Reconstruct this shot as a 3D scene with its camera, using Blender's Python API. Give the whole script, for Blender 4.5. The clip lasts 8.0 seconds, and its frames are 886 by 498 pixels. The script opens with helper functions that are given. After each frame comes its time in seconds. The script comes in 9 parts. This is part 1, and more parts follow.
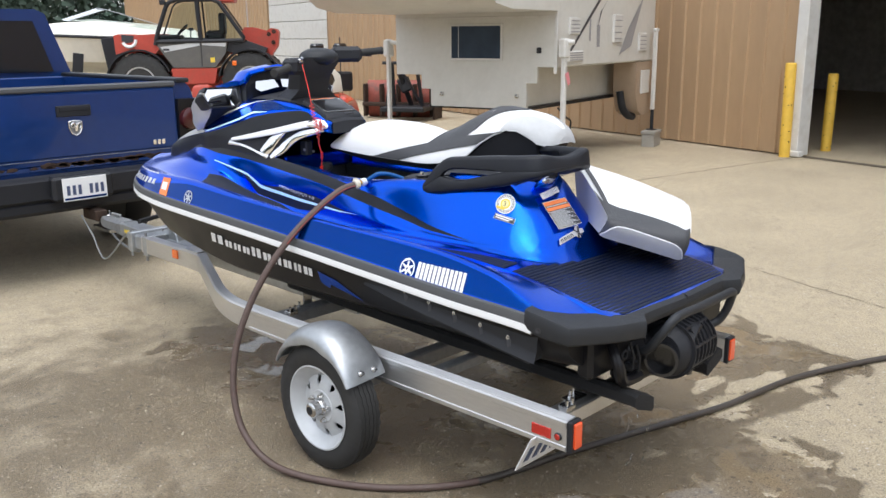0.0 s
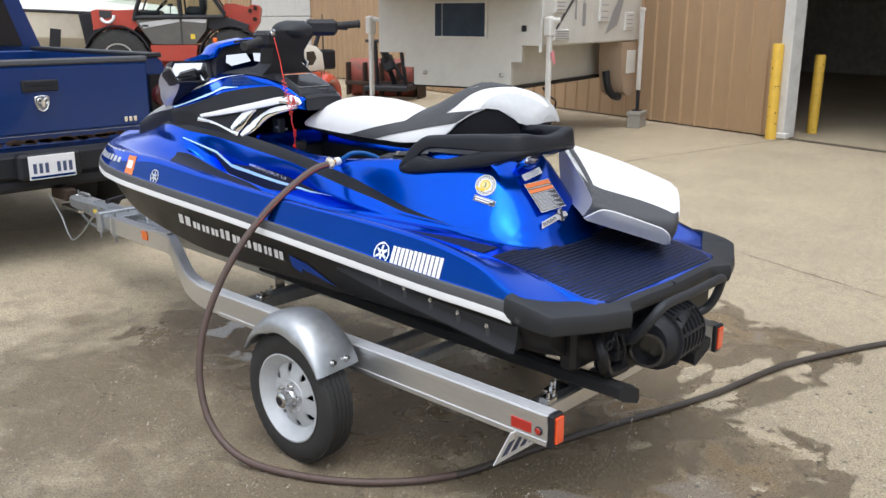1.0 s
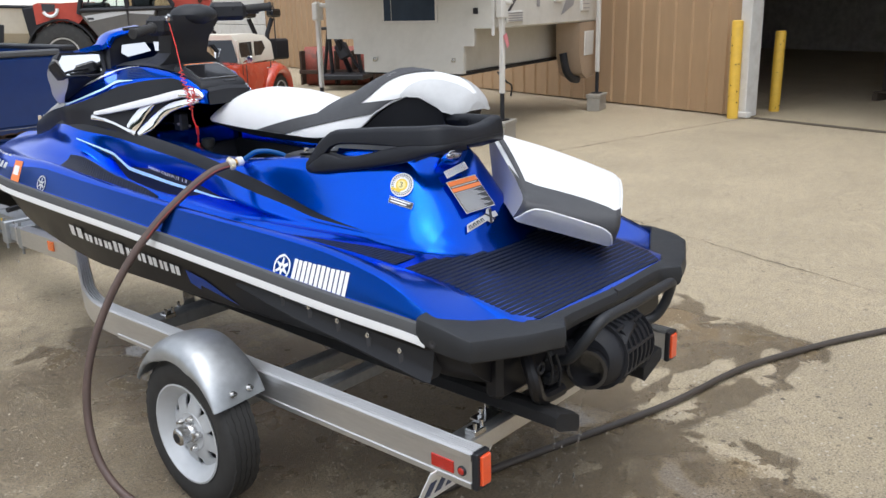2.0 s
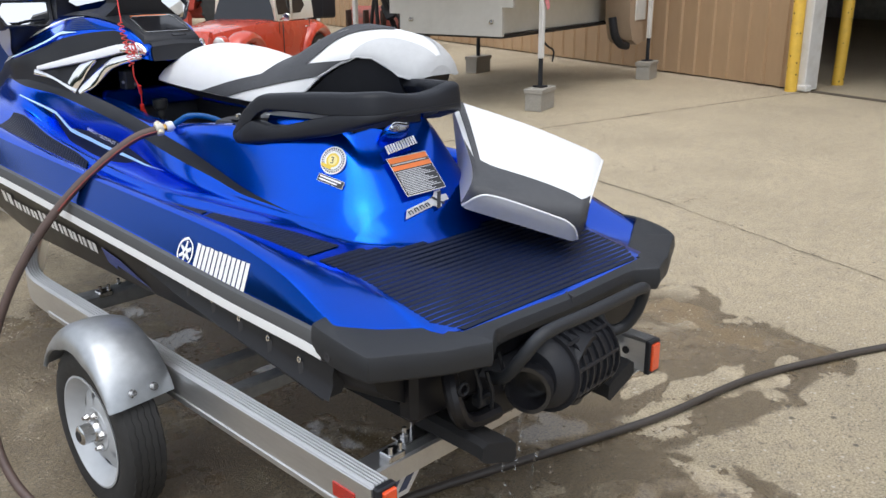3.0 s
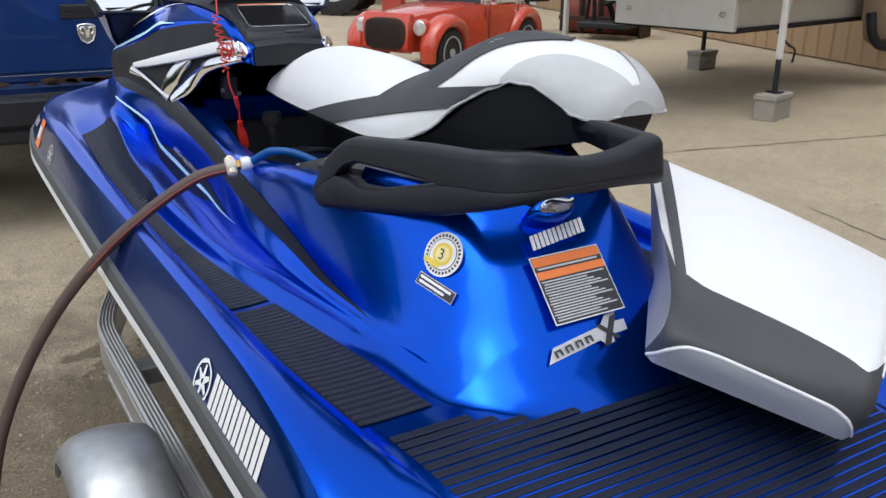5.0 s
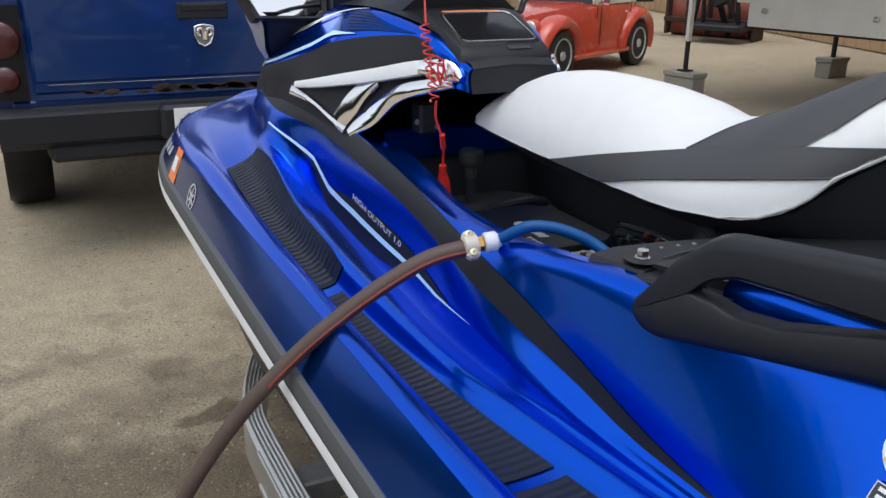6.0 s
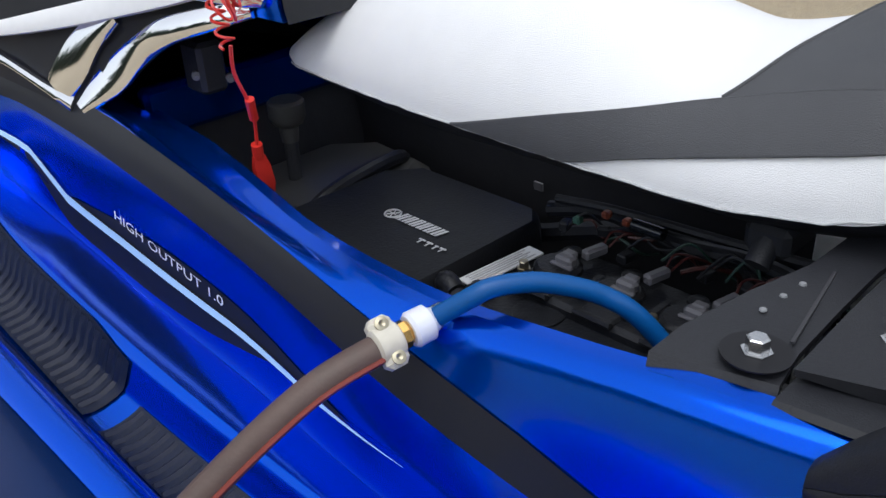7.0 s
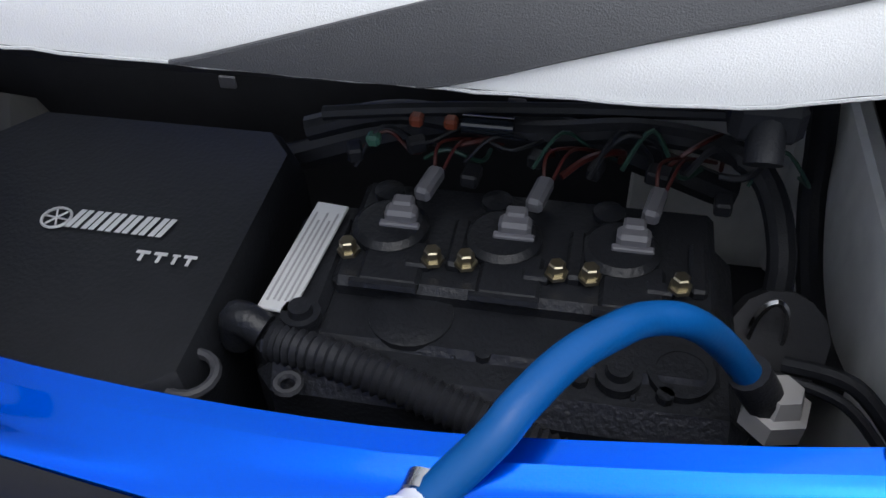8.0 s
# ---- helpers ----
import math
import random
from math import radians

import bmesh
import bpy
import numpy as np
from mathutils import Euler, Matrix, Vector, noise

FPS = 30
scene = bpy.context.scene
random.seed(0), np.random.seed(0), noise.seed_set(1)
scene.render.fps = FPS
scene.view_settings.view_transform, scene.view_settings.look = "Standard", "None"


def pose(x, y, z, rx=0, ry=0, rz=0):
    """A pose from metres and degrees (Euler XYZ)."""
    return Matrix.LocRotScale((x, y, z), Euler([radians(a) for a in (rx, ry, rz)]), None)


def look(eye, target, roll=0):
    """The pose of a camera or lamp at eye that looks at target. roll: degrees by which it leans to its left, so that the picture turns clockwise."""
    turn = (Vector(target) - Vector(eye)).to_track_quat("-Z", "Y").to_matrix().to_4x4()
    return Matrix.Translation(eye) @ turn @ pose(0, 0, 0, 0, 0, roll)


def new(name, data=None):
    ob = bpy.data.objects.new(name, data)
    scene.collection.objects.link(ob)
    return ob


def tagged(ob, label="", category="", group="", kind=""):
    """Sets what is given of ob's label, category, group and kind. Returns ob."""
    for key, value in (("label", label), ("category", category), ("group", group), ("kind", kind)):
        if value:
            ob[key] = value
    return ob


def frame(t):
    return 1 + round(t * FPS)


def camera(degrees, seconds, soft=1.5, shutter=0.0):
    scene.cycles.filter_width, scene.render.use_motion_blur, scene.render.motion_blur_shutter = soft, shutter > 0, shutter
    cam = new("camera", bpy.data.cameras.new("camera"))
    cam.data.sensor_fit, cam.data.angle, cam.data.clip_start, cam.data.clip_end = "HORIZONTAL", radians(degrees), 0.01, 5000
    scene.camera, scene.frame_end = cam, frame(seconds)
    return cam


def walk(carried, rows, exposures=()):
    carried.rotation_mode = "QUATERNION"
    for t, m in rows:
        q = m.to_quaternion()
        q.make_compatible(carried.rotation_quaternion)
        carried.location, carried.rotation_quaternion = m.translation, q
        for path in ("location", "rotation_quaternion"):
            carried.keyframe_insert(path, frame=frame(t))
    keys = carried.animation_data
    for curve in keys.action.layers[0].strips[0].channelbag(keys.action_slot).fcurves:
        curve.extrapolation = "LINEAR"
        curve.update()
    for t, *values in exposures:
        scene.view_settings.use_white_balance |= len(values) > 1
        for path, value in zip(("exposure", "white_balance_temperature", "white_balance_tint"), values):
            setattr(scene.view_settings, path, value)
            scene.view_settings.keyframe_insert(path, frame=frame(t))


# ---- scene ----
cam = camera(54.0, 8.0)
PATH = [
    (0, (-2.645, -1.433, 1.635), (-1.243, -0.087, 1.162), -0.4),
    (0.5, (-2.633, -1.392, 1.625), (-1.219, -0.062, 1.143), -0.1),
    (1, (-2.514, -1.347, 1.607), (-1.096, -0.034, 1.091), 0.1),
    (1.5, (-2.314, -1.302, 1.6), (-0.865, -0.021, 1.093), -0.6),
    (2, (-2.111, -1.228, 1.573), (-0.657, 0.032, 1.028), -1.3),
    (2.2, (-2.012, -1.188, 1.562), (-0.566, 0.075, 1.003), -1.5),
    (3.3, (-1.447, -1.232, 1.519), (-0.162, 0.152, 0.859), 0.1),
    (3.5, (-1.358, -1.241, 1.517), (-0.114, 0.162, 0.823), 0.1),
    (4, (-1.164, -1.056, 1.501), (0.032, 0.352, 0.737), 0.8),
    (4.2, (-1.111, -0.962, 1.504), (0.056, 0.481, 0.758), 0.9),
    (5.3, (-0.864, -0.358, 1.519), (0.05, 1.301, 0.879), 0.2),
    (5.5, (-0.883, -0.202, 1.514), (-0.005, 1.478, 0.877), -0.2),
    (5.7, (-0.914, -0.063, 1.516), (-0.075, 1.631, 0.861), -0.1),
    (6, (-0.934, 0.162, 1.496), (-0.091, 1.849, 0.829), 1.0),
    (6.5, (-0.847, 0.468, 1.475), (-0.041, 2.15, 0.753), -1.7),
    (6.7, (-0.784, 0.618, 1.472), (0.169, 2.181, 0.667), -2.1),
    (7, (-0.695, 0.815, 1.463), (0.502, 2.098, 0.504), -3.0),
    (7.5, (-0.612, 1.063, 1.445), (0.824, 1.837, 0.288), -2.5),
    (8, (-0.464, 1.223, 1.39), (0.946, 1.535, 0.006), -2.4),
]
walk(cam, [(t, look(eye, target, roll)) for t, eye, target, roll in PATH], [(t, ev, 6150, 10) for t, ev in ((0, .96), (1.0, .88), (2.2, .78), (3.5, .76), (4.2, .80), (5.5, .33), (6.5, .46), (7.2, .58), (8, .70))])

# ---- world and light: bright overcast ----
SUN_ELEV, SUN_ROT = radians(72), radians(230)
world = bpy.data.worlds.new("overcast_sky")
scene.world = world
world.use_nodes = True
wn, wl = world.node_tree.nodes, world.node_tree.links
wn.clear()
sky = wn.new("ShaderNodeTexSky")
sky.sky_type = "NISHITA"
sky.sun_disc = False
sky.sun_elevation, sky.sun_rotation = SUN_ELEV, SUN_ROT
sky.air_density, sky.dust_density, sky.ozone_density = 1.2, 2.5, 1.0
hsv = wn.new("ShaderNodeHueSaturation")
hsv.inputs["Saturation"].default_value = 0.22
bg = wn.new("ShaderNodeBackground")
bg.inputs["Strength"].default_value = 0.15
out = wn.new("ShaderNodeOutputWorld")
wl.new(sky.outputs[0], hsv.inputs["Color"])
wl.new(hsv.outputs[0], bg.inputs["Color"])
wl.new(bg.outputs[0], out.inputs["Surface"])

sun_data = bpy.data.lights.new("sun", "SUN")
sun_data.energy, sun_data.angle, sun_data.color = 0.75, radians(60), (1.0, 0.95, 0.88)
sun = new("sun", sun_data)
sun.matrix_world = look((0, 0, 0), (-math.sin(SUN_ROT) * math.cos(SUN_ELEV), -math.cos(SUN_ROT) * math.cos(SUN_ELEV), -math.sin(SUN_ELEV)))


# ---- materials ----
def mat(name, col, rough=0.5, metal=0.0, coat=0.0, vary=0.1, fine=60.0, bump=0.0, bump_scale=None, stain=0.0, stain_col=(0.2, 0.17, 0.13), stain_scale=3.0, rand=0.0, spec=0.5, stretch=(1, 1, 1), island=0.0):
    """A surface with fine grain, broad variation, and optional stains and relief."""
    m = bpy.data.materials.new(name)
    m.use_nodes = True
    n, l = m.node_tree.nodes, m.node_tree.links
    b = n["Principled BSDF"]
    b.inputs["Metallic"].default_value = metal
    b.inputs["Coat Weight"].default_value = coat
    b.inputs["Coat Roughness"].default_value = 0.04
    b.inputs["Specular IOR Level"].default_value = spec
    tc = n.new("ShaderNodeTexCoord")
    mp = n.new("ShaderNodeMapping")
    mp.inputs["Scale"].default_value = stretch
    l.new(tc.outputs["Object"], mp.inputs["Vector"])
    n1 = n.new("ShaderNodeTexNoise")
    n1.inputs["Scale"].default_value = fine
    n1.inputs["Detail"].default_value = 4
    n2 = n.new("ShaderNodeTexNoise")
    n2.inputs["Scale"].default_value = stain_scale
    n2.inputs["Detail"].default_value = 5
    l.new(mp.outputs[0], n1.inputs["Vector"])
    l.new(mp.outputs[0], n2.inputs["Vector"])
    add = n.new("ShaderNodeMath")
    add.operation = "ADD"
    l.new(n1.outputs["Fac"], add.inputs[0])
    l.new(n2.outputs["Fac"], add.inputs[1])
    rng = n.new("ShaderNodeMapRange")
    rng.inputs["From Min"].default_value, rng.inputs["From Max"].default_value = 0.6, 1.4
    rng.inputs["To Min"].default_value, rng.inputs["To Max"].default_value = 1 - vary, 1 + vary
    l.new(add.outputs[0], rng.inputs["Value"])
    mul = n.new("ShaderNodeVectorMath")
    mul.operation = "SCALE"
    mul.inputs[0].default_value = col
    l.new(rng.outputs[0], mul.inputs["Scale"])
    last = mul.outputs[0]
    if rand:
        oi = n.new("ShaderNodeObjectInfo")
        rr = n.new("ShaderNodeMapRange")
        rr.inputs["To Min"].default_value, rr.inputs["To Max"].default_value = 1 - rand, 1 + rand
        l.new(oi.outputs["Random"], rr.inputs["Value"])
        m2 = n.new("ShaderNodeVectorMath")
        m2.operation = "SCALE"
        l.new(last, m2.inputs[0])
        l.new(rr.outputs[0], m2.inputs["Scale"])
        last = m2.outputs[0]
    if island:
        ge = n.new("ShaderNodeNewGeometry")
        ri = n.new("ShaderNodeMapRange")
        ri.inputs["To Min"].default_value, ri.inputs["To Max"].default_value = 1 - island, 1 + island
        l.new(ge.outputs["Random Per Island"], ri.inputs["Value"])
        m3 = n.new("ShaderNodeVectorMath")
        m3.operation = "SCALE"
        l.new(last, m3.inputs[0])
        l.new(ri.outputs[0], m3.inputs["Scale"])
        last = m3.outputs[0]
    if stain:
        n3 = n.new("ShaderNodeTexNoise")
        n3.inputs["Scale"].default_value = stain_scale * 2.3
        n3.inputs["Detail"].default_value = 8
        l.new(mp.outputs[0], n3.inputs["Vector"])
        sr = n.new("ShaderNodeMapRange")
        sr.inputs["From Min"].default_value, sr.inputs["From Max"].default_value = 0.52, 0.72
        sr.inputs["To Max"].default_value = stain
        l.new(n3.outputs["Fac"], sr.inputs["Value"])
        mx = n.new("ShaderNodeMix")
        mx.data_type = "RGBA"
        l.new(sr.outputs[0], mx.inputs["Factor"])
        l.new(last, mx.inputs["A"])
        mx.inputs["B"].default_value = (*stain_col, 1)
        last = mx.outputs["Result"]
    l.new(last, b.inputs["Base Color"])
    r2 = n.new("ShaderNodeMapRange")
    r2.inputs["From Min"].default_value, r2.inputs["From Max"].default_value = 0.3, 0.7
    r2.inputs["To Min"].default_value, r2.inputs["To Max"].default_value = max(0.02, rough * 0.85), min(1, rough * 1.15)
    l.new(n2.outputs["Fac"], r2.inputs["Value"])
    l.new(r2.outputs[0], b.inputs["Roughness"])
    if bump:
        nb = n1
        if bump_scale:
            nb = n.new("ShaderNodeTexNoise")
            nb.inputs["Scale"].default_value = bump_scale
            nb.inputs["Detail"].default_value = 3
            l.new(mp.outputs[0], nb.inputs["Vector"])
        bp = n.new("ShaderNodeBump")
        bp.inputs["Strength"].default_value = 1.0
        bp.inputs["Distance"].default_value = bump
        l.new(nb.outputs["Fac"], bp.inputs["Height"])
        l.new(bp.outputs[0], b.inputs["Normal"])
    return m


BLUE = mat("blue_gelcoat", (0.0, 0.088, 0.70), 0.20, 0.93, 0.30, 0.08, 900, spec=0.1)
BLUE_SIDE = mat("dark_blue_panel", (0.0, 0.042, 0.26), 0.2, 0.9, 0.12, 0.08, 900, spec=0.1)
GUNMETAL = mat("dark_grey_decal", (0.011, 0.012, 0.016), 0.5, 0.0, 0.05, 0.12, 300, spec=0.3)
BLACK = mat("black_plastic", (0.015, 0.016, 0.020), 0.5, 0, 0, 0.2, 200, 0.0004, 500, spec=0.35)
BLACK_GRIP = mat("black_grained_moulding", (0.010, 0.0115, 0.016), 0.5, 0, 0, 0.2, 180, 0.0004, 700, spec=0.33)
BLACK_SMOOTH = mat("black_gloss_plastic", (0.012, 0.012, 0.014), 0.18, 0, 0.4, 0.1, 80)
HULL_BLACK = mat("black_hull", (0.007, 0.007, 0.009), 0.42, 0, 0.04, 0.2, 40, 0, None, 0.12, (0.03, 0.028, 0.026), 4, spec=0.28)
GREY_RAIL = mat("grey_rub_rail", (0.075, 0.078, 0.083), 0.6, 0, 0, 0.1, 250, 0.0003, 700)
BUMPER = mat("grey_rubber_bumper", (0.019, 0.021, 0.025), 0.52, 0, 0, 0.12, 220, 0.0004, 800, spec=0.38)
FOAM = mat("black_foam_mat", (0.006, 0.010, 0.026), 0.42, 0, 0, 0.25, 150, 0.0008, 600, spec=0.3)
WHITE = mat("white_decal", (0.78, 0.79, 0.8), 0.4, 0, 0, 0.03, 80)
SILVER_DECAL = mat("silver_decal", (0.55, 0.56, 0.58), 0.35, 0.3, 0, 0.06, 80)
VINYL_WHITE = mat("white_vinyl", (0.72, 0.73, 0.74), 0.5, 0, 0, 0.03, 30, 0.0006, 900)
VINYL_GREY = mat("charcoal_vinyl", (0.05, 0.052, 0.058), 0.55, 0, 0, 0.08, 60, 0.0007, 900)
VINYL_SILVER = mat("silver_grey_vinyl", (0.47, 0.48, 0.49), 0.5, 0, 0, 0.06, 60, 0.0007, 900)
CHROME = mat("chrome", (0.85, 0.85, 0.86), 0.08, 1, 0, 0.03, 20)
MIRROR = mat("mirror_glass", (0.9, 0.91, 0.92), 0.01, 1, 0, 0.01, 5)
STEEL = mat("stainless_steel", (0.6, 0.6, 0.6), 0.25, 1, 0, 0.08, 60)
ZINC = mat("zinc_bolt", (0.42, 0.38, 0.28), 0.35, 1, 0, 0.1, 90)
BRASS = mat("brass", (0.72, 0.45, 0.14), 0.3, 1, 0, 0.12, 90)
ALU = mat("brushed_aluminium", (0.66, 0.66, 0.66), 0.38, 0.9, 0, 0.08, 120, 0.0002, 300, 0.25, (0.35, 0.34, 0.33), 2.5, stretch=(1, 0.15, 1))
GALV = mat("galvanised_steel", (0.40, 0.42, 0.44), 0.40, 0.75, 0, 0.16, 35, 0, None, 0.2, (0.36, 0.37, 0.38), 12)
GALV_DARK = mat("dull_galvanised", (0.30, 0.31, 0.32), 0.55, 0.6, 0, 0.2, 40, 0.0004, 200)
RIM_WHITE = mat("silver_painted_rim", (0.5, 0.52, 0.54), 0.4, 0.2, 0, 0.06, 40, 0, None, 0.15, (0.3, 0.29, 0.27), 8)
RUBBER = mat("tyre_rubber", (0.022, 0.022, 0.022), 0.7, 0, 0, 0.25, 60, 0.0005, 400, 0.3, (0.07, 0.066, 0.06), 6)
CARPET = mat("black_bunk_carpet", (0.009, 0.009, 0.01), 0.95, 0, 0, 0.3, 300, 0.002, 500)
RED_LENS = mat("red_reflector", (0.42, 0.02, 0.012), 0.25, 0, 0.6, 0.15, 150, 0.0006, 500)
ORANGE_LENS = mat("red_orange_lamp_lens", (0.75, 0.085, 0.02), 0.2, 0, 0.6, 0.1, 150, 0.0006, 500)
AMBER = mat("amber_reflector", (0.8, 0.16, 0.02), 0.25, 0, 0.5, 0.1, 150)
ORANGE = mat("orange_decal", (0.85, 0.22, 0.05), 0.4, 0, 0, 0.04, 60)
YELLOW_DECAL = mat("yellow_decal", (0.75, 0.55, 0.06), 0.35, 0, 0, 0.05, 60)
CYAN_DECAL = mat("light_blue_decal", (0.55, 0.80, 0.95), 0.35, 0, 0, 0.03, 60)
HOSE_BROWN = mat("reddish_brown_hose", (0.085, 0.055, 0.046), 0.55, 0, 0, 0.15, 60, 0.0004, 300, 0.3, (0.07, 0.06, 0.05), 20)
HOSE_WET = mat("wet_dark_hose", (0.05, 0.042, 0.036), 0.4, 0, 0, 0.2, 60, 0.0004, 300)
HOSE_RED = mat("red_hose_stripe", (0.2, 0.035, 0.025), 0.5, 0, 0, 0.1, 60)
HOSE_BLUE = mat("blue_rubber_hose", (0.002, 0.07, 0.25), 0.42, 0, 0, 0.08, 40, 0.0002, 300, spec=0.3)
NYLON = mat("white_nylon", (0.66, 0.68, 0.76), 0.4, 0, 0, 0.05, 40, 0.0004, 200)
BEIGE = mat("beige_plastic", (0.55, 0.52, 0.44), 0.5, 0, 0, 0.1, 60, 0, None, 0.3, (0.3, 0.25, 0.15), 30)
RED_CORD = mat("red_coiled_cord", (0.62, 0.03, 0.02), 0.35, 0, 0.3, 0.08, 60)
ENGINE = mat("engine_black", (0.012, 0.013, 0.016), 0.36, 0, 0, 0.3, 60, 0.0008, 250, spec=0.25)
AIRBOX = mat("black_airbox", (0.0105, 0.0115, 0.014), 0.5, 0, 0, 0.25, 60, 0.0005, 250, spec=0.22)
# one liner in two tones: BAY lightened, BAY_DARK holding the bay's shade
BAY = mat("bay_liner_grey", (0.75, 0.75, 0.74), 0.6, 0, 0, 0.15, 30, 0.001, 80)
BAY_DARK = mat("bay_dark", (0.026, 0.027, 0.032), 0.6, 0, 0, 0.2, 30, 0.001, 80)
CONN_GREY = mat("grey_connector", (0.13, 0.13, 0.145), 0.5, 0, 0, 0.08, 60)
LABEL_GREY = mat("silver_label", (0.55, 0.56, 0.57), 0.35, 0.2, 0, 0.06, 60)
INK = mat("dark_print", (0.03, 0.03, 0.035), 0.5, 0, 0, 0.1, 60)
# pale tank plastic taken down to near black, for the shade in the bay
TANK = mat("bay_shaded_tank", (0.06, 0.06, 0.058), 0.45, 0, 0, 0.1, 30)
TRUCK_BLUE = mat("faded_blue_truck_paint", (0.002, 0.03, 0.15), 0.35, 0.2, 0.45, 0.1, 20, 0, None, 0.12, (0.03, 0.05, 0.1), 2)
RUST = mat("rusty_steel", (0.04, 0.022, 0.014), 0.9, 0.0, 0, 0.4, 60, 0.002, 120, 0.6, (0.018, 0.013, 0.011), 14)
GLASS_DARK = mat("dark_window_glass", (0.012, 0.015, 0.02), 0.05, 0, 0, 0.1, 5)
TAIL_RED = mat("dark_red_tail_lamp", (0.055, 0.006, 0.007), 0.3, 0, 0.25, 0.1, 60)
RED_PAINT = mat("red_machine_paint", (0.40, 0.05, 0.03), 0.5, 0, 0.1, 0.12, 20, 0, None, 0.3, (0.2, 0.08, 0.05), 3)
CAR_RED = mat("orange_red_car_paint", (0.55, 0.055, 0.022), 0.28, 0, 0.8, 0.06, 12)
CREAM = mat("cream_soft_top", (0.62, 0.58, 0.5), 0.7, 0, 0, 0.06, 40, 0.001, 200)
CAMPER = mat("off_white_camper", (0.6, 0.59, 0.55), 0.45, 0, 0, 0.05, 15, 0, None, 0.22, (0.42, 0.4, 0.35), 1.6)
CAMPER_TAN = mat("tan_camper_panel", (0.36, 0.27, 0.19), 0.5, 0, 0, 0.06, 15)
BOAT_WHITE = mat("white_boat_hull", (0.8, 0.77, 0.68), 0.35, 0, 0.4, 0.05, 8, 0, None, 0.2, (0.5, 0.44, 0.34), 1.0)
WALL_TAN = mat("tan_metal_siding", (0.42, 0.285, 0.165), 0.5, 0.0, 0, 0.06, 12, 0, None, 0.25, (0.34, 0.22, 0.13), 0.8, stretch=(1, 1, 0.25))
TRIM_WHITE = mat("white_door_trim", (0.62, 0.61, 0.58), 0.5, 0, 0, 0.06, 15, 0, None, 0.3, (0.4, 0.36, 0.3), 3)
YELLOW = mat("chipped_yellow_paint", (0.74, 0.47, 0.06), 0.5, 0, 0, 0.08, 20, 0.0008, 60, 0.55, (0.55, 0.33, 0.06), 3)
CONCRETE = mat("grey_concrete_block", (0.33, 0.31, 0.27), 0.9, 0, 0, 0.2, 60, 0.004, 150)
DARK_WALL = mat("dim_interior_wall", (0.55, 0.53, 0.5), 0.8, 0, 0, 0.2, 6)
GRAPHIC = mat("charcoal_graphic", (0.06, 0.06, 0.065), 0.5, 0, 0, 0.1, 30)
GRAPHIC_GREY = mat("grey_graphic", (0.3, 0.3, 0.31), 0.5, 0, 0, 0.1, 30)
LEAF_FAR = mat("far_leaves", (0.045, 0.07, 0.05), 0.8, 0, 0, 0.35, 1.5)
PLOW_RED = mat("rusty_red_plough_paint", (0.26, 0.06, 0.04), 0.6, 0, 0, 0.25, 18, 0.002, 40, 0.75, (0.11, 0.06, 0.045), 3)
DOOR_DUSTY = mat("dusty_grey_cab_door", (0.10, 0.096, 0.09), 0.5, 0, 0, 0.1, 8, 0, None, 0.3, (0.2, 0.17, 0.13), 1.2)
LEAF = mat("tree_leaves", (0.045, 0.075, 0.03), 0.6, 0, 0, 0.3, 8, rand=0.3)
BARK = mat("bark", (0.08, 0.06, 0.045), 0.9, 0, 0, 0.3, 20, 0.01, 30)
SOIL = mat("grit", (0.33, 0.29, 0.23), 0.9, 0, 0, 0.3, 100, island=0.75)
LAMP_GLASS = mat("headlamp_glass", (0.7, 0.7, 0.68), 0.12, 0.4, 0.8, 0.1, 60)


def clear_glass(name, tint=(0.62, 0.72, 0.69)):
    m = bpy.data.materials.new(name)
    m.use_nodes = True
    b = m.node_tree.nodes["Principled BSDF"]
    b.inputs["Base Color"].default_value = (*tint, 1)
    b.inputs["Roughness"].default_value = 0.02
    b.inputs["Transmission Weight"].default_value = 1.0
    b.inputs["IOR"].default_value = 1.1
    return m


GLASS = clear_glass("clear_cab_glass")
GLASS_WATER = clear_glass("clear_water", (0.95, 0.97, 0.98))
GLASS_WATER.node_tree.nodes["Principled BSDF"].inputs["IOR"].default_value = 1.33


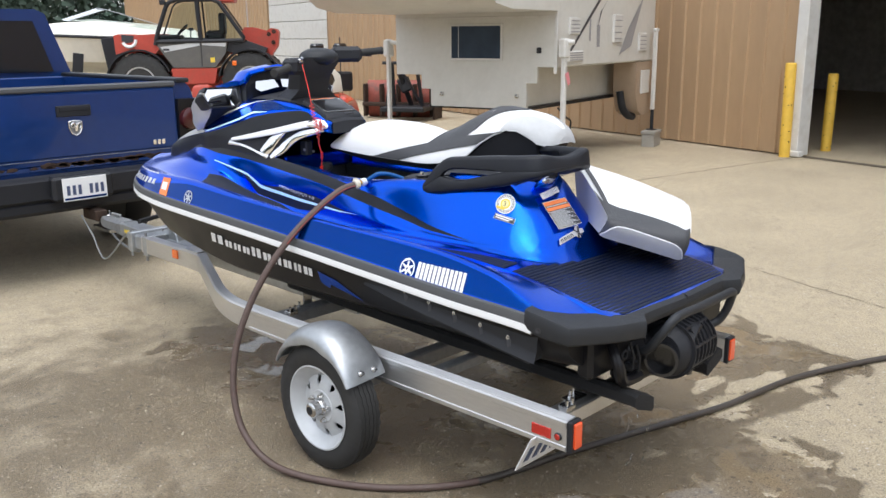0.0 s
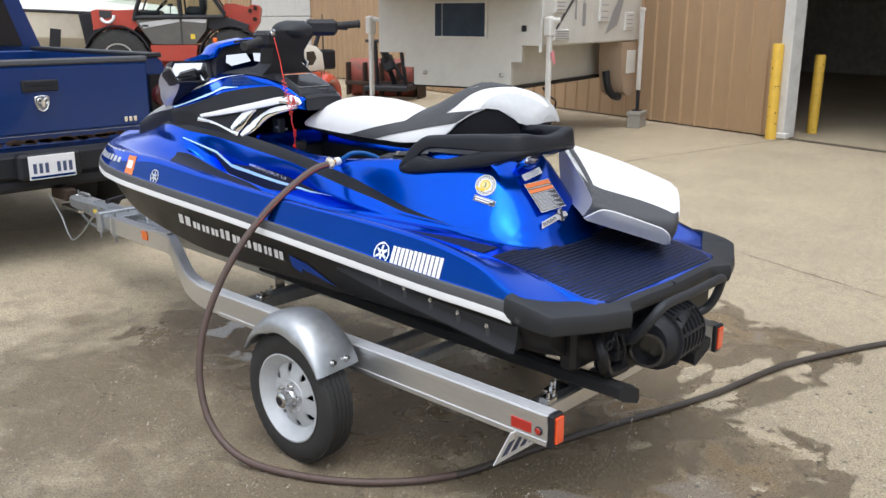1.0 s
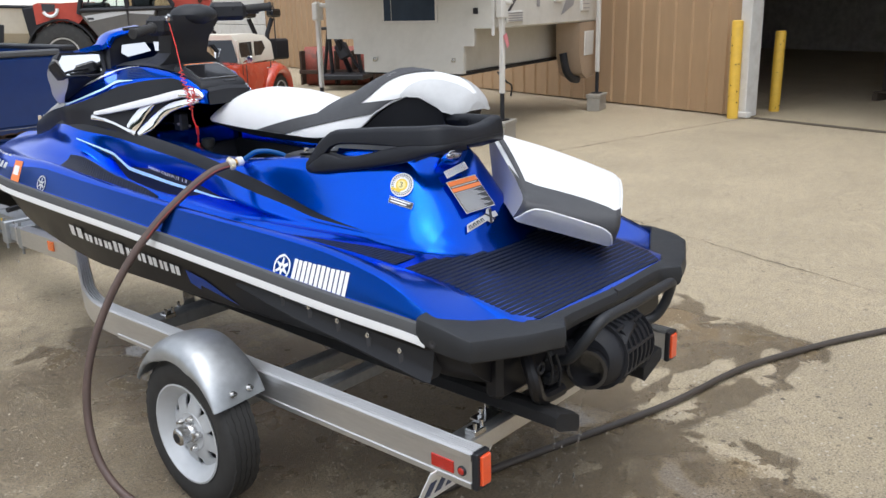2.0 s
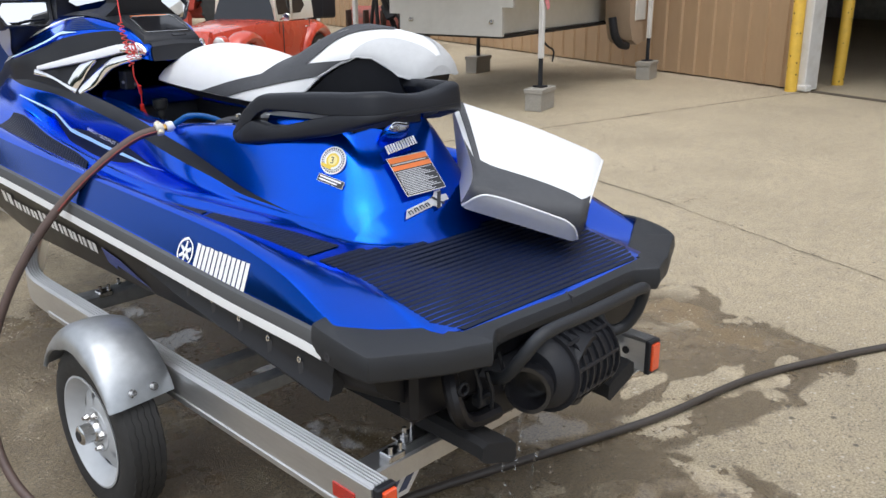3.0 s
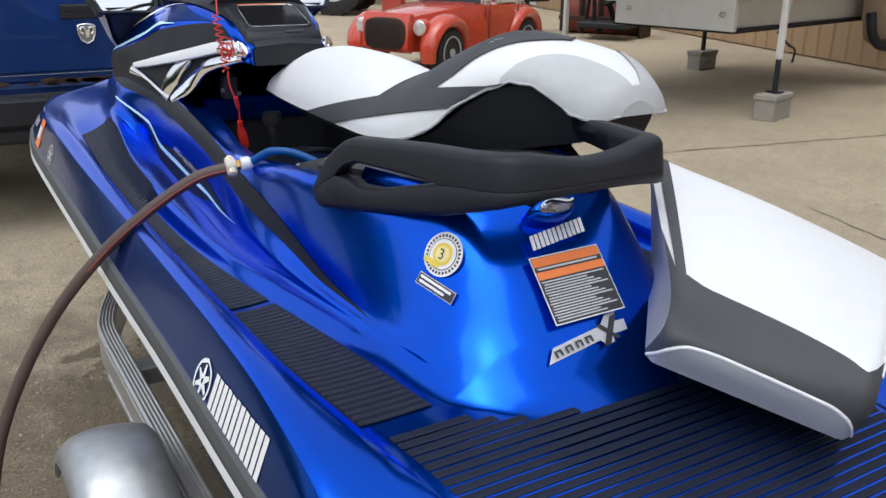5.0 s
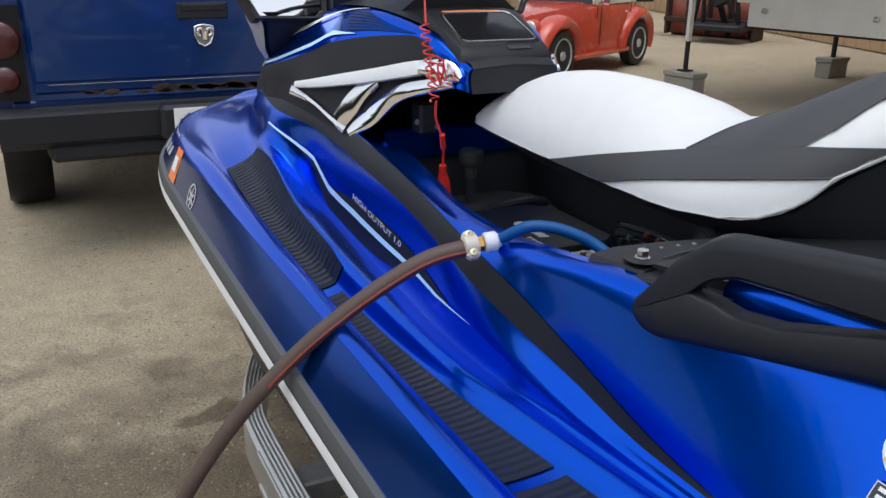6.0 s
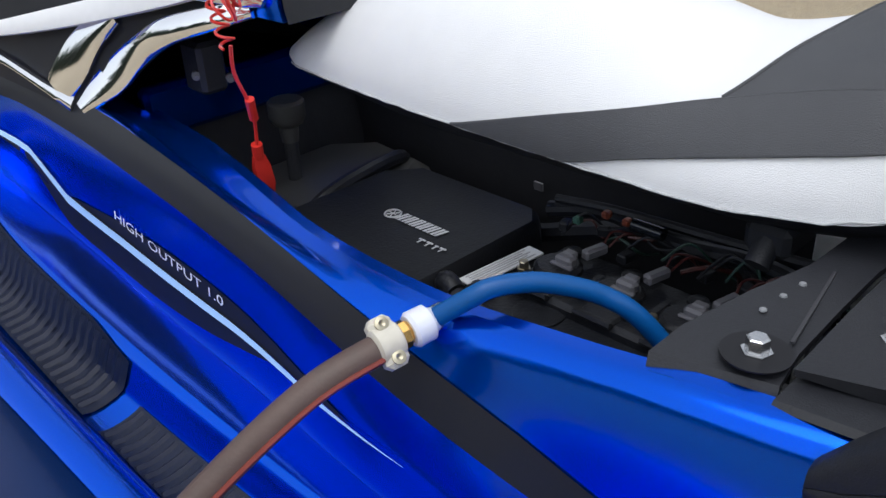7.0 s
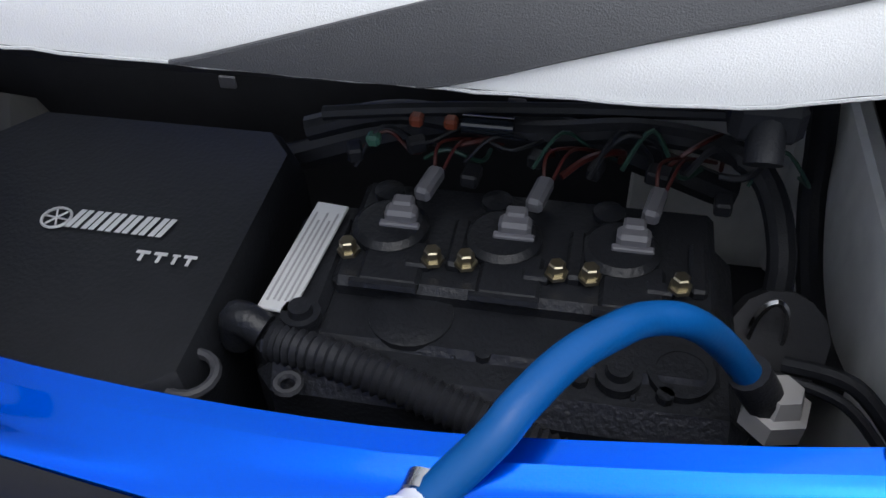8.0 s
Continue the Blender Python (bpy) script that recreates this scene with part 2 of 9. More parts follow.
# ---- mesh building ----
class Build:
    """Collects vertices and faces of one part, in world metres."""

    def __init__(self):
        self.v, self.f = [], []

    def add(self, verts, faces):
        o = len(self.v)
        self.v += [tuple(p) for p in verts]
        self.f += [tuple(i + o for i in f) for f in faces]
        return self

    def box(self, c, s, b=0.0, m=None):
        """A box with chamfered edges; m turns and places it about c."""
        h = [k / 2 for k in s]
        b = min(b, *[k * 0.49 for k in h])
        vs, ix = [], {}
        for sx in (-1, 1):
            for sy in (-1, 1):
                for sz in (-1, 1):
                    sg = (sx, sy, sz)
                    for a in range(3):
                        ix[sg, a] = len(vs)
                        vs.append(Vector([sg[k] * (h[k] if k == a else h[k] - b) for k in range(3)]))
        fs = []
        for a in range(3):
            p, q = [k for k in range(3) if k != a]
            for s0 in (-1, 1):
                ring = []
                for sp, sq in ((-1, -1), (1, -1), (1, 1), (-1, 1)):
                    sg = [0, 0, 0]
                    sg[a], sg[p], sg[q] = s0, sp, sq
                    ring.append(ix[tuple(sg), a])
                fs.append(ring)
            for sp in (-1, 1):
                for sq in (-1, 1):
                    e = []
                    for s0 in (-1, 1):
                        sg = [0, 0, 0]
                        sg[a], sg[p], sg[q] = s0, sp, sq
                        e.append(tuple(sg))
                    if b > 0:
                        fs.append([ix[e[0], p], ix[e[1], p], ix[e[1], q], ix[e[0], q]])
        if b > 0:
            for sx in (-1, 1):
                for sy in (-1, 1):
                    for sz in (-1, 1):
                        fs.append([ix[(sx, sy, sz), k] for k in range(3)])
        c = Vector(c)
        return self.add([c + (m.to_3x3() @ p if m else p) for p in vs], fs)

    def tube(self, pts, r, seg=12, cap=True, flat=1.0, close=False):
        """A round bar along a line; r is one radius or one for each point."""
        pts = [Vector(p) for p in pts]
        rs = r if isinstance(r, (list, tuple)) else [r] * len(pts)
        vs, fs, n = [], [], len(pts)
        side = None
        for i, p in enumerate(pts):
            t = (pts[(i + 1) % n] - pts[i - 1]) if close else (pts[min(i + 1, n - 1)] - pts[max(i - 1, 0)])
            t.normalize()
            if side is None:
                side = t.cross(Vector((0, 0, 1)) if abs(t.z) < 0.95 else Vector((1, 0, 0)))
            side = (side - t * side.dot(t)).normalized()
            up = side.cross(t)
            for k in range(seg):
                a = 2 * math.pi * k / seg
                vs.append(p + side * (math.cos(a) * rs[i]) + up * (math.sin(a) * rs[i] * flat))
        for i in range(n if close else n - 1):
            j = (i + 1) % n
            for k in range(seg):
                k2 = (k + 1) % seg
                fs.append((i * seg + k, i * seg + k2, j * seg + k2, j * seg + k))
        if cap and not close:
            fs.append(tuple(range(seg))[::-1])
            fs.append(tuple(range((n - 1) * seg, n * seg)))
        return self.add(vs, fs)

    def cyl(self, a, b, r, r2=None, seg=20):
        return self.tube([a, b], [r, r if r2 is None else r2], seg)

    def lathe(self, c, axis, prof, seg=40, close=False):
        """Turns a profile of (along, radius) about an axis through c."""
        c, ax = Vector(c), Vector(axis).normalized()
        s = ax.orthogonal().normalized()
        u = ax.cross(s)
        vs, fs = [], []
        for h, r in prof:
            for k in range(seg):
                a = 2 * math.pi * k / seg
                vs.append(c + ax * h + (s * math.cos(a) + u * math.sin(a)) * r)
        n = len(prof)
        for i in range(n if close else n - 1):
            j = (i + 1) % n
            for k in range(seg):
                k2 = (k + 1) % seg
                fs.append((i * seg + k, i * seg + k2, j * seg + k2, j * seg + k))
        if not close:
            if prof[0][1] > 1e-5:
                fs.append(tuple(range(seg))[::-1])
            if prof[-1][1] > 1e-5:
                fs.append(tuple(range((n - 1) * seg, n * seg)))
        return self.add(vs, fs)

    def grid(self, rows, close_u=False):
        """A sheet through rows of points."""
        n, m = len(rows), len(rows[0])
        fs = []
        for i in range(n - 1):
            for k in range(m if close_u else m - 1):
                k2 = (k + 1) % m
                fs.append((i * m + k, i * m + k2, (i + 1) * m + k2, (i + 1) * m + k))
        return self.add([p for r in rows for p in r], fs)

    def loft(self, rings, cap=True):
        """A closed skin through rings of points."""
        o = len(self.v)
        self.grid(rings, True)
        m = len(rings[0])
        if cap:
            self.f.append(tuple(range(o, o + m))[::-1])
            self.f.append(tuple(range(o + (len(rings) - 1) * m, o + len(rings) * m)))
        return self

    def prism(self, outline, axis, a, b):
        """An outline in the two other axes, drawn out along axis 'x', 'y' or 'z' from a to b."""
        k = "xyz".index(axis)
        mk = lambda p, h: [*p[:k], h, *p[k:]]
        n = len(outline)
        vs = [mk(list(p), a) for p in outline] + [mk(list(p), b) for p in outline]
        fs = [tuple(range(n))[::-1], tuple(range(n, 2 * n))] + [(i, (i + 1) % n, n + (i + 1) % n, n + i) for i in range(n)]
        return self.add(vs, fs)

    def ball(self, c, r, seg=16):
        rx, ry, rz = r if isinstance(r, (tuple, list)) else (r, r, r)
        rings = []
        for i in range(1, seg // 2):
            a = math.pi * i / (seg // 2)
            rings.append([(c[0] + rx * math.sin(a) * math.cos(b), c[1] + ry * math.sin(a) * math.sin(b), c[2] + rz * math.cos(a)) for b in [2 * math.pi * k / seg for k in range(seg)]])
        return self.loft(rings)

    def moved(self, m):
        self.v = [tuple(m @ Vector(p)) for p in self.v]
        return self


BASE = {}


def thing(name, at, label, category, group="", kind=""):
    """A top-level thing: an empty at its base."""
    e = new(name)
    e.location = at
    e.empty_display_size = 0.1
    BASE[e.name] = Vector(at)
    return tagged(e, label, category, group, kind)


def part(name, b, material, parent=None, label="", smooth=35, normals=True):
    """One mesh object under a thing or a part."""
    me = bpy.data.meshes.new(name)
    off = BASE.get(parent.name, Vector((0, 0, 0))) if parent else Vector((0, 0, 0))
    me.from_pydata([tuple(Vector(p) - off) for p in b.v], [], b.f)
    if normals:
        bm = bmesh.new()
        bm.from_mesh(me)
        bmesh.ops.recalc_face_normals(bm, faces=bm.faces)
        bm.to_mesh(me)
        bm.free()
    me.shade_smooth()
    me.set_sharp_from_angle(angle=radians(smooth))
    me.materials.append(material)
    ob = new(name, me)
    if parent:
        ob.parent = parent
        BASE[ob.name] = off
    return tagged(ob, label) if label else ob


def solo(name, b, material, label, category, group="", kind="", smooth=35):
    """A thing that is one mesh."""
    return tagged(part(name, b, material, None, "", smooth), label, category, group, kind)


def curve(pts, n=8):
    """A smooth line through points."""
    pts = [Vector(p) for p in pts]
    res = []
    for i in range(len(pts) - 1):
        p0, p1, p2, p3 = pts[max(i - 1, 0)], pts[i], pts[i + 1], pts[min(i + 2, len(pts) - 1)]
        for k in range(n):
            t = k / n
            res.append(0.5 * ((2 * p1) + (p2 - p0) * t + (2 * p0 - 5 * p1 + 4 * p2 - p3) * t * t + (3 * p1 - p0 - 3 * p2 + p3) * t ** 3))
    return res + [pts[-1]]


def line_at(knots, y):
    """Smooth values along a line of (y, a, b, ...) knots."""
    ks = [k[0] for k in knots]
    if y <= ks[0]:
        return knots[0][1:]
    if y >= ks[-1]:
        return knots[-1][1:]
    i = max(k for k in range(len(ks) - 1) if ks[k] <= y)
    h = ks[i + 1] - ks[i]
    t = (y - ks[i]) / h
    res = []
    for c in range(1, len(knots[0])):
        v1, v2 = knots[i][c], knots[i + 1][c]
        d = (v2 - v1) / h
        d1 = d if i == 0 else (v1 - knots[i - 1][c]) / (ks[i] - ks[i - 1])
        d2 = d if i + 2 >= len(ks) else (knots[i + 2][c] - v2) / (ks[i + 2] - ks[i + 1])
        m1 = 0 if d1 * d <= 0 else 2 * d1 * d / (d1 + d)
        m2 = 0 if d2 * d <= 0 else 2 * d2 * d / (d2 + d)
        t2, t3 = t * t, t ** 3
        res.append((2 * t3 - 3 * t2 + 1) * v1 + (t3 - 2 * t2 + t) * h * m1 + (-2 * t3 + 3 * t2) * v2 + (t3 - t2) * h * m2)
    return tuple(res)


def letters(text, size=1.0):
    """Flat outline of a text as triangles: points (x, y) and faces."""
    cu = bpy.data.curves.new("text", "FONT")
    cu.body, cu.size, cu.resolution_u = text, size, 3
    ob = new("text", cu)
    dg = bpy.context.evaluated_depsgraph_get()
    me = bpy.data.meshes.new_from_object(ob.evaluated_get(dg))
    vs, fs = [(v.co.x, v.co.y) for v in me.vertices], [tuple(p.vertices) for p in me.polygons]
    bpy.data.objects.remove(ob)
    bpy.data.curves.remove(cu)
    bpy.data.meshes.remove(me)
    return vs, fs


# ---- ground ----
def ground_material():
    m = bpy.data.materials.new("worn_concrete_yard")
    m.use_nodes = True
    n, l = m.node_tree.nodes, m.node_tree.links
    b = n["Principled BSDF"]
    tc = n.new("ShaderNodeTexCoord")

    def tex(scale, detail=6, rough=0.6):
        t = n.new("ShaderNodeTexNoise")
        t.inputs["Scale"].default_value, t.inputs["Detail"].default_value, t.inputs["Roughness"].default_value = scale, detail, rough
        l.new(tc.outputs["Object"], t.inputs["Vector"])
        return t.outputs["Fac"]

    def rng(v, a, z, lo, hi):
        r = n.new("ShaderNodeMapRange")
        r.inputs["From Min"].default_value, r.inputs["From Max"].default_value = a, z
        r.inputs["To Min"].default_value, r.inputs["To Max"].default_value = lo, hi
        l.new(v, r.inputs["Value"])
        return r.outputs[0]

    def op(kind, a, c):
        q = n.new("ShaderNodeMath")
        q.operation = kind
        for i, v in enumerate((a, c)):
            if isinstance(v, float):
                q.inputs[i].default_value = v
            else:
                l.new(v, q.inputs[i])
        return q.outputs[0]

    def mix(f, a, c):
        q = n.new("ShaderNodeMix")
        q.data_type = "RGBA"
        l.new(f, q.inputs["Factor"])
        for s, v in (("A", a), ("B", c)):
            if isinstance(v, tuple):
                q.inputs[s].default_value = (*v, 1)
            else:
                l.new(v, q.inputs[s])
        return q.outputs["Result"]

    fine, mid, broad = tex(110, 9, 0.8), tex(11, 8, 0.68), tex(0.9, 7)
    col = mix(rng(broad, 0.35, 0.65, 0, 1), (0.52, 0.434, 0.292), (0.425, 0.354, 0.238))
    col = mix(rng(mid, 0.44, 0.68, 0, 0.6), col, (0.33, 0.28, 0.21))
    col = mix(rng(fine, 0.38, 0.5, 0.95, 0), col, (0.11, 0.096, 0.078))
    col = mix(rng(fine, 0.54, 0.64, 0, 0.85), col, (0.66, 0.59, 0.47))
    vor = n.new("ShaderNodeTexVoronoi")
    vor.inputs["Scale"].default_value = 46
    l.new(tc.outputs["Object"], vor.inputs["Vector"])
    col = mix(rng(vor.outputs["Distance"], 0.12, 0.24, 0.7, 0), col, (0.13, 0.115, 0.095))
    vor2 = n.new("ShaderNodeTexVoronoi")
    vor2.inputs["Scale"].default_value = 21
    l.new(tc.outputs["Object"], vor2.inputs["Vector"])
    col = mix(rng(vor2.outputs["Distance"], 0.08, 0.16, 0.75, 0), col, (0.62, 0.57, 0.48))
    pit = n.new("ShaderNodeTexVoronoi")
    pit.inputs["Scale"].default_value = 15
    l.new(tc.outputs["Object"], pit.inputs["Vector"])
    col = mix(op("MULTIPLY", rng(pit.outputs["Distance"], 0.10, 0.2, 0.85, 0), rng(tex(1.1, 4), 0.48, 0.6, 0, 1)), col, (0.10, 0.088, 0.072))
    # spilt water: soaked areas with a ragged edge, and shallow puddles in them
    sep = n.new("ShaderNodeSeparateXYZ")
    l.new(tc.outputs["Object"], sep.inputs[0])
    edge = op("MULTIPLY", op("SUBTRACT", tex(3.2, 9, 0.62), 0.5), 0.75)

    def blot(cx, cy, rx, ry):
        dx = op("DIVIDE", op("SUBTRACT", sep.outputs[0], cx), rx)
        dy = op("DIVIDE", op("SUBTRACT", sep.outputs[1], cy), ry)
        return op("SUBTRACT", 1.0, op("SQRT", op("ADD", op("MULTIPLY", dx, dx), op("MULTIPLY", dy, dy)), 0.0))

    soak = None
    for e in ((0.35, 0.55, 0.95, 0.62), (1.05, 0.45, 0.80, 0.50), (1.45, 0.35, 0.52, 0.50), (1.72, 0.08, 0.20, 0.26), (1.75, 0.75, 0.40, 0.32), (0.05, 1.4, 0.7, 1.2), (-0.2, -0.02, 0.80, 0.52), (0.42, -0.15, 0.36, 0.42), (-0.25, 2.35, 0.45, 0.6)):
        q = blot(*e)
        soak = q if soak is None else op("MAXIMUM", soak, q)
    soak = op("ADD", soak, edge)
    wet = rng(soak, 0.0, 0.045, 0, 1)
    pools = op("MULTIPLY", rng(tex(1.9, 4), 0.50, 0.56, 0, 1), rng(soak, 0.15, 0.35, 0, 1))
    dry = rng(tex(4.2, 6), 0.54, 0.555, 0, 0.95)
    isles = None
    for e in ((0.90, 0.185, 0.15, 0.09), (1.30, 0.18, 0.16, 0.06), (1.63, 0.05, 0.10, 0.05), (1.44, 0.03, 0.09, 0.06), (1.15, 0.25, 0.15, 0.05), (1.08, 0.36, 0.12, 0.05)):
        q = blot(*e)
        isles = q if isles is None else op("MAXIMUM", isles, q)
    isles = rng(op("ADD", isles, op("MULTIPLY", op("SUBTRACT", tex(9.0, 6), 0.5), 2.2)), 0.0, 0.08, 0, 1)
    dry = op("MAXIMUM", dry, isles)
    wet = op("MULTIPLY", wet, op("SUBTRACT", 1.0, op("MAXIMUM", op("MULTIPLY", dry, rng(soak, 0.25, 0.6, 1, 0)), isles)))
    damp = op("ADD", op("MULTIPLY", op("MAXIMUM", blot(-1.0, 2.0, 1.6, 1.4), blot(-1.15, 0.85, 1.5, 1.3)), 0.6), op("MULTIPLY", op("SUBTRACT", tex(2.6, 10, 0.74), 0.47), 2.6))
    wet = op("MAXIMUM", wet, op("MULTIPLY", rng(damp, 0.0, 0.5, 0, 1), 0.92))
    dark = n.new("ShaderNodeMix")
    dark.data_type, dark.blend_type = "RGBA", "MULTIPLY"
    l.new(rng(wet, 0, 1, 0, 0.82), dark.inputs["Factor"])
    l.new(col, dark.inputs["A"])
    dark.inputs["B"].default_value = (0.32, 0.28, 0.235, 1)
    l.new(dark.outputs["Result"], b.inputs["Base Color"])
    rough = op("SUBTRACT", 0.92, op("MULTIPLY", wet, 0.62))
    rough = op("SUBTRACT", rough, op("MULTIPLY", pools, 0.42))
    l.new(op("MAXIMUM", rough, 0.04), b.inputs["Roughness"])
    bp = n.new("ShaderNodeBump")
    bp.inputs["Distance"].default_value = 0.009
    l.new(op("SUBTRACT", 1.0, pools), bp.inputs["Strength"])
    l.new(op("ADD", fine, op("MULTIPLY", mid, 0.6)), bp.inputs["Height"])
    l.new(bp.outputs[0], b.inputs["Normal"])
    return m


YARD = ground_material()
g = Build()
g.add([(-400, -400, 0), (400, -400, 0), (400, 400, 0), (-400, 400, 0)], [(0, 1, 2, 3)])
tagged(part("ground", g, YARD), "worn tan concrete yard with wet patches and cracks", "ground", kind="structure")

# cracks and joints in the slab
rnd = random.Random(4)


def crack(p, q, width, wob):
    b = Build()
    p, q = Vector((*p, 0)), Vector((*q, 0))
    d = (q - p).normalized()
    s = Vector((-d.y, d.x, 0))
    n = max(8, int((q - p).length / 0.06))
    off, rows = 0.0, []
    for i in range(n + 1):
        off = off * 0.85 + rnd.uniform(-wob, wob)
        w = width * rnd.uniform(0.3, 1.2)
        c = p.lerp(q, i / n) + s * off
        rows.append([c - s * w + Vector((0, 0, 0.003)), c + s * w + Vector((0, 0, 0.003))])
    b.grid(rows)
    return part("slab_crack", b, RUST_DIRT, GROUND)


GROUND = bpy.data.objects["ground"]
RUST_DIRT = mat("dirt_in_crack", (0.1, 0.08, 0.055), 0.95, 0, 0, 0.4, 80)
for p, q, w, k in (((3.77, 2.73), (3.45, 1.69), 0.007, 0.012), ((3.45, 1.69), (2.98, 0.34), 0.004, 0.012), ((2.98, 0.34), (2.6, -0.8), 0.004, 0.012), ((3.45, 1.69), (3.7, 1.60), 0.004, 0.012), ((3.2, 4.4), (9.3, 3.3), 0.012, 0.01), ((2.3, 7.5), (8.0, 6.5), 0.006, 0.02)):
    crack(p, q, w, k)
grit = Build()
for i in range(20000):
    x, y = rnd.uniform(-2.4, 3.2), rnd.uniform(-0.6, 4.2)
    if i > 9000:
        x, y = rnd.uniform(-2.2, 0.4), rnd.uniform(0.2, 3.0)
    r = rnd.uniform(0.0015, 0.0045) * (1.7 if rnd.random() < 0.06 else 1)
    a = rnd.uniform(0, 6.28)
    vs = [(x + r * math.cos(a + k * 2.1), y + r * math.sin(a + k * 2.1), 0.0005) for k in range(3)] + [(x, y, r * 0.8)]
    grit.add(vs, [(0, 1, 3), (1, 2, 3), (2, 0, 3)])
tagged(part("gravel", grit, SOIL), "loose grit and small stones on the concrete", "gravel", kind="stuff")

# ---- tan steel building ----
WDIR = Vector((0.27, 1, 0)).normalized()
WOUT = Vector((-WDIR.y, WDIR.x, 0))
WCORNER = Vector((9.40, 3.42, 0))


def wall_pt(along, off=0.0, z=0.0):
    return WCORNER + WDIR * along + WOUT * off + Vector((0, 0, z))


def ribbed(b, a0, a1, z0, z1, thick=0.12):
    """Steel siding: flat pans with raised ribs every 0.3 m, on a wall of real thickness."""
    prof = []
    a = a0
    while a < a1 - 0.01:
        e = min(a + 0.305, a1)
        prof += [(a, 0), (min(a + 0.235, e), 0), (min(a + 0.25, e), 0.032), (min(a + 0.29, e), 0.032), (e, 0)]
        a = e
    rows = [[wall_pt(s, o, z) for s, o in prof] for z in (z0, z1)]
    b.grid(rows)
    b.add([wall_pt(a0, 0, z0), wall_pt(a1, 0, z0), wall_pt(a1, -thick, z0), wall_pt(a0, -thick, z0), wall_pt(a0, 0, z1), wall_pt(a1, 0, z1), wall_pt(a1, -thick, z1), wall_pt(a0, -thick, z1)], [(0, 1, 2, 3), (4, 5, 6, 7), (1, 2, 6, 5), (2, 3, 7, 6), (3, 0, 4, 7)])


wall = Build()
ribbed(wall, 0.0, 15.6, 0.02, 5.2)
ribbed(wall, 20.5, 42.0, 0.02, 5.2)
ribbed(wall, 15.6, 20.5, 3.9, 5.2)
ribbed(wall, -5.6, 0.0, 4.4, 5.2)
ribbed(wall, -16.0, -5.6, 0.02, 5.2)
tagged(part("wall_west", wall, WALL_TAN, None, "", 20, False), "tan ribbed steel siding of a warehouse", "wall", kind="structure")

jamb = Build()
WT = Matrix.Rotation(math.atan2(WDIR.y, WDIR.x), 4, "Z")
jamb.box(wall_pt(-0.08, -0.03, 2.23), (0.17, 0.24, 4.42), 0.01, WT)
jamb.box(wall_pt(-5.5, -0.03, 2.2), (0.2, 0.24, 4.4), 0.01, WT)
jamb.box(wall_pt(-2.8, -0.03, 4.5), (5.2, 0.24, 0.2), 0.01, WT)
tagged(part("door_frame", jamb, TRIM_WHITE), "white steel trim round an open warehouse door", "door frame", kind="structure")
flap = Build()
flap.box(wall_pt(-0.13, 0.06, 0.05), (0.16, 0.1, 0.08), 0.012, WT)
tagged(part("trim", flap, TRIM_WHITE), "bent white trim at the foot of the door frame", "trim", kind="structure")
sill = Build()
sill.box(wall_pt(-2.8, -0.05, 0.004), (5.3, 0.12, 0.014), 0.002, WT)
tagged(part("door_sill", sill, RUST_DIRT), "dark metal strip across the doorway", "sill", kind="structure")

inside = Build()
for c, s in (((4.0, -14.0, 2.6), (36, 0.2, 5.2)), ((-16, -7, 2.6), (0.2, 14, 5.2)), ((22.5, -7, 2.6), (0.2, 14, 5.2))):
    inside.box(wall_pt(*c), s, 0, WT)
tagged(part("wall_inner", inside, DARK_WALL), "dim grey walls inside the warehouse", "wall", kind="structure")
roof = Build()
roof.box(wall_pt(13, -7, 5.32), (59, 14.4, 0.2), 0.02, WT)
tagged(part("ceiling", roof, DARK_WALL), "dark roof of the warehouse", "roof", kind="structure")

rolldoor = Build()
for k in range(7):
    rolldoor.box(wall_pt(18.05, -0.06, 0.29 + k * 0.53), (4.7, 0.06, 0.515), 0.012, WT)
tagged(part("door_1", rolldoor, TRIM_WHITE), "closed white panelled roller door in the siding", "door", kind="structure")

# ---- yellow posts ----


def bollard(x, y, h, r, tilt):
    t = thing("bollard", (x, y, 0), "chipped yellow steel guard post beside the doorway", "bollard", "guard posts")
    b = Build()
    b.lathe((0, 0, 0), (0, 0, 1), [(0, r), (h - 0.03, r), (h - 0.008, r * 0.93), (h, r * 0.8)], 28)
    b.moved(Matrix.Translation((x, y, 0)) @ Matrix.Rotation(tilt, 4, "X"))
    part("post", b, YELLOW, t)
    c = Build()
    for k in range(9):
        a, z = rnd.uniform(2.0, 4.9), rnd.uniform(0.05, h * 0.95)
        s = rnd.uniform(0.004, 0.014)
        c.lathe((r * 0.985 * math.cos(a), r * 0.985 * math.sin(a), z), (math.cos(a), math.sin(a), 0), [(0, s), (0.004, s * 0.8)], 6)
    c.moved(Matrix.Translation((x, y, 0)) @ Matrix.Rotation(tilt, 4, "X"))
    tagged(part("rust_chip", c, RUST, t), kind="stuff")


bollard(9.26, 3.45, 1.27, 0.072, radians(-0.5))
bollard(10.27, 3.27, 1.10, 0.072, radians(0.6))


# ---- personal watercraft ----
XC = 0.02
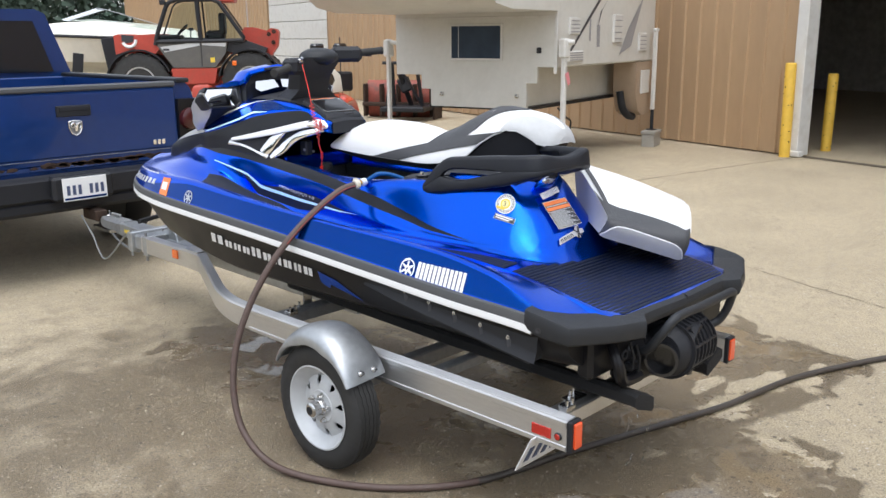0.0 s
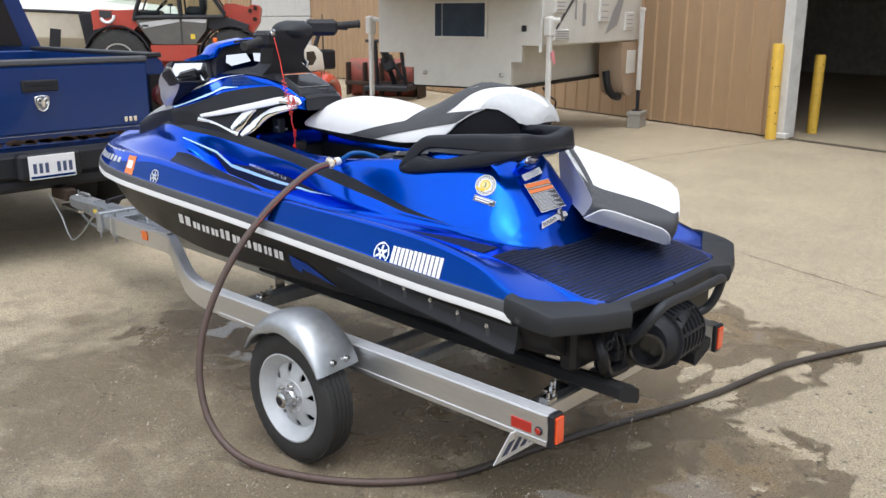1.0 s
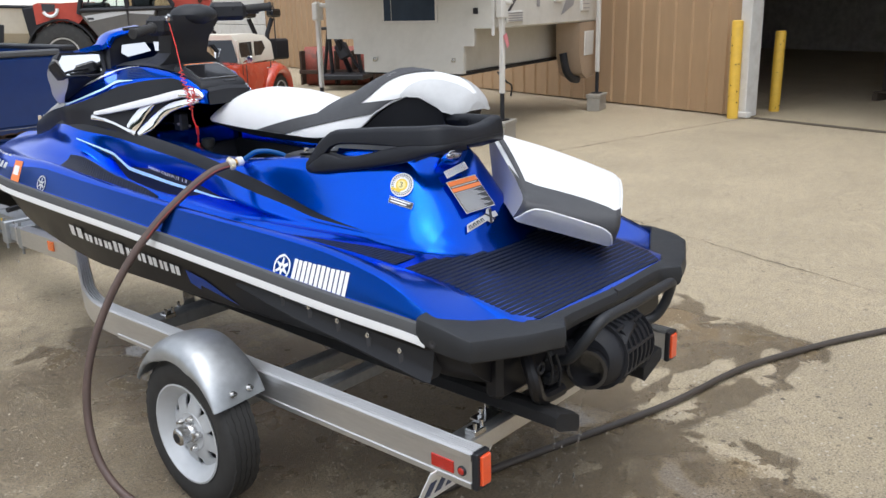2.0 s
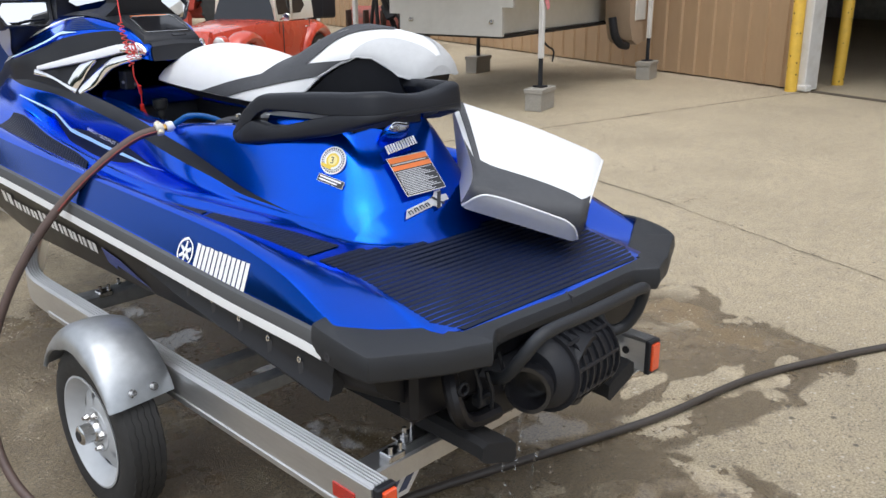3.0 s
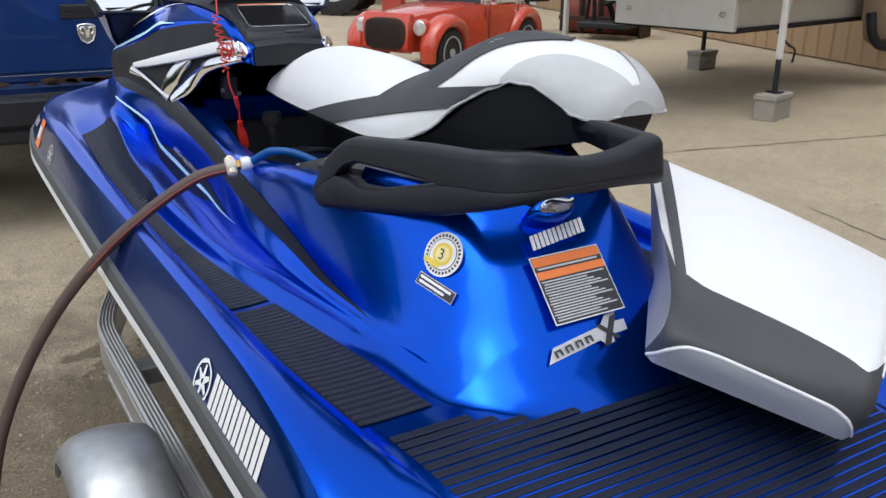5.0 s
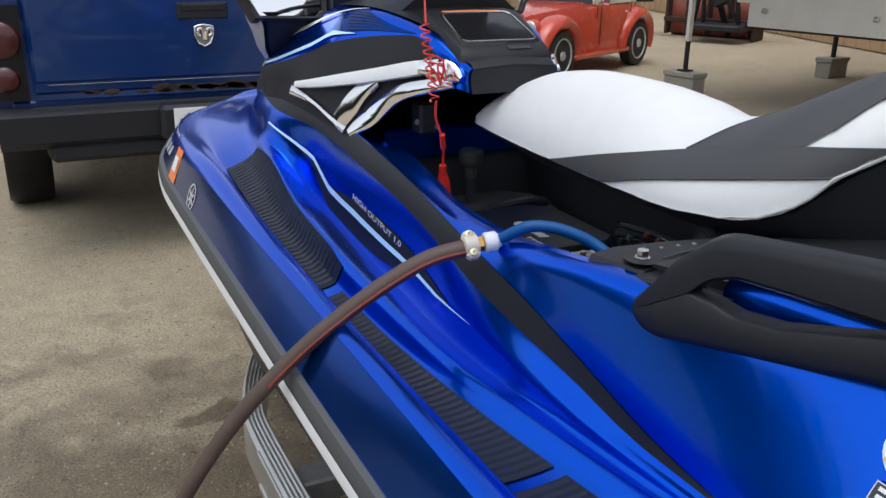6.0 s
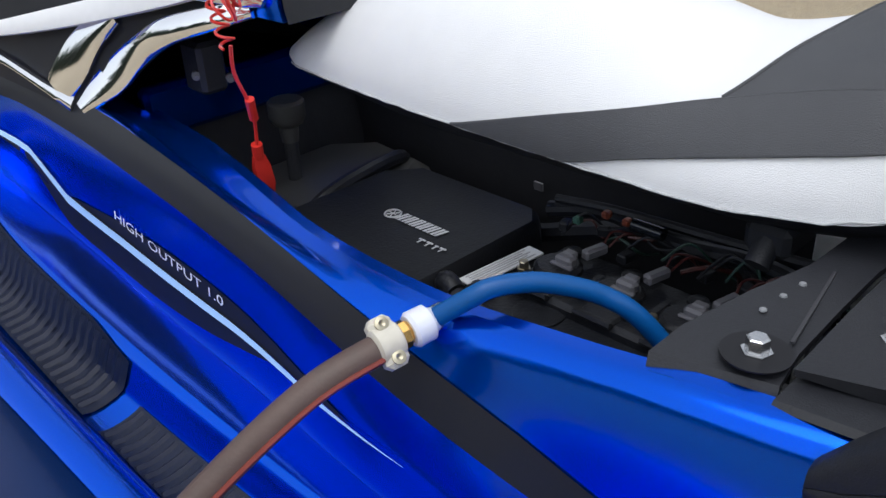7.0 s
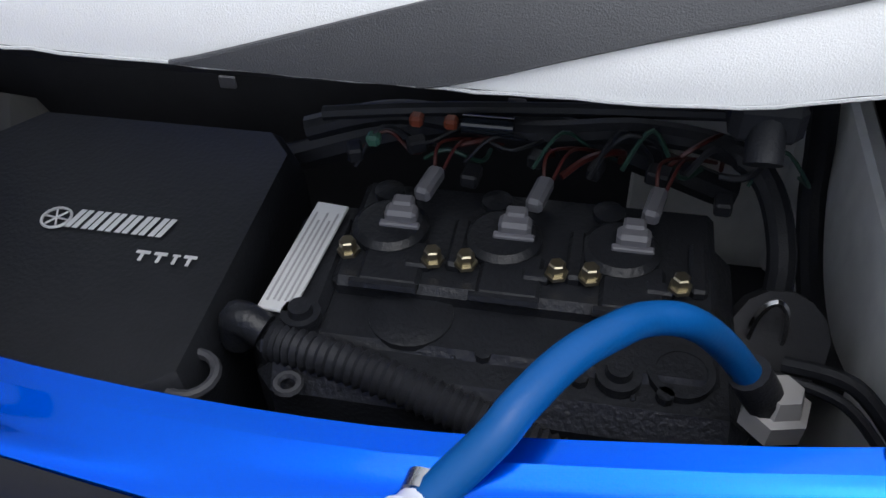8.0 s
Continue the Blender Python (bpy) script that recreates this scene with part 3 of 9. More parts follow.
# lines along the deck, from the rub rail up to the rim of the engine bay: (y, half width, height)
L_RAIL = [(0, .44, .735), (.08, .53, .75), (.2, .565, .784), (.5, .570, .797), (.9, .573, .820), (1.3, .583, .847), (1.7, .589, .870), (2.1, .593, .889), (2.4, .595, .905), (2.6, .582, .918), (2.8, .525, .93), (2.9, .47, .936), (3.0, .395, .943), (3.12, .26, .952), (3.2, .15, .956), (3.28, .02, .958)]
L_CREST = [(0, .42, .735), (.08, .50, .757), (.15, .550, .79), (.2, .540, .808), (.38, .532, .868), (.65, .527, .903), (1.3, .532, .925), (1.9, .552, .958), (2.3, .562, .985), (2.55, .548, .992), (2.8, .485, .990), (3.0, .36, .986), (3.18, .18, .99), (3.28, .015, .975)]
L_CRESTIN = [(0, .40, .745), (.2, .385, .802), (.38, .425, .862), (.65, .472, .897), (1.3, .495, .918), (1.9, .515, .965), (2.3, .525, .995), (2.55, .51, .990), (2.8, .45, .990), (3.0, .335, .988), (3.18, .165, .995), (3.28, .012, .977)]
L_WELLOUT = [(0, .37, .765), (.2, .365, .802), (.38, .405, .84), (.65, .445, .858), (1.3, .468, .85), (1.9, .482, .90), (2.3, .478, .945), (2.45, .47, .968), (2.8, .43, .988), (3.0, .33, .990), (3.18, .18, 1.0), (3.28, .01, .978)]
L_WELLIN = [(0, .25, .765), (.2, .25, .802), (.36, .25, .836), (.455, .29, .848), (.65, .325, .857), (1.3, .405, .853), (1.9, .435, .907), (2.3, .41, .972), (2.55, .42, .985), (2.8, .39, .992), (3.0, .30, .992), (3.28, .009, .978)]
L_RIDGE = [(0, .2, .765), (.2, .2, .802), (.36, .2, .836), (.455, .265, .85), (.65, .29, .864), (1.3, .38, .886), (1.9, .405, .95), (2.3, .385, 1.005), (2.55, .385, 1.003), (2.8, .35, 1.003), (3.0, .26, .998), (3.28, .008, .979)]
L_RECESS = [(0, .18, .765), (.2, .18, .802), (.36, .18, .836), (.455, .25, .855), (.65, .275, .872), (1.0, .314, .872), (1.3, .330, .866), (1.6, .315, .868), (1.9, .314, .892), (2.1, .325, .93), (2.3, .372, 1.03), (2.55, .35, 1.035), (2.8, .30, 1.018), (3.0, .22, 1.002), (3.28, .007, .979)]
L_LINE = [(0, .16, .765), (.2, .16, .802), (.36, .16, .836), (.455, .235, .865), (.65, .268, .878), (1.0, .305, .895), (1.3, .322, .918), (1.6, .302, .93), (1.9, .305, .962), (2.1, .308, 1.0), (2.3, .36, 1.06), (2.45, .355, 1.075), (2.55, .335, 1.07), (2.8, .25, 1.045), (3.0, .17, 1.01), (3.28, .006, .98)]
L_BANDLO = [(0, .14, .765), (.2, .14, .802), (.36, .14, .836), (.455, .215, .88), (.54, .25, .882), (.65, .265, .882), (.9, .282, .895), (1.05, .29, .925), (1.3, .306, .975), (1.6, .293, 1.02), (1.9, .288, 1.05), (2.1, .302, 1.075), (2.3, .345, 1.095), (2.45, .335, 1.108), (2.55, .315, 1.098), (2.8, .21, 1.06), (3.0, .12, 1.015), (3.28, .005, .98)]
L_BANDUP = [(0, .1, .765), (.2, .1, .802), (.36, .1, .836), (.455, .178, .902), (.54, .22, .924), (.65, .254, .898), (.9, .272, .932), (1.05, .28, .965), (1.3, .29, 1.018), (1.6, .275, 1.06), (1.9, .265, 1.09), (2.1, .285, 1.112), (2.3, .32, 1.122), (2.45, .31, 1.130), (2.55, .28, 1.115), (2.8, .16, 1.068), (3.0, .08, 1.02), (3.28, .004, .98)]
L_SHOULDER = [(0, .06, .765), (.2, .06, .802), (.36, .05, .836), (.455, .092, .923), (.487, .112, .963), (.52, .128, .995), (.553, .138, 1.026), (.58, .145, 1.05), (.60, .152, 1.068), (.65, .172, 1.083), (.75, .202, 1.085), (.9, .237, 1.072), (1.05, .262, 1.068), (1.3, .274, 1.047), (1.6, .255, 1.045), (1.9, .235, 1.075), (2.1, .25, 1.105), (2.3, .25, 1.135), (2.55, .16, 1.112), (2.8, .09, 1.075), (3.0, .04, 1.025), (3.28, .003, .98)]
L_RIM = [(0, 0, .765), (.2, 0, .802), (.36, 0, .836), (.455, 0, .930), (.487, 0, .974), (.52, 0, 1.009), (.553, 0, 1.041), (.585, 0, 1.077), (.60, .03, 1.096), (.625, .09, 1.104), (.65, .135, 1.105), (.8, .19, 1.1), (.92, .225, 1.09), (1.05, .243, 1.083), (1.15, .252, 1.072), (1.3, .257, 1.056), (1.4, .254, 1.052), (1.5, .246, 1.051), (1.6, .230, 1.055), (1.7, .214, 1.06), (1.8, .20, 1.063), (2.1, .18, 1.07), (2.3, .13, 1.11), (2.55, 0, 1.115), (2.8, 0, 1.08), (3.0, 0, 1.03), (3.28, 0, .981)]


def soften(line, y0=0.44, y1=0.74, reach=0.022):
    """Rounds the knots of a line between y0 and y1, so that the tail has no hard folds."""
    def lin(y):
        k = max(i for i in range(len(line) - 1) if line[i][0] <= y)
        t = (y - line[k][0]) / (line[k + 1][0] - line[k][0])
        return [line[k][c] * (1 - t) + line[k + 1][c] * t for c in (1, 2)]
    mid = []
    for i in range(int((y1 - y0) / 0.02) + 1):
        y = y0 + 0.02 * i
        ws = [(d * reach / 4, math.exp(-(d / 2.2) ** 2)) for d in range(-4, 5)]
        tot = sum(w for _, w in ws)
        mid.append((y, *[sum(lin(y + d)[c] * w for d, w in ws) / tot for c in (0, 1)]))
    return [k for k in line if k[0] < y0 - 0.03] + mid + [k for k in line if k[0] > y1 + 0.03]


L_BANDLO, L_BANDUP, L_SHOULDER, L_RIM = [soften(k) for k in (L_BANDLO, L_BANDUP, L_SHOULDER, L_RIM)]
LINES = [L_RAIL, L_CREST, L_CRESTIN, L_WELLOUT, L_WELLIN, L_RIDGE, L_RECESS, L_LINE, L_BANDLO, L_BANDUP, L_SHOULDER, L_RIM]


def wide(w):
    return w + 0.02 * min(1.0, w / 0.1)


def deck_point(y, u, side=-1):
    """A point of the deck: y along, u across (0 at the rail, 11 at the rim), side -1 for port."""
    u = min(max(u, 0.0), 10.9999)
    i = int(u)
    t = u - i
    ps = [line_at(LINES[min(max(k, 0), 11)], y) for k in (i - 1, i, i + 1, i + 2)]
    r = []
    for c in range(2):
        p0, p1, p2, p3 = [p[c] for p in ps]
        m1, m2 = (p2 - p0) * 0.4, (p3 - p1) * 0.4
        r.append((2 * t ** 3 - 3 * t * t + 1) * p1 + (t ** 3 - 2 * t * t + t) * m1 + (3 * t * t - 2 * t ** 3) * p2 + (t ** 3 - t * t) * m2)
    return Vector((XC + side * wide(max(r[0], 0)), y, r[1]))


def deck_normal(y, u, side=-1):
    a = deck_point(y + 0.004, u, side) - deck_point(y - 0.004, u, side)
    b = deck_point(y, u + 0.03, side) - deck_point(y, u - 0.03, side)
    n = a.cross(b)
    if n.length < 1e-9:
        return Vector((0, 0, 1))
    n.normalize()
    out_way = Vector((side * 0.4, 0, 1))
    return n if n.dot(out_way) > 0 else -n


def deck_u(y, z, lo, hi, side=-1):
    """The u between lo and hi at which the deck has the height z."""
    best = min((abs(deck_point(y, lo + (hi - lo) * k / 60, side).z - z), lo + (hi - lo) * k / 60) for k in range(61))
    return best[1]


def on_deck(y, u, lift=0.0015, side=-1):
    return deck_point(y, u, side) + deck_normal(y, u, side) * lift


def deck_patch(y0, y1, ulo, uhi, lift=0.0015, ny=24, nu=4, side=-1):
    """A thin layer on the deck between two u-lines, each a number or a function of y."""
    b = Build()
    f0 = ulo if callable(ulo) else (lambda y: ulo)
    f1 = uhi if callable(uhi) else (lambda y: uhi)
    rows = []
    for i in range(ny + 1):
        y = y0 + (y1 - y0) * i / ny
        a, c = f0(y), f1(y)
        rows.append([on_deck(y, a + (c - a) * k / nu, lift, side) for k in range(nu + 1)])
    return b.grid(rows)


def deck_ribbon(pts, width, lift=0.002, side=-1, sub=6):
    """A narrow stripe along points (y, u) of the deck; width in u at each end."""
    b, rows = Build(), []
    n = (len(pts) - 1) * sub
    for i in range(n + 1):
        s = i / sub
        k = min(int(s), len(pts) - 2)
        t = s - k
        y = pts[k][0] * (1 - t) + pts[k + 1][0] * t
        u = pts[k][1] * (1 - t) + pts[k + 1][1] * t
        w = pts[k][2] * (1 - t) + pts[k + 1][2] * t
        rows.append([on_deck(y, u - w * width, lift, side), on_deck(y, u + w * width, lift, side)])
    return b.grid(rows)


craft = thing("personal_watercraft", (XC, 1.6, 0.45), "glossy blue personal watercraft with seat off, on a trailer", "watercraft")

# deck skin
ys = sorted(set([round(0.05 * k, 3) for k in range(0, 66)] + [0.38, 0.42, 0.455, 0.48, 0.52, 0.56, 0.585, 0.61, 0.63, 3.265, 3.28]))
us = [k / 4 for k in range(45)]
deck = Build()
for sd in (-1, 1):
    deck.grid([[deck_point(y, u, sd) for u in us] for y in ys])
part("deck", deck, BLUE, craft, "glossy metallic blue deck moulding", 50, False)

# inner lip of the bay
lip = Build()
for sd in (-1, 1):
    rows = []
    for y in [0.62 + 0.03 * k for k in range(45)]:
        p = deck_point(y, 11, sd)
        rows.append([p, p + Vector((-sd * 0.012, 0, 0.002)), p + Vector((-sd * 0.02, 0, -0.01)), p + Vector((-sd * 0.022, 0, -0.05))])
    lip.grid(rows)
part("bay_lip", lip, BLUE, craft, "", 50, False)

# side panels above the rail: the deck blue in a darker copy, for shade
for sd in (-1, 1):
    part("side_panel", deck_patch(0.19, 2.62, 0.06, lambda y: 0.93 if y < 2.2 else 0.93 - (y - 2.2) * 1.4, 0.0012, 50, 4, sd), BLUE_SIDE, craft, "side panel, deck blue darkened for shade")

# rub rail and white stripe
for sd in (-1, 1):
    rail, stripe = Build(), Build()
    r1, r2 = [], []
    for y in [0.17 + 0.04 * k for k in range(77)] + [3.27]:
        w, z = line_at(L_RAIL, y)
        w = wide(w)
        o = 0.014 * min(1, w / 0.1)
        dz = 0.056
        r1.append([(XC + sd * (w - 0.012), y, z + 0.004), (XC + sd * (w + o * 0.7), y, z - 0.004), (XC + sd * (w + o), y, z - 0.02), (XC + sd * (w + o), y, z - dz), (XC + sd * (w - 0.01), y, z - dz - 0.004)])
        r2.append([(XC + sd * (w + o + 0.002), y, z - 0.032), (XC + sd * (w + o + 0.003), y, z - 0.036), (XC + sd * (w + o + 0.003), y, z - 0.056), (XC + sd * (w + o - 0.006), y, z - 0.062)])
    rail.grid(r1)
    stripe.grid(r2)
    part("rub_rail", rail, GREY_RAIL, craft, "dark grey rubber rub rail", 40, False)
    part("rail_stripe", stripe, WHITE, craft, "white stripe along the rail", 40, False)


# hull below the rail
def hull_ring(y):
    w, z = line_at(L_RAIL, y)
    w = wide(w)
    f = min(1.0, (3.3 - y) / 1.4)
    k = max(0.0, y - 1.9) / 1.4
    keel = 0.435 + 0.42 * k ** 2.0
    chine_w, chine_z = w * (0.90 - 0.1 * k), 0.625 + 0.24 * k ** 1.4
    pts = []
    for sd in (-1, 1):
        half = [(w - 0.004, z - 0.05), (w * (0.97 - 0.05 * k), z - 0.09), (chine_w, chine_z), (chine_w - 0.05 * f, chine_z - 0.03), (w * 0.55, keel + 0.105 * f + 0.01), (w * 0.25, keel + 0.045 * f), (0.0, keel)]
        pts.append([(XC + sd * a, y, b) for a, b in half])
    return pts[0] + pts[1][::-1][1:]


hull = Build()
rows = [hull_ring(y) for y in [0.07, 0.12, 0.2] + [0.2 + 0.12 * k for k in range(1, 25)] + [3.15, 3.22, 3.265]]
hull.grid(rows)
hull.f.append(tuple(range(len(rows[0])))[::-1])
part("hull", hull, HULL_BLACK, craft, "black lower hull", 30, False)

# sponsons: finned panels under the rail with five slanting slots
for sd in (-1, 1):
    s = Build()
    xs = lambda a: XC + sd * (a + 0.02)
    lean = lambda y: 0.124 * (y - 0.277)
    rings = []
    for y, g in ((0.165, 0.75), (0.185, 1), (0.34, 1), (0.5, 1), (0.66, 1), (0.82, 0.9), (0.93, 0.4), (0.99, 0.1)):
        z = 0.659 + lean(y)
        rings.append([(xs(.52), y, z + .07), (xs(.545), y, z + .068), (xs(.550 + .004 * g), y, z + .03), (xs(.548 + .006 * g), y, z + .012), (xs(.553 + .004 * g), y, z), (xs(.556 + .014 * g), y, z - .024), (xs(.552 + .016 * g), y + (.012 if y < .18 else 0), z - .031 * g), (xs(.53), y, z - .02 * g), (xs(.51), y, z + .02)])
    s.loft(rings)
    sp = part("sponson", s, BLACK, craft, "ribbed black sponson", 28)
    for k in range(5):
        y = 0.277 + 0.121 * k
        z = 0.659 + lean(y)
        d = Build()
        d.loft([[(xs(.5525 + .004 * q + (.010 * max(0, -b) / .03)), y + a + .25 * b, z + .004 + b) for a, b in [(.011 * math.cos(w) * (1 - .25 * q), .030 * math.sin(w) * (1 - .15 * q)) for w in [j * math.pi / 7 for j in range(14)]]] for q in (0, 1)])
        part("slot", d, INK, sp, "slanting slot with a screw")
        e = Build()
        e.lathe((xs(.5555), y + .002, z + .022), (sd, 0, .2), [(0, .0075), (.004, .0075), (.004, .004), (.007, .003)], 10)
        part("screw", e, STEEL, sp)

# stern bumper: wraps round the back of the deck with a broad flat top and flared corners
bump = Build()
half = [(-.600, .195, -.560, .195, .796, .735), (-.606, .14, -.571, .150, .793, .722), (-.603, .07, -.535, .131, .782, .716), (-.592, .030, -.49, .108, .771, .711), (-.588, .026, -.486, .106, .770, .710), (-.578, .019, -.478, .102, .769, .710), (-.51, -.012, -.435, .080, .764, .705), (-.434, -.050, -.395, .058, .760, .702), (-.38, -.066, -.372, .018, .758, .700), (-.338, -.082, -.350, -.006, .757, .699), (-.328, -.082, -.34, -.008, .757, .699), (-.29, -.056, -.30, -.010, .757, .706), (-.255, -.042, -.255, -.012, .757, .712), (-.12, -.046, -.12, -.020, .757, .714), (0, -.05, 0, -.026, .757, .714)]
stations = half + [(-a, b, -c, d, e, f) for a, b, c, d, e, f in half[:-1]][::-1]
rows = []
for k in range(len(stations)):
    ox, oy, ix, iy, zt, zb = stations[k]
    o, i_ = Vector((XC + ox, oy, 0)), Vector((XC + ix, iy, 0))
    n = o - Vector((XC + ox * 0.35, 0.3, 0))
    n.normalize()
    up = Vector((0, 0, 1))
    zi = zt + 0.004
    rows.append([i_ + up * (zi - 0.05), i_ + up * (zi + 0.003), i_ + n * 0.004 + up * (zi + 0.006), o - n * 0.009 + up * (zt + 0.0035), o - n * 0.003 + up * (zt + 0.001), o + up * (zt - 0.005), o + n * 0.003 + up * ((zt + zb) / 2), o - n * 0.002 + up * (zb + 0.006), o - n * 0.008 + up * zb, o - n * 0.09 + up * (zb + 0.01)])
cols = [curve([r[k] for r in rows], 4) for k in range(10)]
bump.grid(cols)
for e in (0, -1):
    bump.add([c[e] for c in cols], [tuple(range(10))])
bumper = part("stern_bumper", bump, BUMPER, craft, "dark grey rubber stern bumper", 24, False)
for x in (-0.49, 0.49):
    q = Build()
    q.lathe((XC + x, -0.016, 0.732), (x * 0.9, -1, 0), [(0, 0.012), (0.006, 0.012), (0.006, 0.006), (0.002, 0.0)], 14)
    part("bumper_plug", q, BLACK, bumper)
    q = Build()
    q.lathe((XC + (0.6035 if x > 0 else -0.6035), 0.135, 0.745), (x, 0, 0), [(0, 0.011), (0.005, 0.011), (0.005, 0.006), (0.002, 0.0)], 14)
    part("bumper_plug", q, INK, bumper)
q = Build()
q.box((XC + 0.0, -0.036, 0.756), (0.004, 0.034, 0.02), 0.001, Matrix.Rotation(radians(-25), 4, "Z"))
part("bumper_seam", q, INK, bumper)

# transom below the bumper
tr = Build()
tr.box((XC, 0.07, 0.63), (0.9, 0.06, 0.16), 0.03)
part("transom", tr, HULL_BLACK, craft, "black transom")

# tread strips of the swim platform
STRIP0, STRIP1, PITCH = -0.004, 0.415, 0.0175
k = 0
y = STRIP0
while y < STRIP1:
    xl = 0.335 + 0.04 * min(1, max(0, y + 0.004) / 0.06) + max(0, y - 0.25) * 0.22
    segs = [(-xl, xl)]
    if y > 0.345:
        hw = 0.08 + 0.22 * ((y - 0.345) / 0.07) ** 0.5
        segs = [(-xl, -hw), (hw, xl)]
    for a, c in segs:
        if c - a < 0.03:
            continue
        st = Build()
        z = line_at(L_WELLIN, y)[1]
        zs = 0.19 * 0.0134
        sl = 0.92 if y < 0.06 else 0.22
        prof_ = ((0, 0.0005), (0, 0.0012), (0.0015, 0.0022), (0.0105, 0.0032), (0.0120, 0.0022 + zs), (0.0120, 0.0005))
        sa, sc_e = (-sl if a == -xl else sl * 2 if a > 0 else 0.0), (sl if c == xl else -sl * 2 if c < 0 else 0.0)
        st.loft([[(XC + a + d * sa, y + d, z + h) for d, h in prof_], [(XC + c + d * sc_e, y + d, z + h) for d, h in prof_]])
        part("tread_strip", st, FOAM, craft)
    y += PITCH
ledge = Build()
ledge.grid([[(XC + x * f, y, z) for x in (-.36, -.2, 0, .2, .36)] for y, z, f in ((-.032, .7545, .6), (-.012, .763, .95), (.02, .7672, 1.0))])
part("platform_edge", ledge, BLUE, craft, "", 40, False)
# foot-well mats
for sd in (-1, 1):
    for y0, y1 in ((0.455, 0.938), (0.962, 1.60)):
        m = deck_patch(y0, y1, lambda y: 3.0, lambda y: 4.05 - 0.5 * max(0, 0.6 - y), 0.0025, 28, 6, sd)
        mt = part("foot_mat", m, FOAM, craft, "black ribbed foot-well mat")
        n = int((y1 - y0) / 0.016)
        rb = Build()
        for q in range(n):
            ya = y0 + (y1 - y0) * (q + 0.2) / n
            yb = ya + 0.009
            rb.grid([[on_deck(ya, u, 0.002, sd) for u in (3.05, 3.4, 3.7, 3.95)], [on_deck((ya + yb) / 2, u, 0.0055, sd) for u in (3.05, 3.4, 3.7, 3.95)], [on_deck(yb, u, 0.002, sd) for u in (3.05, 3.4, 3.7, 3.95)]])
        tagged(part("mat_rib", rb, FOAM, mt, "", 30, False), kind="stuff")

# dark swoosh along the pod, narrowing to a point at the back
for sd in (-1, 1):
    lo = lambda y: 8.5 - 0.5 * min(1, (y - 0.68) / 0.5) ** 0.8
    hi = lambda y: 8.5 + 0.5 * min(1, (y - 0.68) / 0.5) ** 0.8
    part("dark_swoosh", deck_patch(0.681, 2.66, lo, hi, 0.0016, 64, 4, sd), GUNMETAL, craft, "charcoal swoosh graphic")
    ln = [(2.30, deck_u(2.30, 1.06, 6.0, 9.0, sd), 1.0), (2.105, deck_u(2.105, 1.005, 6.3, 9, sd), 1.0), (2.0, deck_u(2.0, 0.957, 6.3, 9, sd), 1.0), (1.85, deck_u(1.85, 0.944, 6.3, 9, sd), 1.0), (1.6, deck_u(1.6, 0.922, 6.3, 9, sd), 0.9), (1.42, deck_u(1.42, 0.916, 6.3, 9, sd), 0.6), (1.28, deck_u(1.28, 0.918, 6.3, 9, sd), 0.05)]
    back_line = [k[:2] for k in ln][::-1]
    lu = lambda y: line_at(back_line, y)[0]
    # black wedges on both sides of the light line
    fade = lambda y, lo, hi: math.sin(math.pi * min(max((y - lo) / (hi - lo), 0), 1)) ** 0.7
    part("black_inset", deck_patch(1.5, 2.2, lambda y: lu(y) - 0.03 - 0.62 * fade(y, 1.5, 2.2), lambda y: lu(y) - 0.03, 0.0012, 30, 4, sd), GUNMETAL, craft)
    part("black_inset", deck_patch(1.36, 2.0, lambda y: lu(y) + 0.03, lambda y: lu(y) + 0.03 + 0.40 * fade(y, 1.36, 2.0), 0.0012, 30, 4, sd), GUNMETAL, craft)
    part("light_line", deck_ribbon(ln, 0.085, 0.0035, sd), CYAN_DECAL, craft, "pale blue angular line")
    vlo = lambda y: 3.08 - 0.1 * max(0, (1.75 - y) / 0.2)
    vhi = lambda y: 4.85 - 0.45 * max(0, (1.72 - y) / 0.2) - 0.2 * max(0, (y - 2.2) / 0.12)
    vent = deck_patch(1.635, 2.31, vlo, vhi, 0.0025, 36, 6, sd)
    v = part("side_vent", vent, FOAM, craft, "black louvred side vent")
    lv = Build()
    for q in range(38):
        ya = 1.648 + q * 0.0174
        lv.grid([[on_deck(ya + e, vlo(ya) + 0.08 + (vhi(ya) - vlo(ya) - 0.16) * g, h, sd) for g in (0, 0.33, 0.66, 1)] for e, h in ((0, 0.002), (0.005, 0.0055), (0.012, 0.002))])
    tagged(part("louvre", lv, FOAM, v, "", 30, False), kind="stuff")
    for q in range(4):
        yh = 2.27 - 0.03 * q
        uh = lu(min(yh, 2.3)) - 0.16
        part("hatch_mark", deck_ribbon([(yh, uh, 0.5), (yh - 0.06, uh - 0.12, 1.0), (yh - 0.12, uh - 0.22, 0.2)], 0.03, 0.002, sd), BLUE_SIDE, craft)


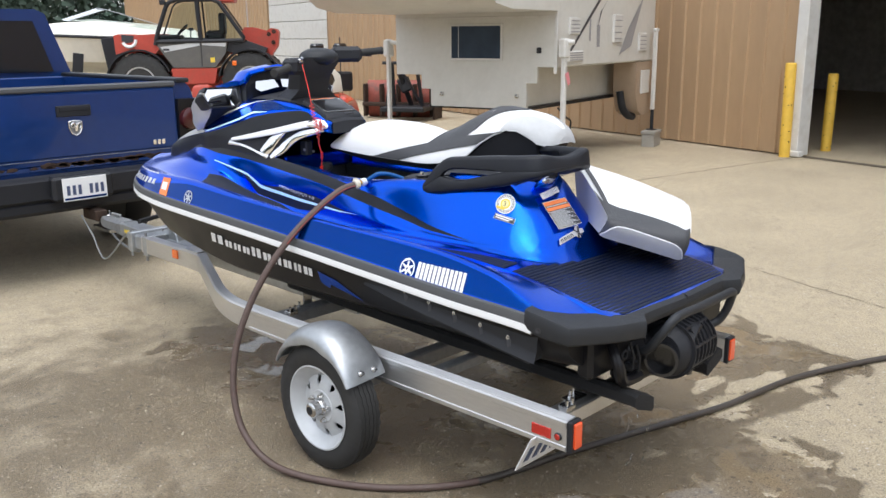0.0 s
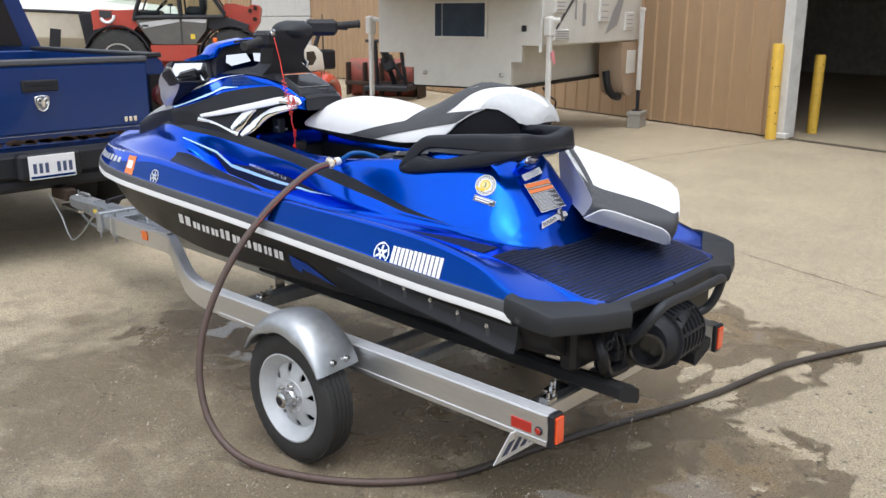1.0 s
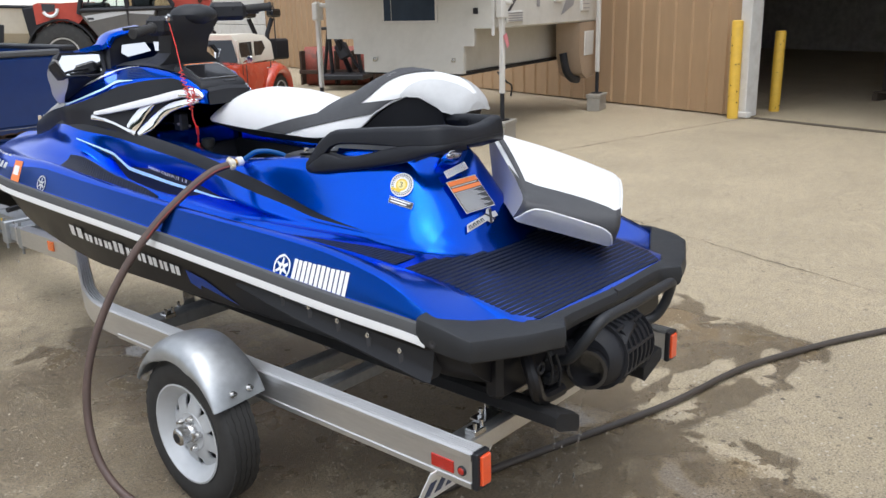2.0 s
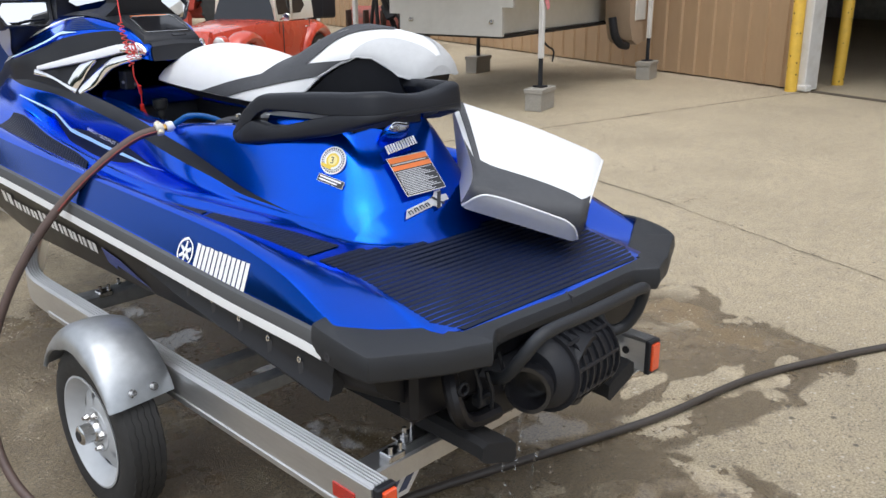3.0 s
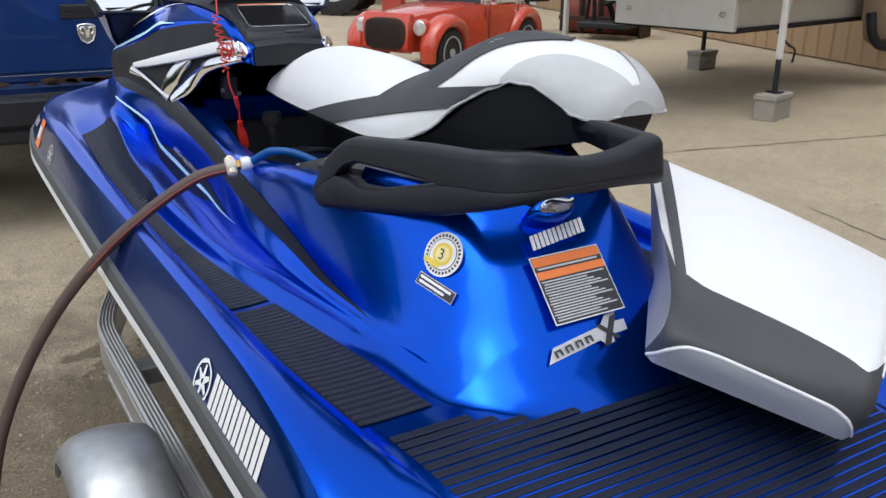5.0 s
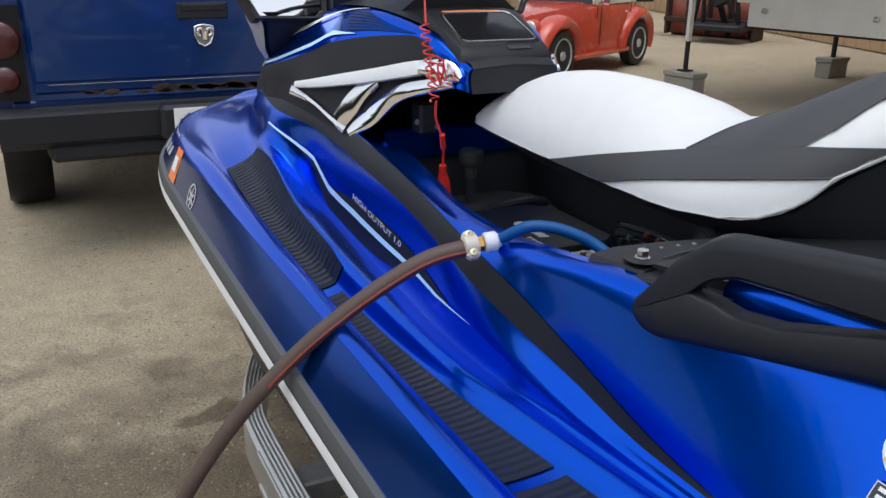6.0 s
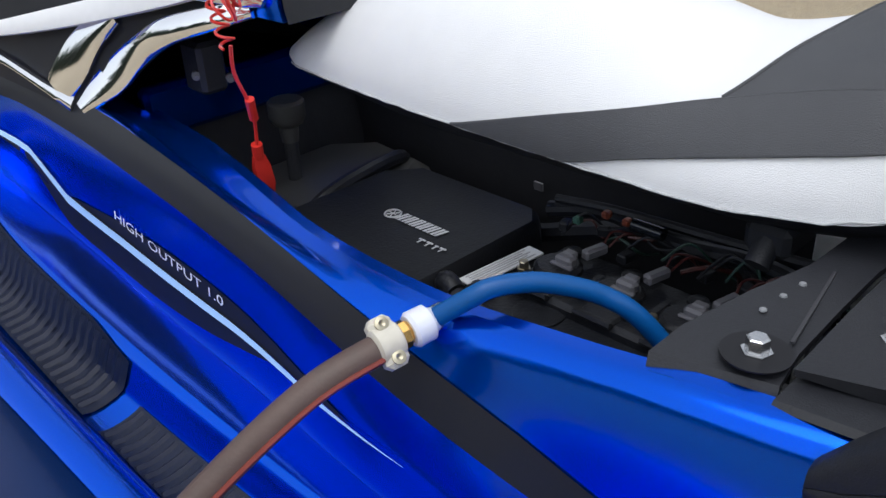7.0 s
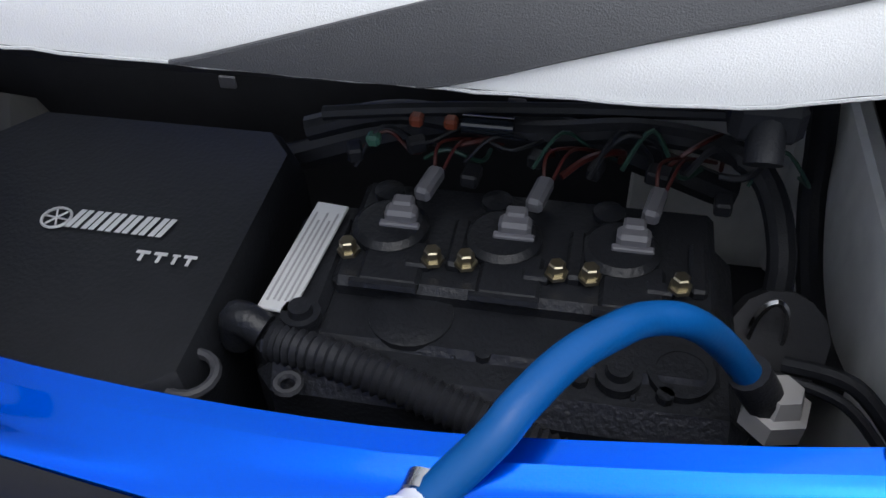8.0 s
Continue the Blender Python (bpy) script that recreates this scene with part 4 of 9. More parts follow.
def deck_text(text, name, y0, z0, y1, z1, size, material, side=-1, lo=6.2, hi=9.0):
    """Flat lettering laid along the deck from (y0, z0) to (y1, z1)."""
    vs, fs = letters(text, 1.0)
    xs = max(v[0] for v in vs)
    b = Build()
    pts = []
    ua, ub = deck_u(y0, z0, lo, hi, side), deck_u(y1, z1, lo, hi, side)
    for x, h in vs:
        t = x / xs
        y = y0 + (y1 - y0) * t
        p = on_deck(y, ua + (ub - ua) * t, 0.003, side)
        up = (deck_point(y, ua + (ub - ua) * t + 0.1, side) - deck_point(y, ua + (ub - ua) * t - 0.1, side)).normalized()
        pts.append(p + up * h * size)
    b.add(pts, fs)
    return part(name, b, material, craft, "", 35, False)


deck_text("HIGH OUTPUT 1.0", "lettering", 1.862, 0.970, 1.606, 0.941, 0.017, WHITE)


# flat shapes laid on the side panel, in place of maker's marks
def panel_shape(name, outline, y0, z0, material, lift=0.003, slope=0.0, surf="panel", side=-1):
    """Outline in metres (along towards the stern, up), laid on the side panel at (y0, z0)."""
    b = Build()
    pts = []
    for a, h in outline:
        y = y0 - a
        z = z0 + h + slope * a
        if surf == "panel":
            u = deck_u(y, z, 0.02, 1.2, side)
            q = on_deck(y, u, lift, side)
        else:
            w, zr = line_at(L_RAIL, y)
            r = hull_ring(y)
            f = (zr - 0.09 - z) / max(0.01, (zr - 0.09) - r[2][2])
            q = Vector(r[1]).lerp(Vector(r[2]), min(max(f, 0), 1)) + Vector((side * lift, 0, 0))
            q.z = z
        pts.append(q)
    b.add(pts, [tuple(range(len(pts)))])
    return part(name, b, material, craft, "", 35, False)


def ring_mark(name, y0, z0, r, material, surf="panel"):
    b = Build()
    for q in range(24):
        a0, a1 = 2 * math.pi * q / 24, 2 * math.pi * (q + 1) / 24
        quad = []
        for rr, a in ((r, a0), (r, a1), (r * 0.84, a1), (r * 0.84, a0)):
            y, z = y0 - rr * math.cos(a), z0 + rr * math.sin(a)
            quad.append(on_deck(y, deck_u(y, z, 0.02, 1.6), 0.003))
        b.add(quad, [(0, 1, 2, 3)])
    for q in range(6):
        a = math.pi * q / 3 + 0.5
        quad = []
        for rr, d in ((0.1, 0.16), (0.1, -0.16), (0.75, -0.09), (0.75, 0.09)):
            y, z = y0 - r * (rr * math.cos(a) - d * math.sin(a)), z0 + r * (rr * math.sin(a) + d * math.cos(a))
            quad.append(on_deck(y, deck_u(y, z, 0.02, 1.6), 0.003))
        b.add(quad, [(0, 1, 2, 3)])
    return part(name, b, material, craft, "", 35, False)


def block_mark(x, w, h):
    """Outlines of a plain mark of two upright bars, x along, w wide and h high."""
    return [[(x, h), (x + w * .45, h), (x + w * .45, -h), (x, -h)], [(x + w * .58, h), (x + w, h), (x + w, -h), (x + w * .58, -h)]]


for k in range(6):
    for o in block_mark(0.047 + k * 0.0385, 0.034, 0.034):
        panel_shape("white_mark", o, 0.742, 0.829, WHITE, slope=-0.012)
ring_mark("round_mark", 0.742, 0.831, 0.036, WHITE)
ring_mark("round_mark", 2.185, 0.918, 0.032, SILVER_DECAL)
panel_shape("orange_tag", [(0, -0.045), (0.07, -0.045), (0.07, 0.04), (0, 0.04)], 2.44, 0.945, ORANGE)
panel_shape("tag_print", [(0.012, -0.015), (0.058, -0.015), (0.058, 0.02), (0.012, 0.02)], 2.44, 0.945, WHITE, 0.0045)
for k in range(8):
    a = k * 0.045
    panel_shape("white_bar", [(a, -0.03), (a + 0.03, -0.03), (a + 0.03, 0.03), (a, 0.03)], 2.86, 0.975, SILVER_DECAL)
wa = 0.0
for kk, (wd, ht) in enumerate(((0.105, 0.046), (0.058, 0.033), (0.056, 0.033), (0.055, 0.033), (0.072, 0.046), (0.06, 0.038), (0.058, 0.038), (0.058, 0.038), (0.052, 0.038), (0.06, 0.038))):
    b0, t0 = -0.022, -0.022 + ht
    o = lambda a, h: (wa + a + (h - b0) * 0.3, h)
    cut = wd * (0.40 if kk % 2 else 0.34)
    panel_shape("white_mark", [o(0, b0), o(cut, b0), o(cut, t0), o(0, t0)], 2.05, 0.750, WHITE, 0.006, -0.048, "hull")
    panel_shape("white_mark", [o(wd * 0.52, b0), o(wd * 0.9, b0), o(wd * 0.9, t0), o(wd * 0.52, t0)], 2.05, 0.750, WHITE, 0.006, -0.048, "hull")
    wa += wd + 0.012
panel_shape("blue_flash", [(0, -0.025), (0.05, -0.04), (0.06, -0.02), (0.24, -0.05), (0.1, 0.01), (0.0, 0.025)], 1.27, 0.70, BLUE, 0.004, -0.04, "hull")

# labels on the pod


def flat_label(name, c, n, w, h, tilt, material, parent, lift=0.003, du=0.0, dv=0.0, outline=None):
    right = Vector((0, 0, 1)).cross(n).normalized()
    up = n.cross(right)
    r2 = right * math.cos(tilt) + up * math.sin(tilt)
    u2 = up * math.cos(tilt) - right * math.sin(tilt)
    shape = outline or [(-w / 2, -h / 2), (w / 2, -h / 2), (w / 2, h / 2), (-w / 2, h / 2)]
    pts = [c + n * lift + r2 * (a + du) + u2 * (d + dv) for a, d in shape]
    return part(name, Build().add(pts, [tuple(range(len(pts)))]), material, parent, "", 35, False)


TAILN = Vector((-0.013, -0.74, 0.67)).normalized()
tailc = Vector((0.005, 0.487, 0.980))
TT = radians(1.2)
warn = flat_label("warning_label", tailc, TAILN, 0.146, 0.122, TT, WHITE, craft, 0.006)
flat_label("label_field", tailc, TAILN, 0.142, 0.118, TT, INK, warn, 0.0066)
flat_label("orange_band", tailc, TAILN, 0.140, 0.016, TT, ORANGE, warn, 0.0072, 0, 0.050)
flat_label("orange_band", tailc, TAILN, 0.140, 0.014, TT, ORANGE, warn, 0.0072, 0, 0.026)
flat_label("print_line", tailc, TAILN, 0.126, 0.0035, TT, LABEL_GREY, warn, 0.0072, -0.002, 0.038)
for k in range(15):
    flat_label("print_line", tailc, TAILN, 0.132 - 0.014 * (k * 7 % 4), 0.0024, TT, LABEL_GREY, warn, 0.0072, -0.002 - 0.006 * (k * 7 % 4), 0.0145 - k * 0.0049)
yc = Vector((0.006, 0.553, 1.046))
for k in range(6):
    for sh_ in block_mark(-0.059 + k * 0.0203, 0.0175, 0.013):
        flat_label("white_mark", yc, TAILN, 0, 0, radians(9), WHITE, craft, 0.012, 0, 0, [(a + 0.25 * h, h) for a, h in sh_])


def deck_z(x, y):
    """Height of the pod above a point of the plan."""
    sd = -1 if x < XC else 1
    k = min(range(81), key=lambda i: abs(deck_point(y, 9.0 + 2.0 * i / 80, sd).x - x))
    return deck_point(y, 9.0 + 2.0 * k / 80, sd).z


nc = Vector((-0.012, 0.442, 0.912))
NN = Vector((-0.013, -0.86, 0.5)).normalized()
flat_label("silver_mark", nc, NN, 0, 0, radians(9), SILVER_DECAL, craft, 0.010, 0, 0, [(-0.092, -0.016), (0.02, -0.016), (0.028, -0.032), (0.045, -0.03), (0.052, -0.014), (0.085, -0.013), (0.09, 0.012), (0.062, 0.014), (0.082, 0.034), (0.056, 0.034), (0.034, 0.013), (-0.07, 0.012)])
for k in range(4):
    for q, (da, dw) in enumerate(((0.0, 0.004), (0.0105, 0.004))):
        flat_label("dark_mark", nc, NN, dw, 0.015, radians(9), INK, craft, 0.0112, -0.071 + k * 0.022 + da, -0.002)
    flat_label("dark_mark", nc, NN, 0.0135, 0.004, radians(9), INK, craft, 0.0113, -0.066 + k * 0.022, 0.0045)
flat_label("dark_mark", nc, NN, 0, 0, radians(9), INK, craft, 0.0114, 0.044, 0.0, [(-0.024, -0.029), (-0.009, -0.029), (0.034, 0.030), (0.019, 0.030)])
flat_label("dark_mark", nc, NN, 0, 0, radians(9), INK, craft, 0.0116, 0.044, 0.0, [(0.008, -0.022), (0.018, -0.022), (-0.008, 0.02), (-0.018, 0.02)])
for o in [c for c in craft.children if c.name.split(".")[0] in ("silver_mark", "dark_mark")]:
    off = BASE[craft.name]
    lift = 0.006 if o.name.startswith("silver") else 0.008
    for vert in o.data.vertices:
        p = vert.co + off
        vert.co = Vector((p.x, p.y - lift, deck_z(p.x, p.y) + lift * 0.6)) - off
su = deck_u(0.606, 1.030, 9.2, 10.8)
sc, sn = deck_point(0.606, su), deck_normal(0.606, su)
disc = lambda r: [(r * math.cos(k * math.pi / 16), r * math.sin(k * math.pi / 16)) for k in range(32)]
stk = flat_label("round_sticker", sc, sn, 0, 0, 0, WHITE, craft, 0.004, 0, 0, disc(0.0385))
for k in range(30):
    a = 2 * math.pi * k / 30
    flat_label("sticker_print", sc, sn, 0, 0, 0, INK, stk, 0.0048, 0, 0, [(r * math.cos(a + d), r * math.sin(a + d)) for r, d in ((0.030, -0.06), (0.0345, -0.06), (0.0345, 0.06), (0.030, 0.06))])
flat_label("sticker_ring", sc, sn, 0, 0, 0, INK, stk, 0.005, 0, 0, disc(0.0275))
flat_label("sticker_ring", sc, sn, 0, 0, 0, WHITE, stk, 0.0056, 0, 0, disc(0.0262))
flat_label("sticker_seal", sc, sn, 0, 0, 0, YELLOW_DECAL, stk, 0.0064, 0, 0, disc(0.0195))
flat_label("sticker_disc", sc, sn, 0, 0, 0, mat("pale_yellow_decal", (0.8, 0.7, 0.3), 0.35), stk, 0.0068, 0, 0, disc(0.014))
flat_label("sticker_ribbon", sc, sn, 0.034, 0.009, radians(-18), YELLOW_DECAL, stk, 0.007, -0.011, -0.021)
vs, fs = letters("3", 0.026)
right = Vector((0, 0, 1)).cross(sn).normalized()
up = sn.cross(right)
part("numeral", Build().add([sc + sn * 0.0078 + right * (x - 0.0075) + up * (h - 0.009) for x, h in vs], fs), INK, stk, "", 35, False)
cap = flat_label("capacity_label", sc, sn, 0.084, 0.021, radians(-14), WHITE, craft, 0.0045, 0.018, -0.054)
flat_label("label_field", sc, sn, 0.082, 0.019, radians(-14), INK, cap, 0.0050, 0.018, -0.054)
for k in range(2):
    flat_label("print_line", sc, sn, 0.07 - 0.012 * k, 0.0045, radians(-14), WHITE, cap, 0.0056, 0.016 - 0.005 * k, -0.0495 - k * 0.008)

# tow cleat
ct = Vector((0.009, 0.557, 1.098))
CN = Vector((0, -0.72, 0.69))
cu_ = Vector((0, 0.69, 0.72))
oval = lambda a, h: [ct + Vector((1, 0, 0)) * a * math.cos(q * math.pi / 12) + cu_ * h * math.sin(q * math.pi / 12) for q in range(24)]
cl = Build()
cl.loft([[p + CN * d for p in oval(0.036 * g, 0.0125 * g)] for g, d in ((1, -0.01), (1, 0.006), (0.94, 0.009))])
cl.add([p + CN * 0.0095 for p in oval(0.033, 0.0108)], [tuple(range(24))])
cb_ = Build()
cb_.loft([[p + CN * d for p in oval(0.042 * g, 0.019 * g)] for g, d in ((1.25, -0.055), (1.15, -0.02), (1.0, -0.002), (0.9, 0.001))])
part("cleat_base", cb_, BLUE, craft, "blue moulded boss behind the cleat", 50)
cleat = part("cleat_plate", cl, STEEL, craft, "polished steel cleat plate")
cl = Build()
cl.tube(curve([ct + Vector((-0.03, 0, 0)) + CN * 0.008, ct + Vector((-0.02, 0, 0)) + CN * 0.018 + cu_ * 0.004, ct + Vector((0.012, 0, 0)) + CN * 0.018 - cu_ * 0.004, ct + Vector((0.03, 0, 0)) + CN * 0.012 + cu_ * 0.002], 6), 0.0055, 8)
part("cleat_bar", cl, CHROME, cleat)

# ---- grab handle round the tail: upper grip and lower bar, joined behind a slot ----
# (half width, y, top, slot top, slot bottom, bottom)
GRIP = [(.288, .958, 1.078, 1.064, 1.064, 1.050), (.287, .935, 1.105, 1.075, 1.075, 1.043), (.286, .905, 1.140, 1.095, 1.095, 1.046), (.276, .875, 1.168, 1.115, 1.115, 1.050), (.266, .85, 1.185, 1.136, 1.112, 1.053), (.257, .82, 1.190, 1.147, 1.104, 1.057), (.246, .77, 1.195, 1.149, 1.108, 1.066), (.231, .71, 1.200, 1.150, 1.124, 1.076), (.218, .66, 1.204, 1.150, 1.138, 1.086), (.206, .61, 1.207, 1.15, 1.15, 1.096), (.195, .57, 1.209, 1.155, 1.155, 1.108), (.18, .52, 1.213, 1.158, 1.158, 1.124), (.155, .488, 1.214, 1.16, 1.16, 1.134), (.11, .474, 1.212, 1.162, 1.162, 1.142), (.06, .468, 1.203, 1.163, 1.163, 1.146), (0, .466, 1.198, 1.164, 1.164, 1.148)]
full = [(-a, *r) for a, *r in GRIP] + [(a, *r) for a, *r in GRIP[:-1]][::-1]
top_ = curve([(XC + a, y, zt) for a, y, zt, *_ in full], 5)
mids = [Vector(full[k][3:6]).lerp(Vector(full[k + 1][3:6]), q / 5) for k in range(len(full) - 1) for q in range(5)] + [Vector(full[-1][3:6])]
up_rows, low_rows = [], []
for i, p in enumerate(top_):
    t = top_[min(i + 1, len(top_) - 1)] - top_[max(i - 1, 0)]
    n = Vector((-t.y, t.x, 0)).normalized()
    n = n if n.dot(Vector((p.x - XC, p.y - 0.8, 0))) > 0 else -n
    zs, zl, zb = mids[i]
    gap = zs - zl
    if gap < 0.002:
        zs = zl = (zs + zl) / 2
    e = min(1.0, min(i, len(top_) - 1 - i) / 10)
    g = 0.4 + 0.6 * e
    rd_ = min(0.004, max(0.0, gap * 0.3))
    face = lambda z: 0.010 * e * (p.z - z) / max(0.01, p.z - zb)
    P = lambda off, z: Vector((p.x, p.y, z)) + n * off
    dp = 0.026 if gap > 0.004 else 0.044
    up_rows.append([P(face(zs) - rd_ - 0.001, zs), P(face(zs), zs + rd_ + 0.001), P(face(p.z - 0.012), p.z - 0.012), P(-0.003 * g, p.z - 0.004), P(-0.010 * g, p.z), P(-0.034 * g, p.z + 0.001), P(-0.042 * g, p.z - 0.006), P(-0.045 * g, p.z - 0.02), P(-dp * g, zs)])
    low_rows.append([P(face(zl) - rd_ - 0.001, zl), P(face(zl), zl - rd_ - 0.001), P(face(zb + 0.012), zb + 0.012), P(face(zb) - 0.004, zb + 0.003), P(face(zb) - 0.014 * g, zb), P(-0.055 * g, zb + 0.004), P(-(dp + 0.004) * g, zl - 0.012), P(-dp * g, zl)])
gh = Build()
gh.loft(up_rows)
handle = part("grab_handle", gh, BLACK_GRIP, craft, "black moulded grab handle round the tail", 42)
gl = Build()
gl.loft(low_rows)
part("lower_bar", gl, BLACK_GRIP, handle, "", 60)
for sd in (-1, 1):
    q = Build()
    q.loft([[(XC + sd * (a - 0.05), y, 1.06), (XC + sd * (a - 0.05), y, 1.11), (XC + sd * (a - 0.058), y, 1.124), (XC + sd * (a - 0.08), y, 1.118), (XC + sd * (a - 0.075), y, 1.06)] for a, y in ((.272, .875), (.252, .80), (.235, .72), (.21, .63))])
    part("handle_mount", q, BLUE, handle, "blue deck rib behind the handle")
q = Build()
q.loft([[(XC - w, y, 1.095), (XC - w, y, z), (XC - w * 0.6, y, z + 0.006), (XC + w * 0.6, y, z + 0.006), (XC + w, y, z), (XC + w, y, 1.095)] for y, w, z in ((.61, .125, 1.122), (.65, .145, 1.125), (.78, .18, 1.122), (.90, .21, 1.112), (1.0, .225, 1.10))])
part("seat_tray", q, BLACK, craft, "black tray under the seat tail")

# black bridge strip across the bay with bolts
bs = Build()
bs.loft([[(x, y, z - 0.006), (x, y, z), (x + dx, y + dy, z), (x + dx, y + dy, z - 0.006)] for x, y, z, dx, dy in ((-.244, 1.090, 1.080, .024, -.088), (-.238, 1.092, 1.089, .024, -.088), (-.20, 1.088, 1.095, .02, -.080), (-.13, 1.074, 1.097, .02, -.064), (-.06, 1.056, 1.098, .02, -.045), (.10, 1.05, 1.098, .0, -.05), (.27, 1.06, 1.09, .0, -.07))])
bridge = part("seat_bridge", bs, BLACK, craft, "black moulded crosspiece over the engine bay")
bs = Build()
bs.loft([[(-.235, y, z), (-.23, y, z + 0.004), (-.08, y, z + 0.006), (-.08, y, z)] for y, z in ((1.0, 1.085), (0.93, 1.092), (0.86, 1.098))])
bs.box((-.16, 0.93, 1.094), (0.1, 0.008, 0.01), 0.002, Matrix.Rotation(radians(12), 4, "Z"))
part("bridge_plate", bs, BLACK, bridge, "black plate behind the crosspiece")
for x, y in ((-0.199, 1.03), (-0.14, 0.962), (0.22, 1.03)):
    q = Build()
    q.lathe((x, y, 1.096), (0, 0, 1), [(0, 0.0255), (0.0012, 0.0255), (0.0012, 0.0)], 24)
    part("bolt_recess", q, HULL_BLACK, bridge)
    q = Build()
    q.lathe((x, y, 1.097), (0, 0, 1), [(0, 0.0115), (0.002, 0.0115), (0.002, 0.0085), (0.012, 0.0085), (0.013, 0.007)], 6)
    part("bolt", q, STEEL, bridge)

q = Build()
q.box((-0.118, 1.026, 1.0985), (0.115, 0.0028, 0.0012), 0, Matrix.Rotation(radians(10), 4, "Z"))
part("slot_line", q, INK, bridge)
for x, y in ((-0.148, 1.052), (-0.120, 1.050), (-0.094, 1.047)):
    q = Build()
    q.lathe((x, y, 1.0975), (0, 0, 1), [(0, 0.0032), (0.0015, 0.0026), (0.0015, 0)], 8)
    part("stud", q, GALV_DARK, bridge)
WIRE_RED = mat("dark_red_wire", (0.07, 0.012, 0.010), 0.4, 0, 0, 0.1, 60)
WIRE_GREEN = mat("dull_green_wire", (0.018, 0.055, 0.04), 0.5, 0, 0, 0.1, 60)

# ---- engine bay ----
tub = Build()
tub_rows = []
for y in [0.62 + 0.06 * k for k in range(24)]:
    w = wide(line_at(L_RIM, y)[0]) - 0.02
    w = max(w, 0.02)
    zr = line_at(L_RIM, y)[1]
    ww = min(0.26, w + 0.02)
    tub_rows.append([(XC - w, y, zr - 0.045), (XC - ww, y, 0.9), (XC - ww * 0.95, y, 0.70), (XC, y, 0.66), (XC + ww * 0.95, y, 0.70), (XC + ww, y, 0.9), (XC + w, y, zr - 0.045)])
tub.grid(tub_rows)
tub.f.append(tuple(range(7)))
tub.f.append(tuple(range(len(tub.v) - 7, len(tub.v)))[::-1])
# shade inside the bay is put into the liner's colour
part("engine_bay", tub, BAY_DARK, craft, "engine bay liner, darkened for the shade in the bay", 40, False)
wl2 = Build()
wl2.box((XC + 0.02, 1.0, 0.83), (0.48, 0.02, 0.26), 0.01)
wl2.box((0.268, 1.09, 0.83), (0.012, 0.18, 0.26), 0.005)
wl2.tube([(0.262, 1.01, 0.71), (0.262, 1.01, 0.955)], 0.02, 12)
part("bulkhead", wl2, BAY, craft, "grey bulkhead behind the engine")
for x, z in ((0.245, 1.60), (0.247, 1.30)):
    q = Build()
    q.box((x, z, 0.90), (0.004, 0.018, 0.014), 0.001)
    part("clip", q, CONN_GREY, craft)

fw = Build()
fw.box((XC, 1.985, 1.05), (0.40, 0.03, 0.075), 0.012)
part("bay_front", fw, BLUE, craft, "blue cross wall at the front of the bay")
eng = Build()
eng.box((-0.03, 1.28, 0.86), (0.17, 0.34, 0.15), 0.02)
eng.box((-0.085, 1.27, 0.90), (0.10, 0.33, 0.06), 0.02)
eng.box((-0.05, 1.415, 0.925), (0.14, 0.04, 0.035), 0.006)
engine = part("engine", eng, ENGINE, craft, "black three-cylinder engine with wiring")


def epart(name, b, m, label=""):
    return part(name, b, m, engine, label)


cov = Build()
cov.box((0.0, 1.262, 0.938), (0.115, 0.27, 0.022), 0.008)
epart("head_cover", cov, ENGINE)
for y in (1.365, 1.28, 1.195):
    cov = Build()
    cov.lathe((0.0, y, 0.942), (0, 0, 1), [(0, 0.03), (0.012, 0.029), (0.016, 0.024), (0.016, 0.0)], 20)
    epart("plug_well", cov, ENGINE)
    cov = Build()
    cov.box((-0.035, y - 0.01, 0.947), (0.045, 0.045, 0.012), 0.004)
    cov.box((-0.034, y - 0.028, 0.951), (0.012, 0.02, 0.008), 0.002)
    cov.tube([(-0.06, y - 0.032, 0.951), (-0.06, y + 0.016, 0.951)], 0.004, 6)
    epart("coil_base", cov, ENGINE)
for y in (1.388, 1.326, 1.302, 1.238, 1.215, 1.154):
    q = Build()
    q.lathe((-0.034, y, 0.955), (0, 0, 1), [(0, 0.0085), (0.003, 0.0085), (0.003, 0.0062), (0.011, 0.0062), (0.012, 0.005)], 6)
    epart("bolt", q, ZINC)
for y in (1.345, 1.26, 1.175):
    q = Build()
    q.box((0.004, y + 0.012, 0.962), (0.015, 0.024, 0.014), 0.003)
    q.box((0.012, y + 0.012, 0.966), (0.012, 0.016, 0.010), 0.002)
    q.box((-0.004, y + 0.012, 0.958), (0.006, 0.03, 0.006), 0.001)
    epart("coil_connector", q, CONN_GREY, "light grey electrical connector")
    q = Build()
    q.box((0.040, y - 0.002, 0.964), (0.034, 0.013, 0.013), 0.003, Matrix.Rotation(radians(-12), 4, "Z"))
    epart("plug", q, CONN_GREY, "grey cable plug")
    for d in (-0.004, 0.003):
        q = Build()
        q.tube(curve([(0.056, y - 0.006 + d, 0.966), (0.072, y - 0.010 + d * 2, 0.978), (0.09, y - 0.024 + d, 0.972), (0.11, y - 0.05, 0.955)], 5), 0.0015, 6)
        epart("wire", q, WIRE_RED, "thin dark red wire")
rwi = random.Random(31)
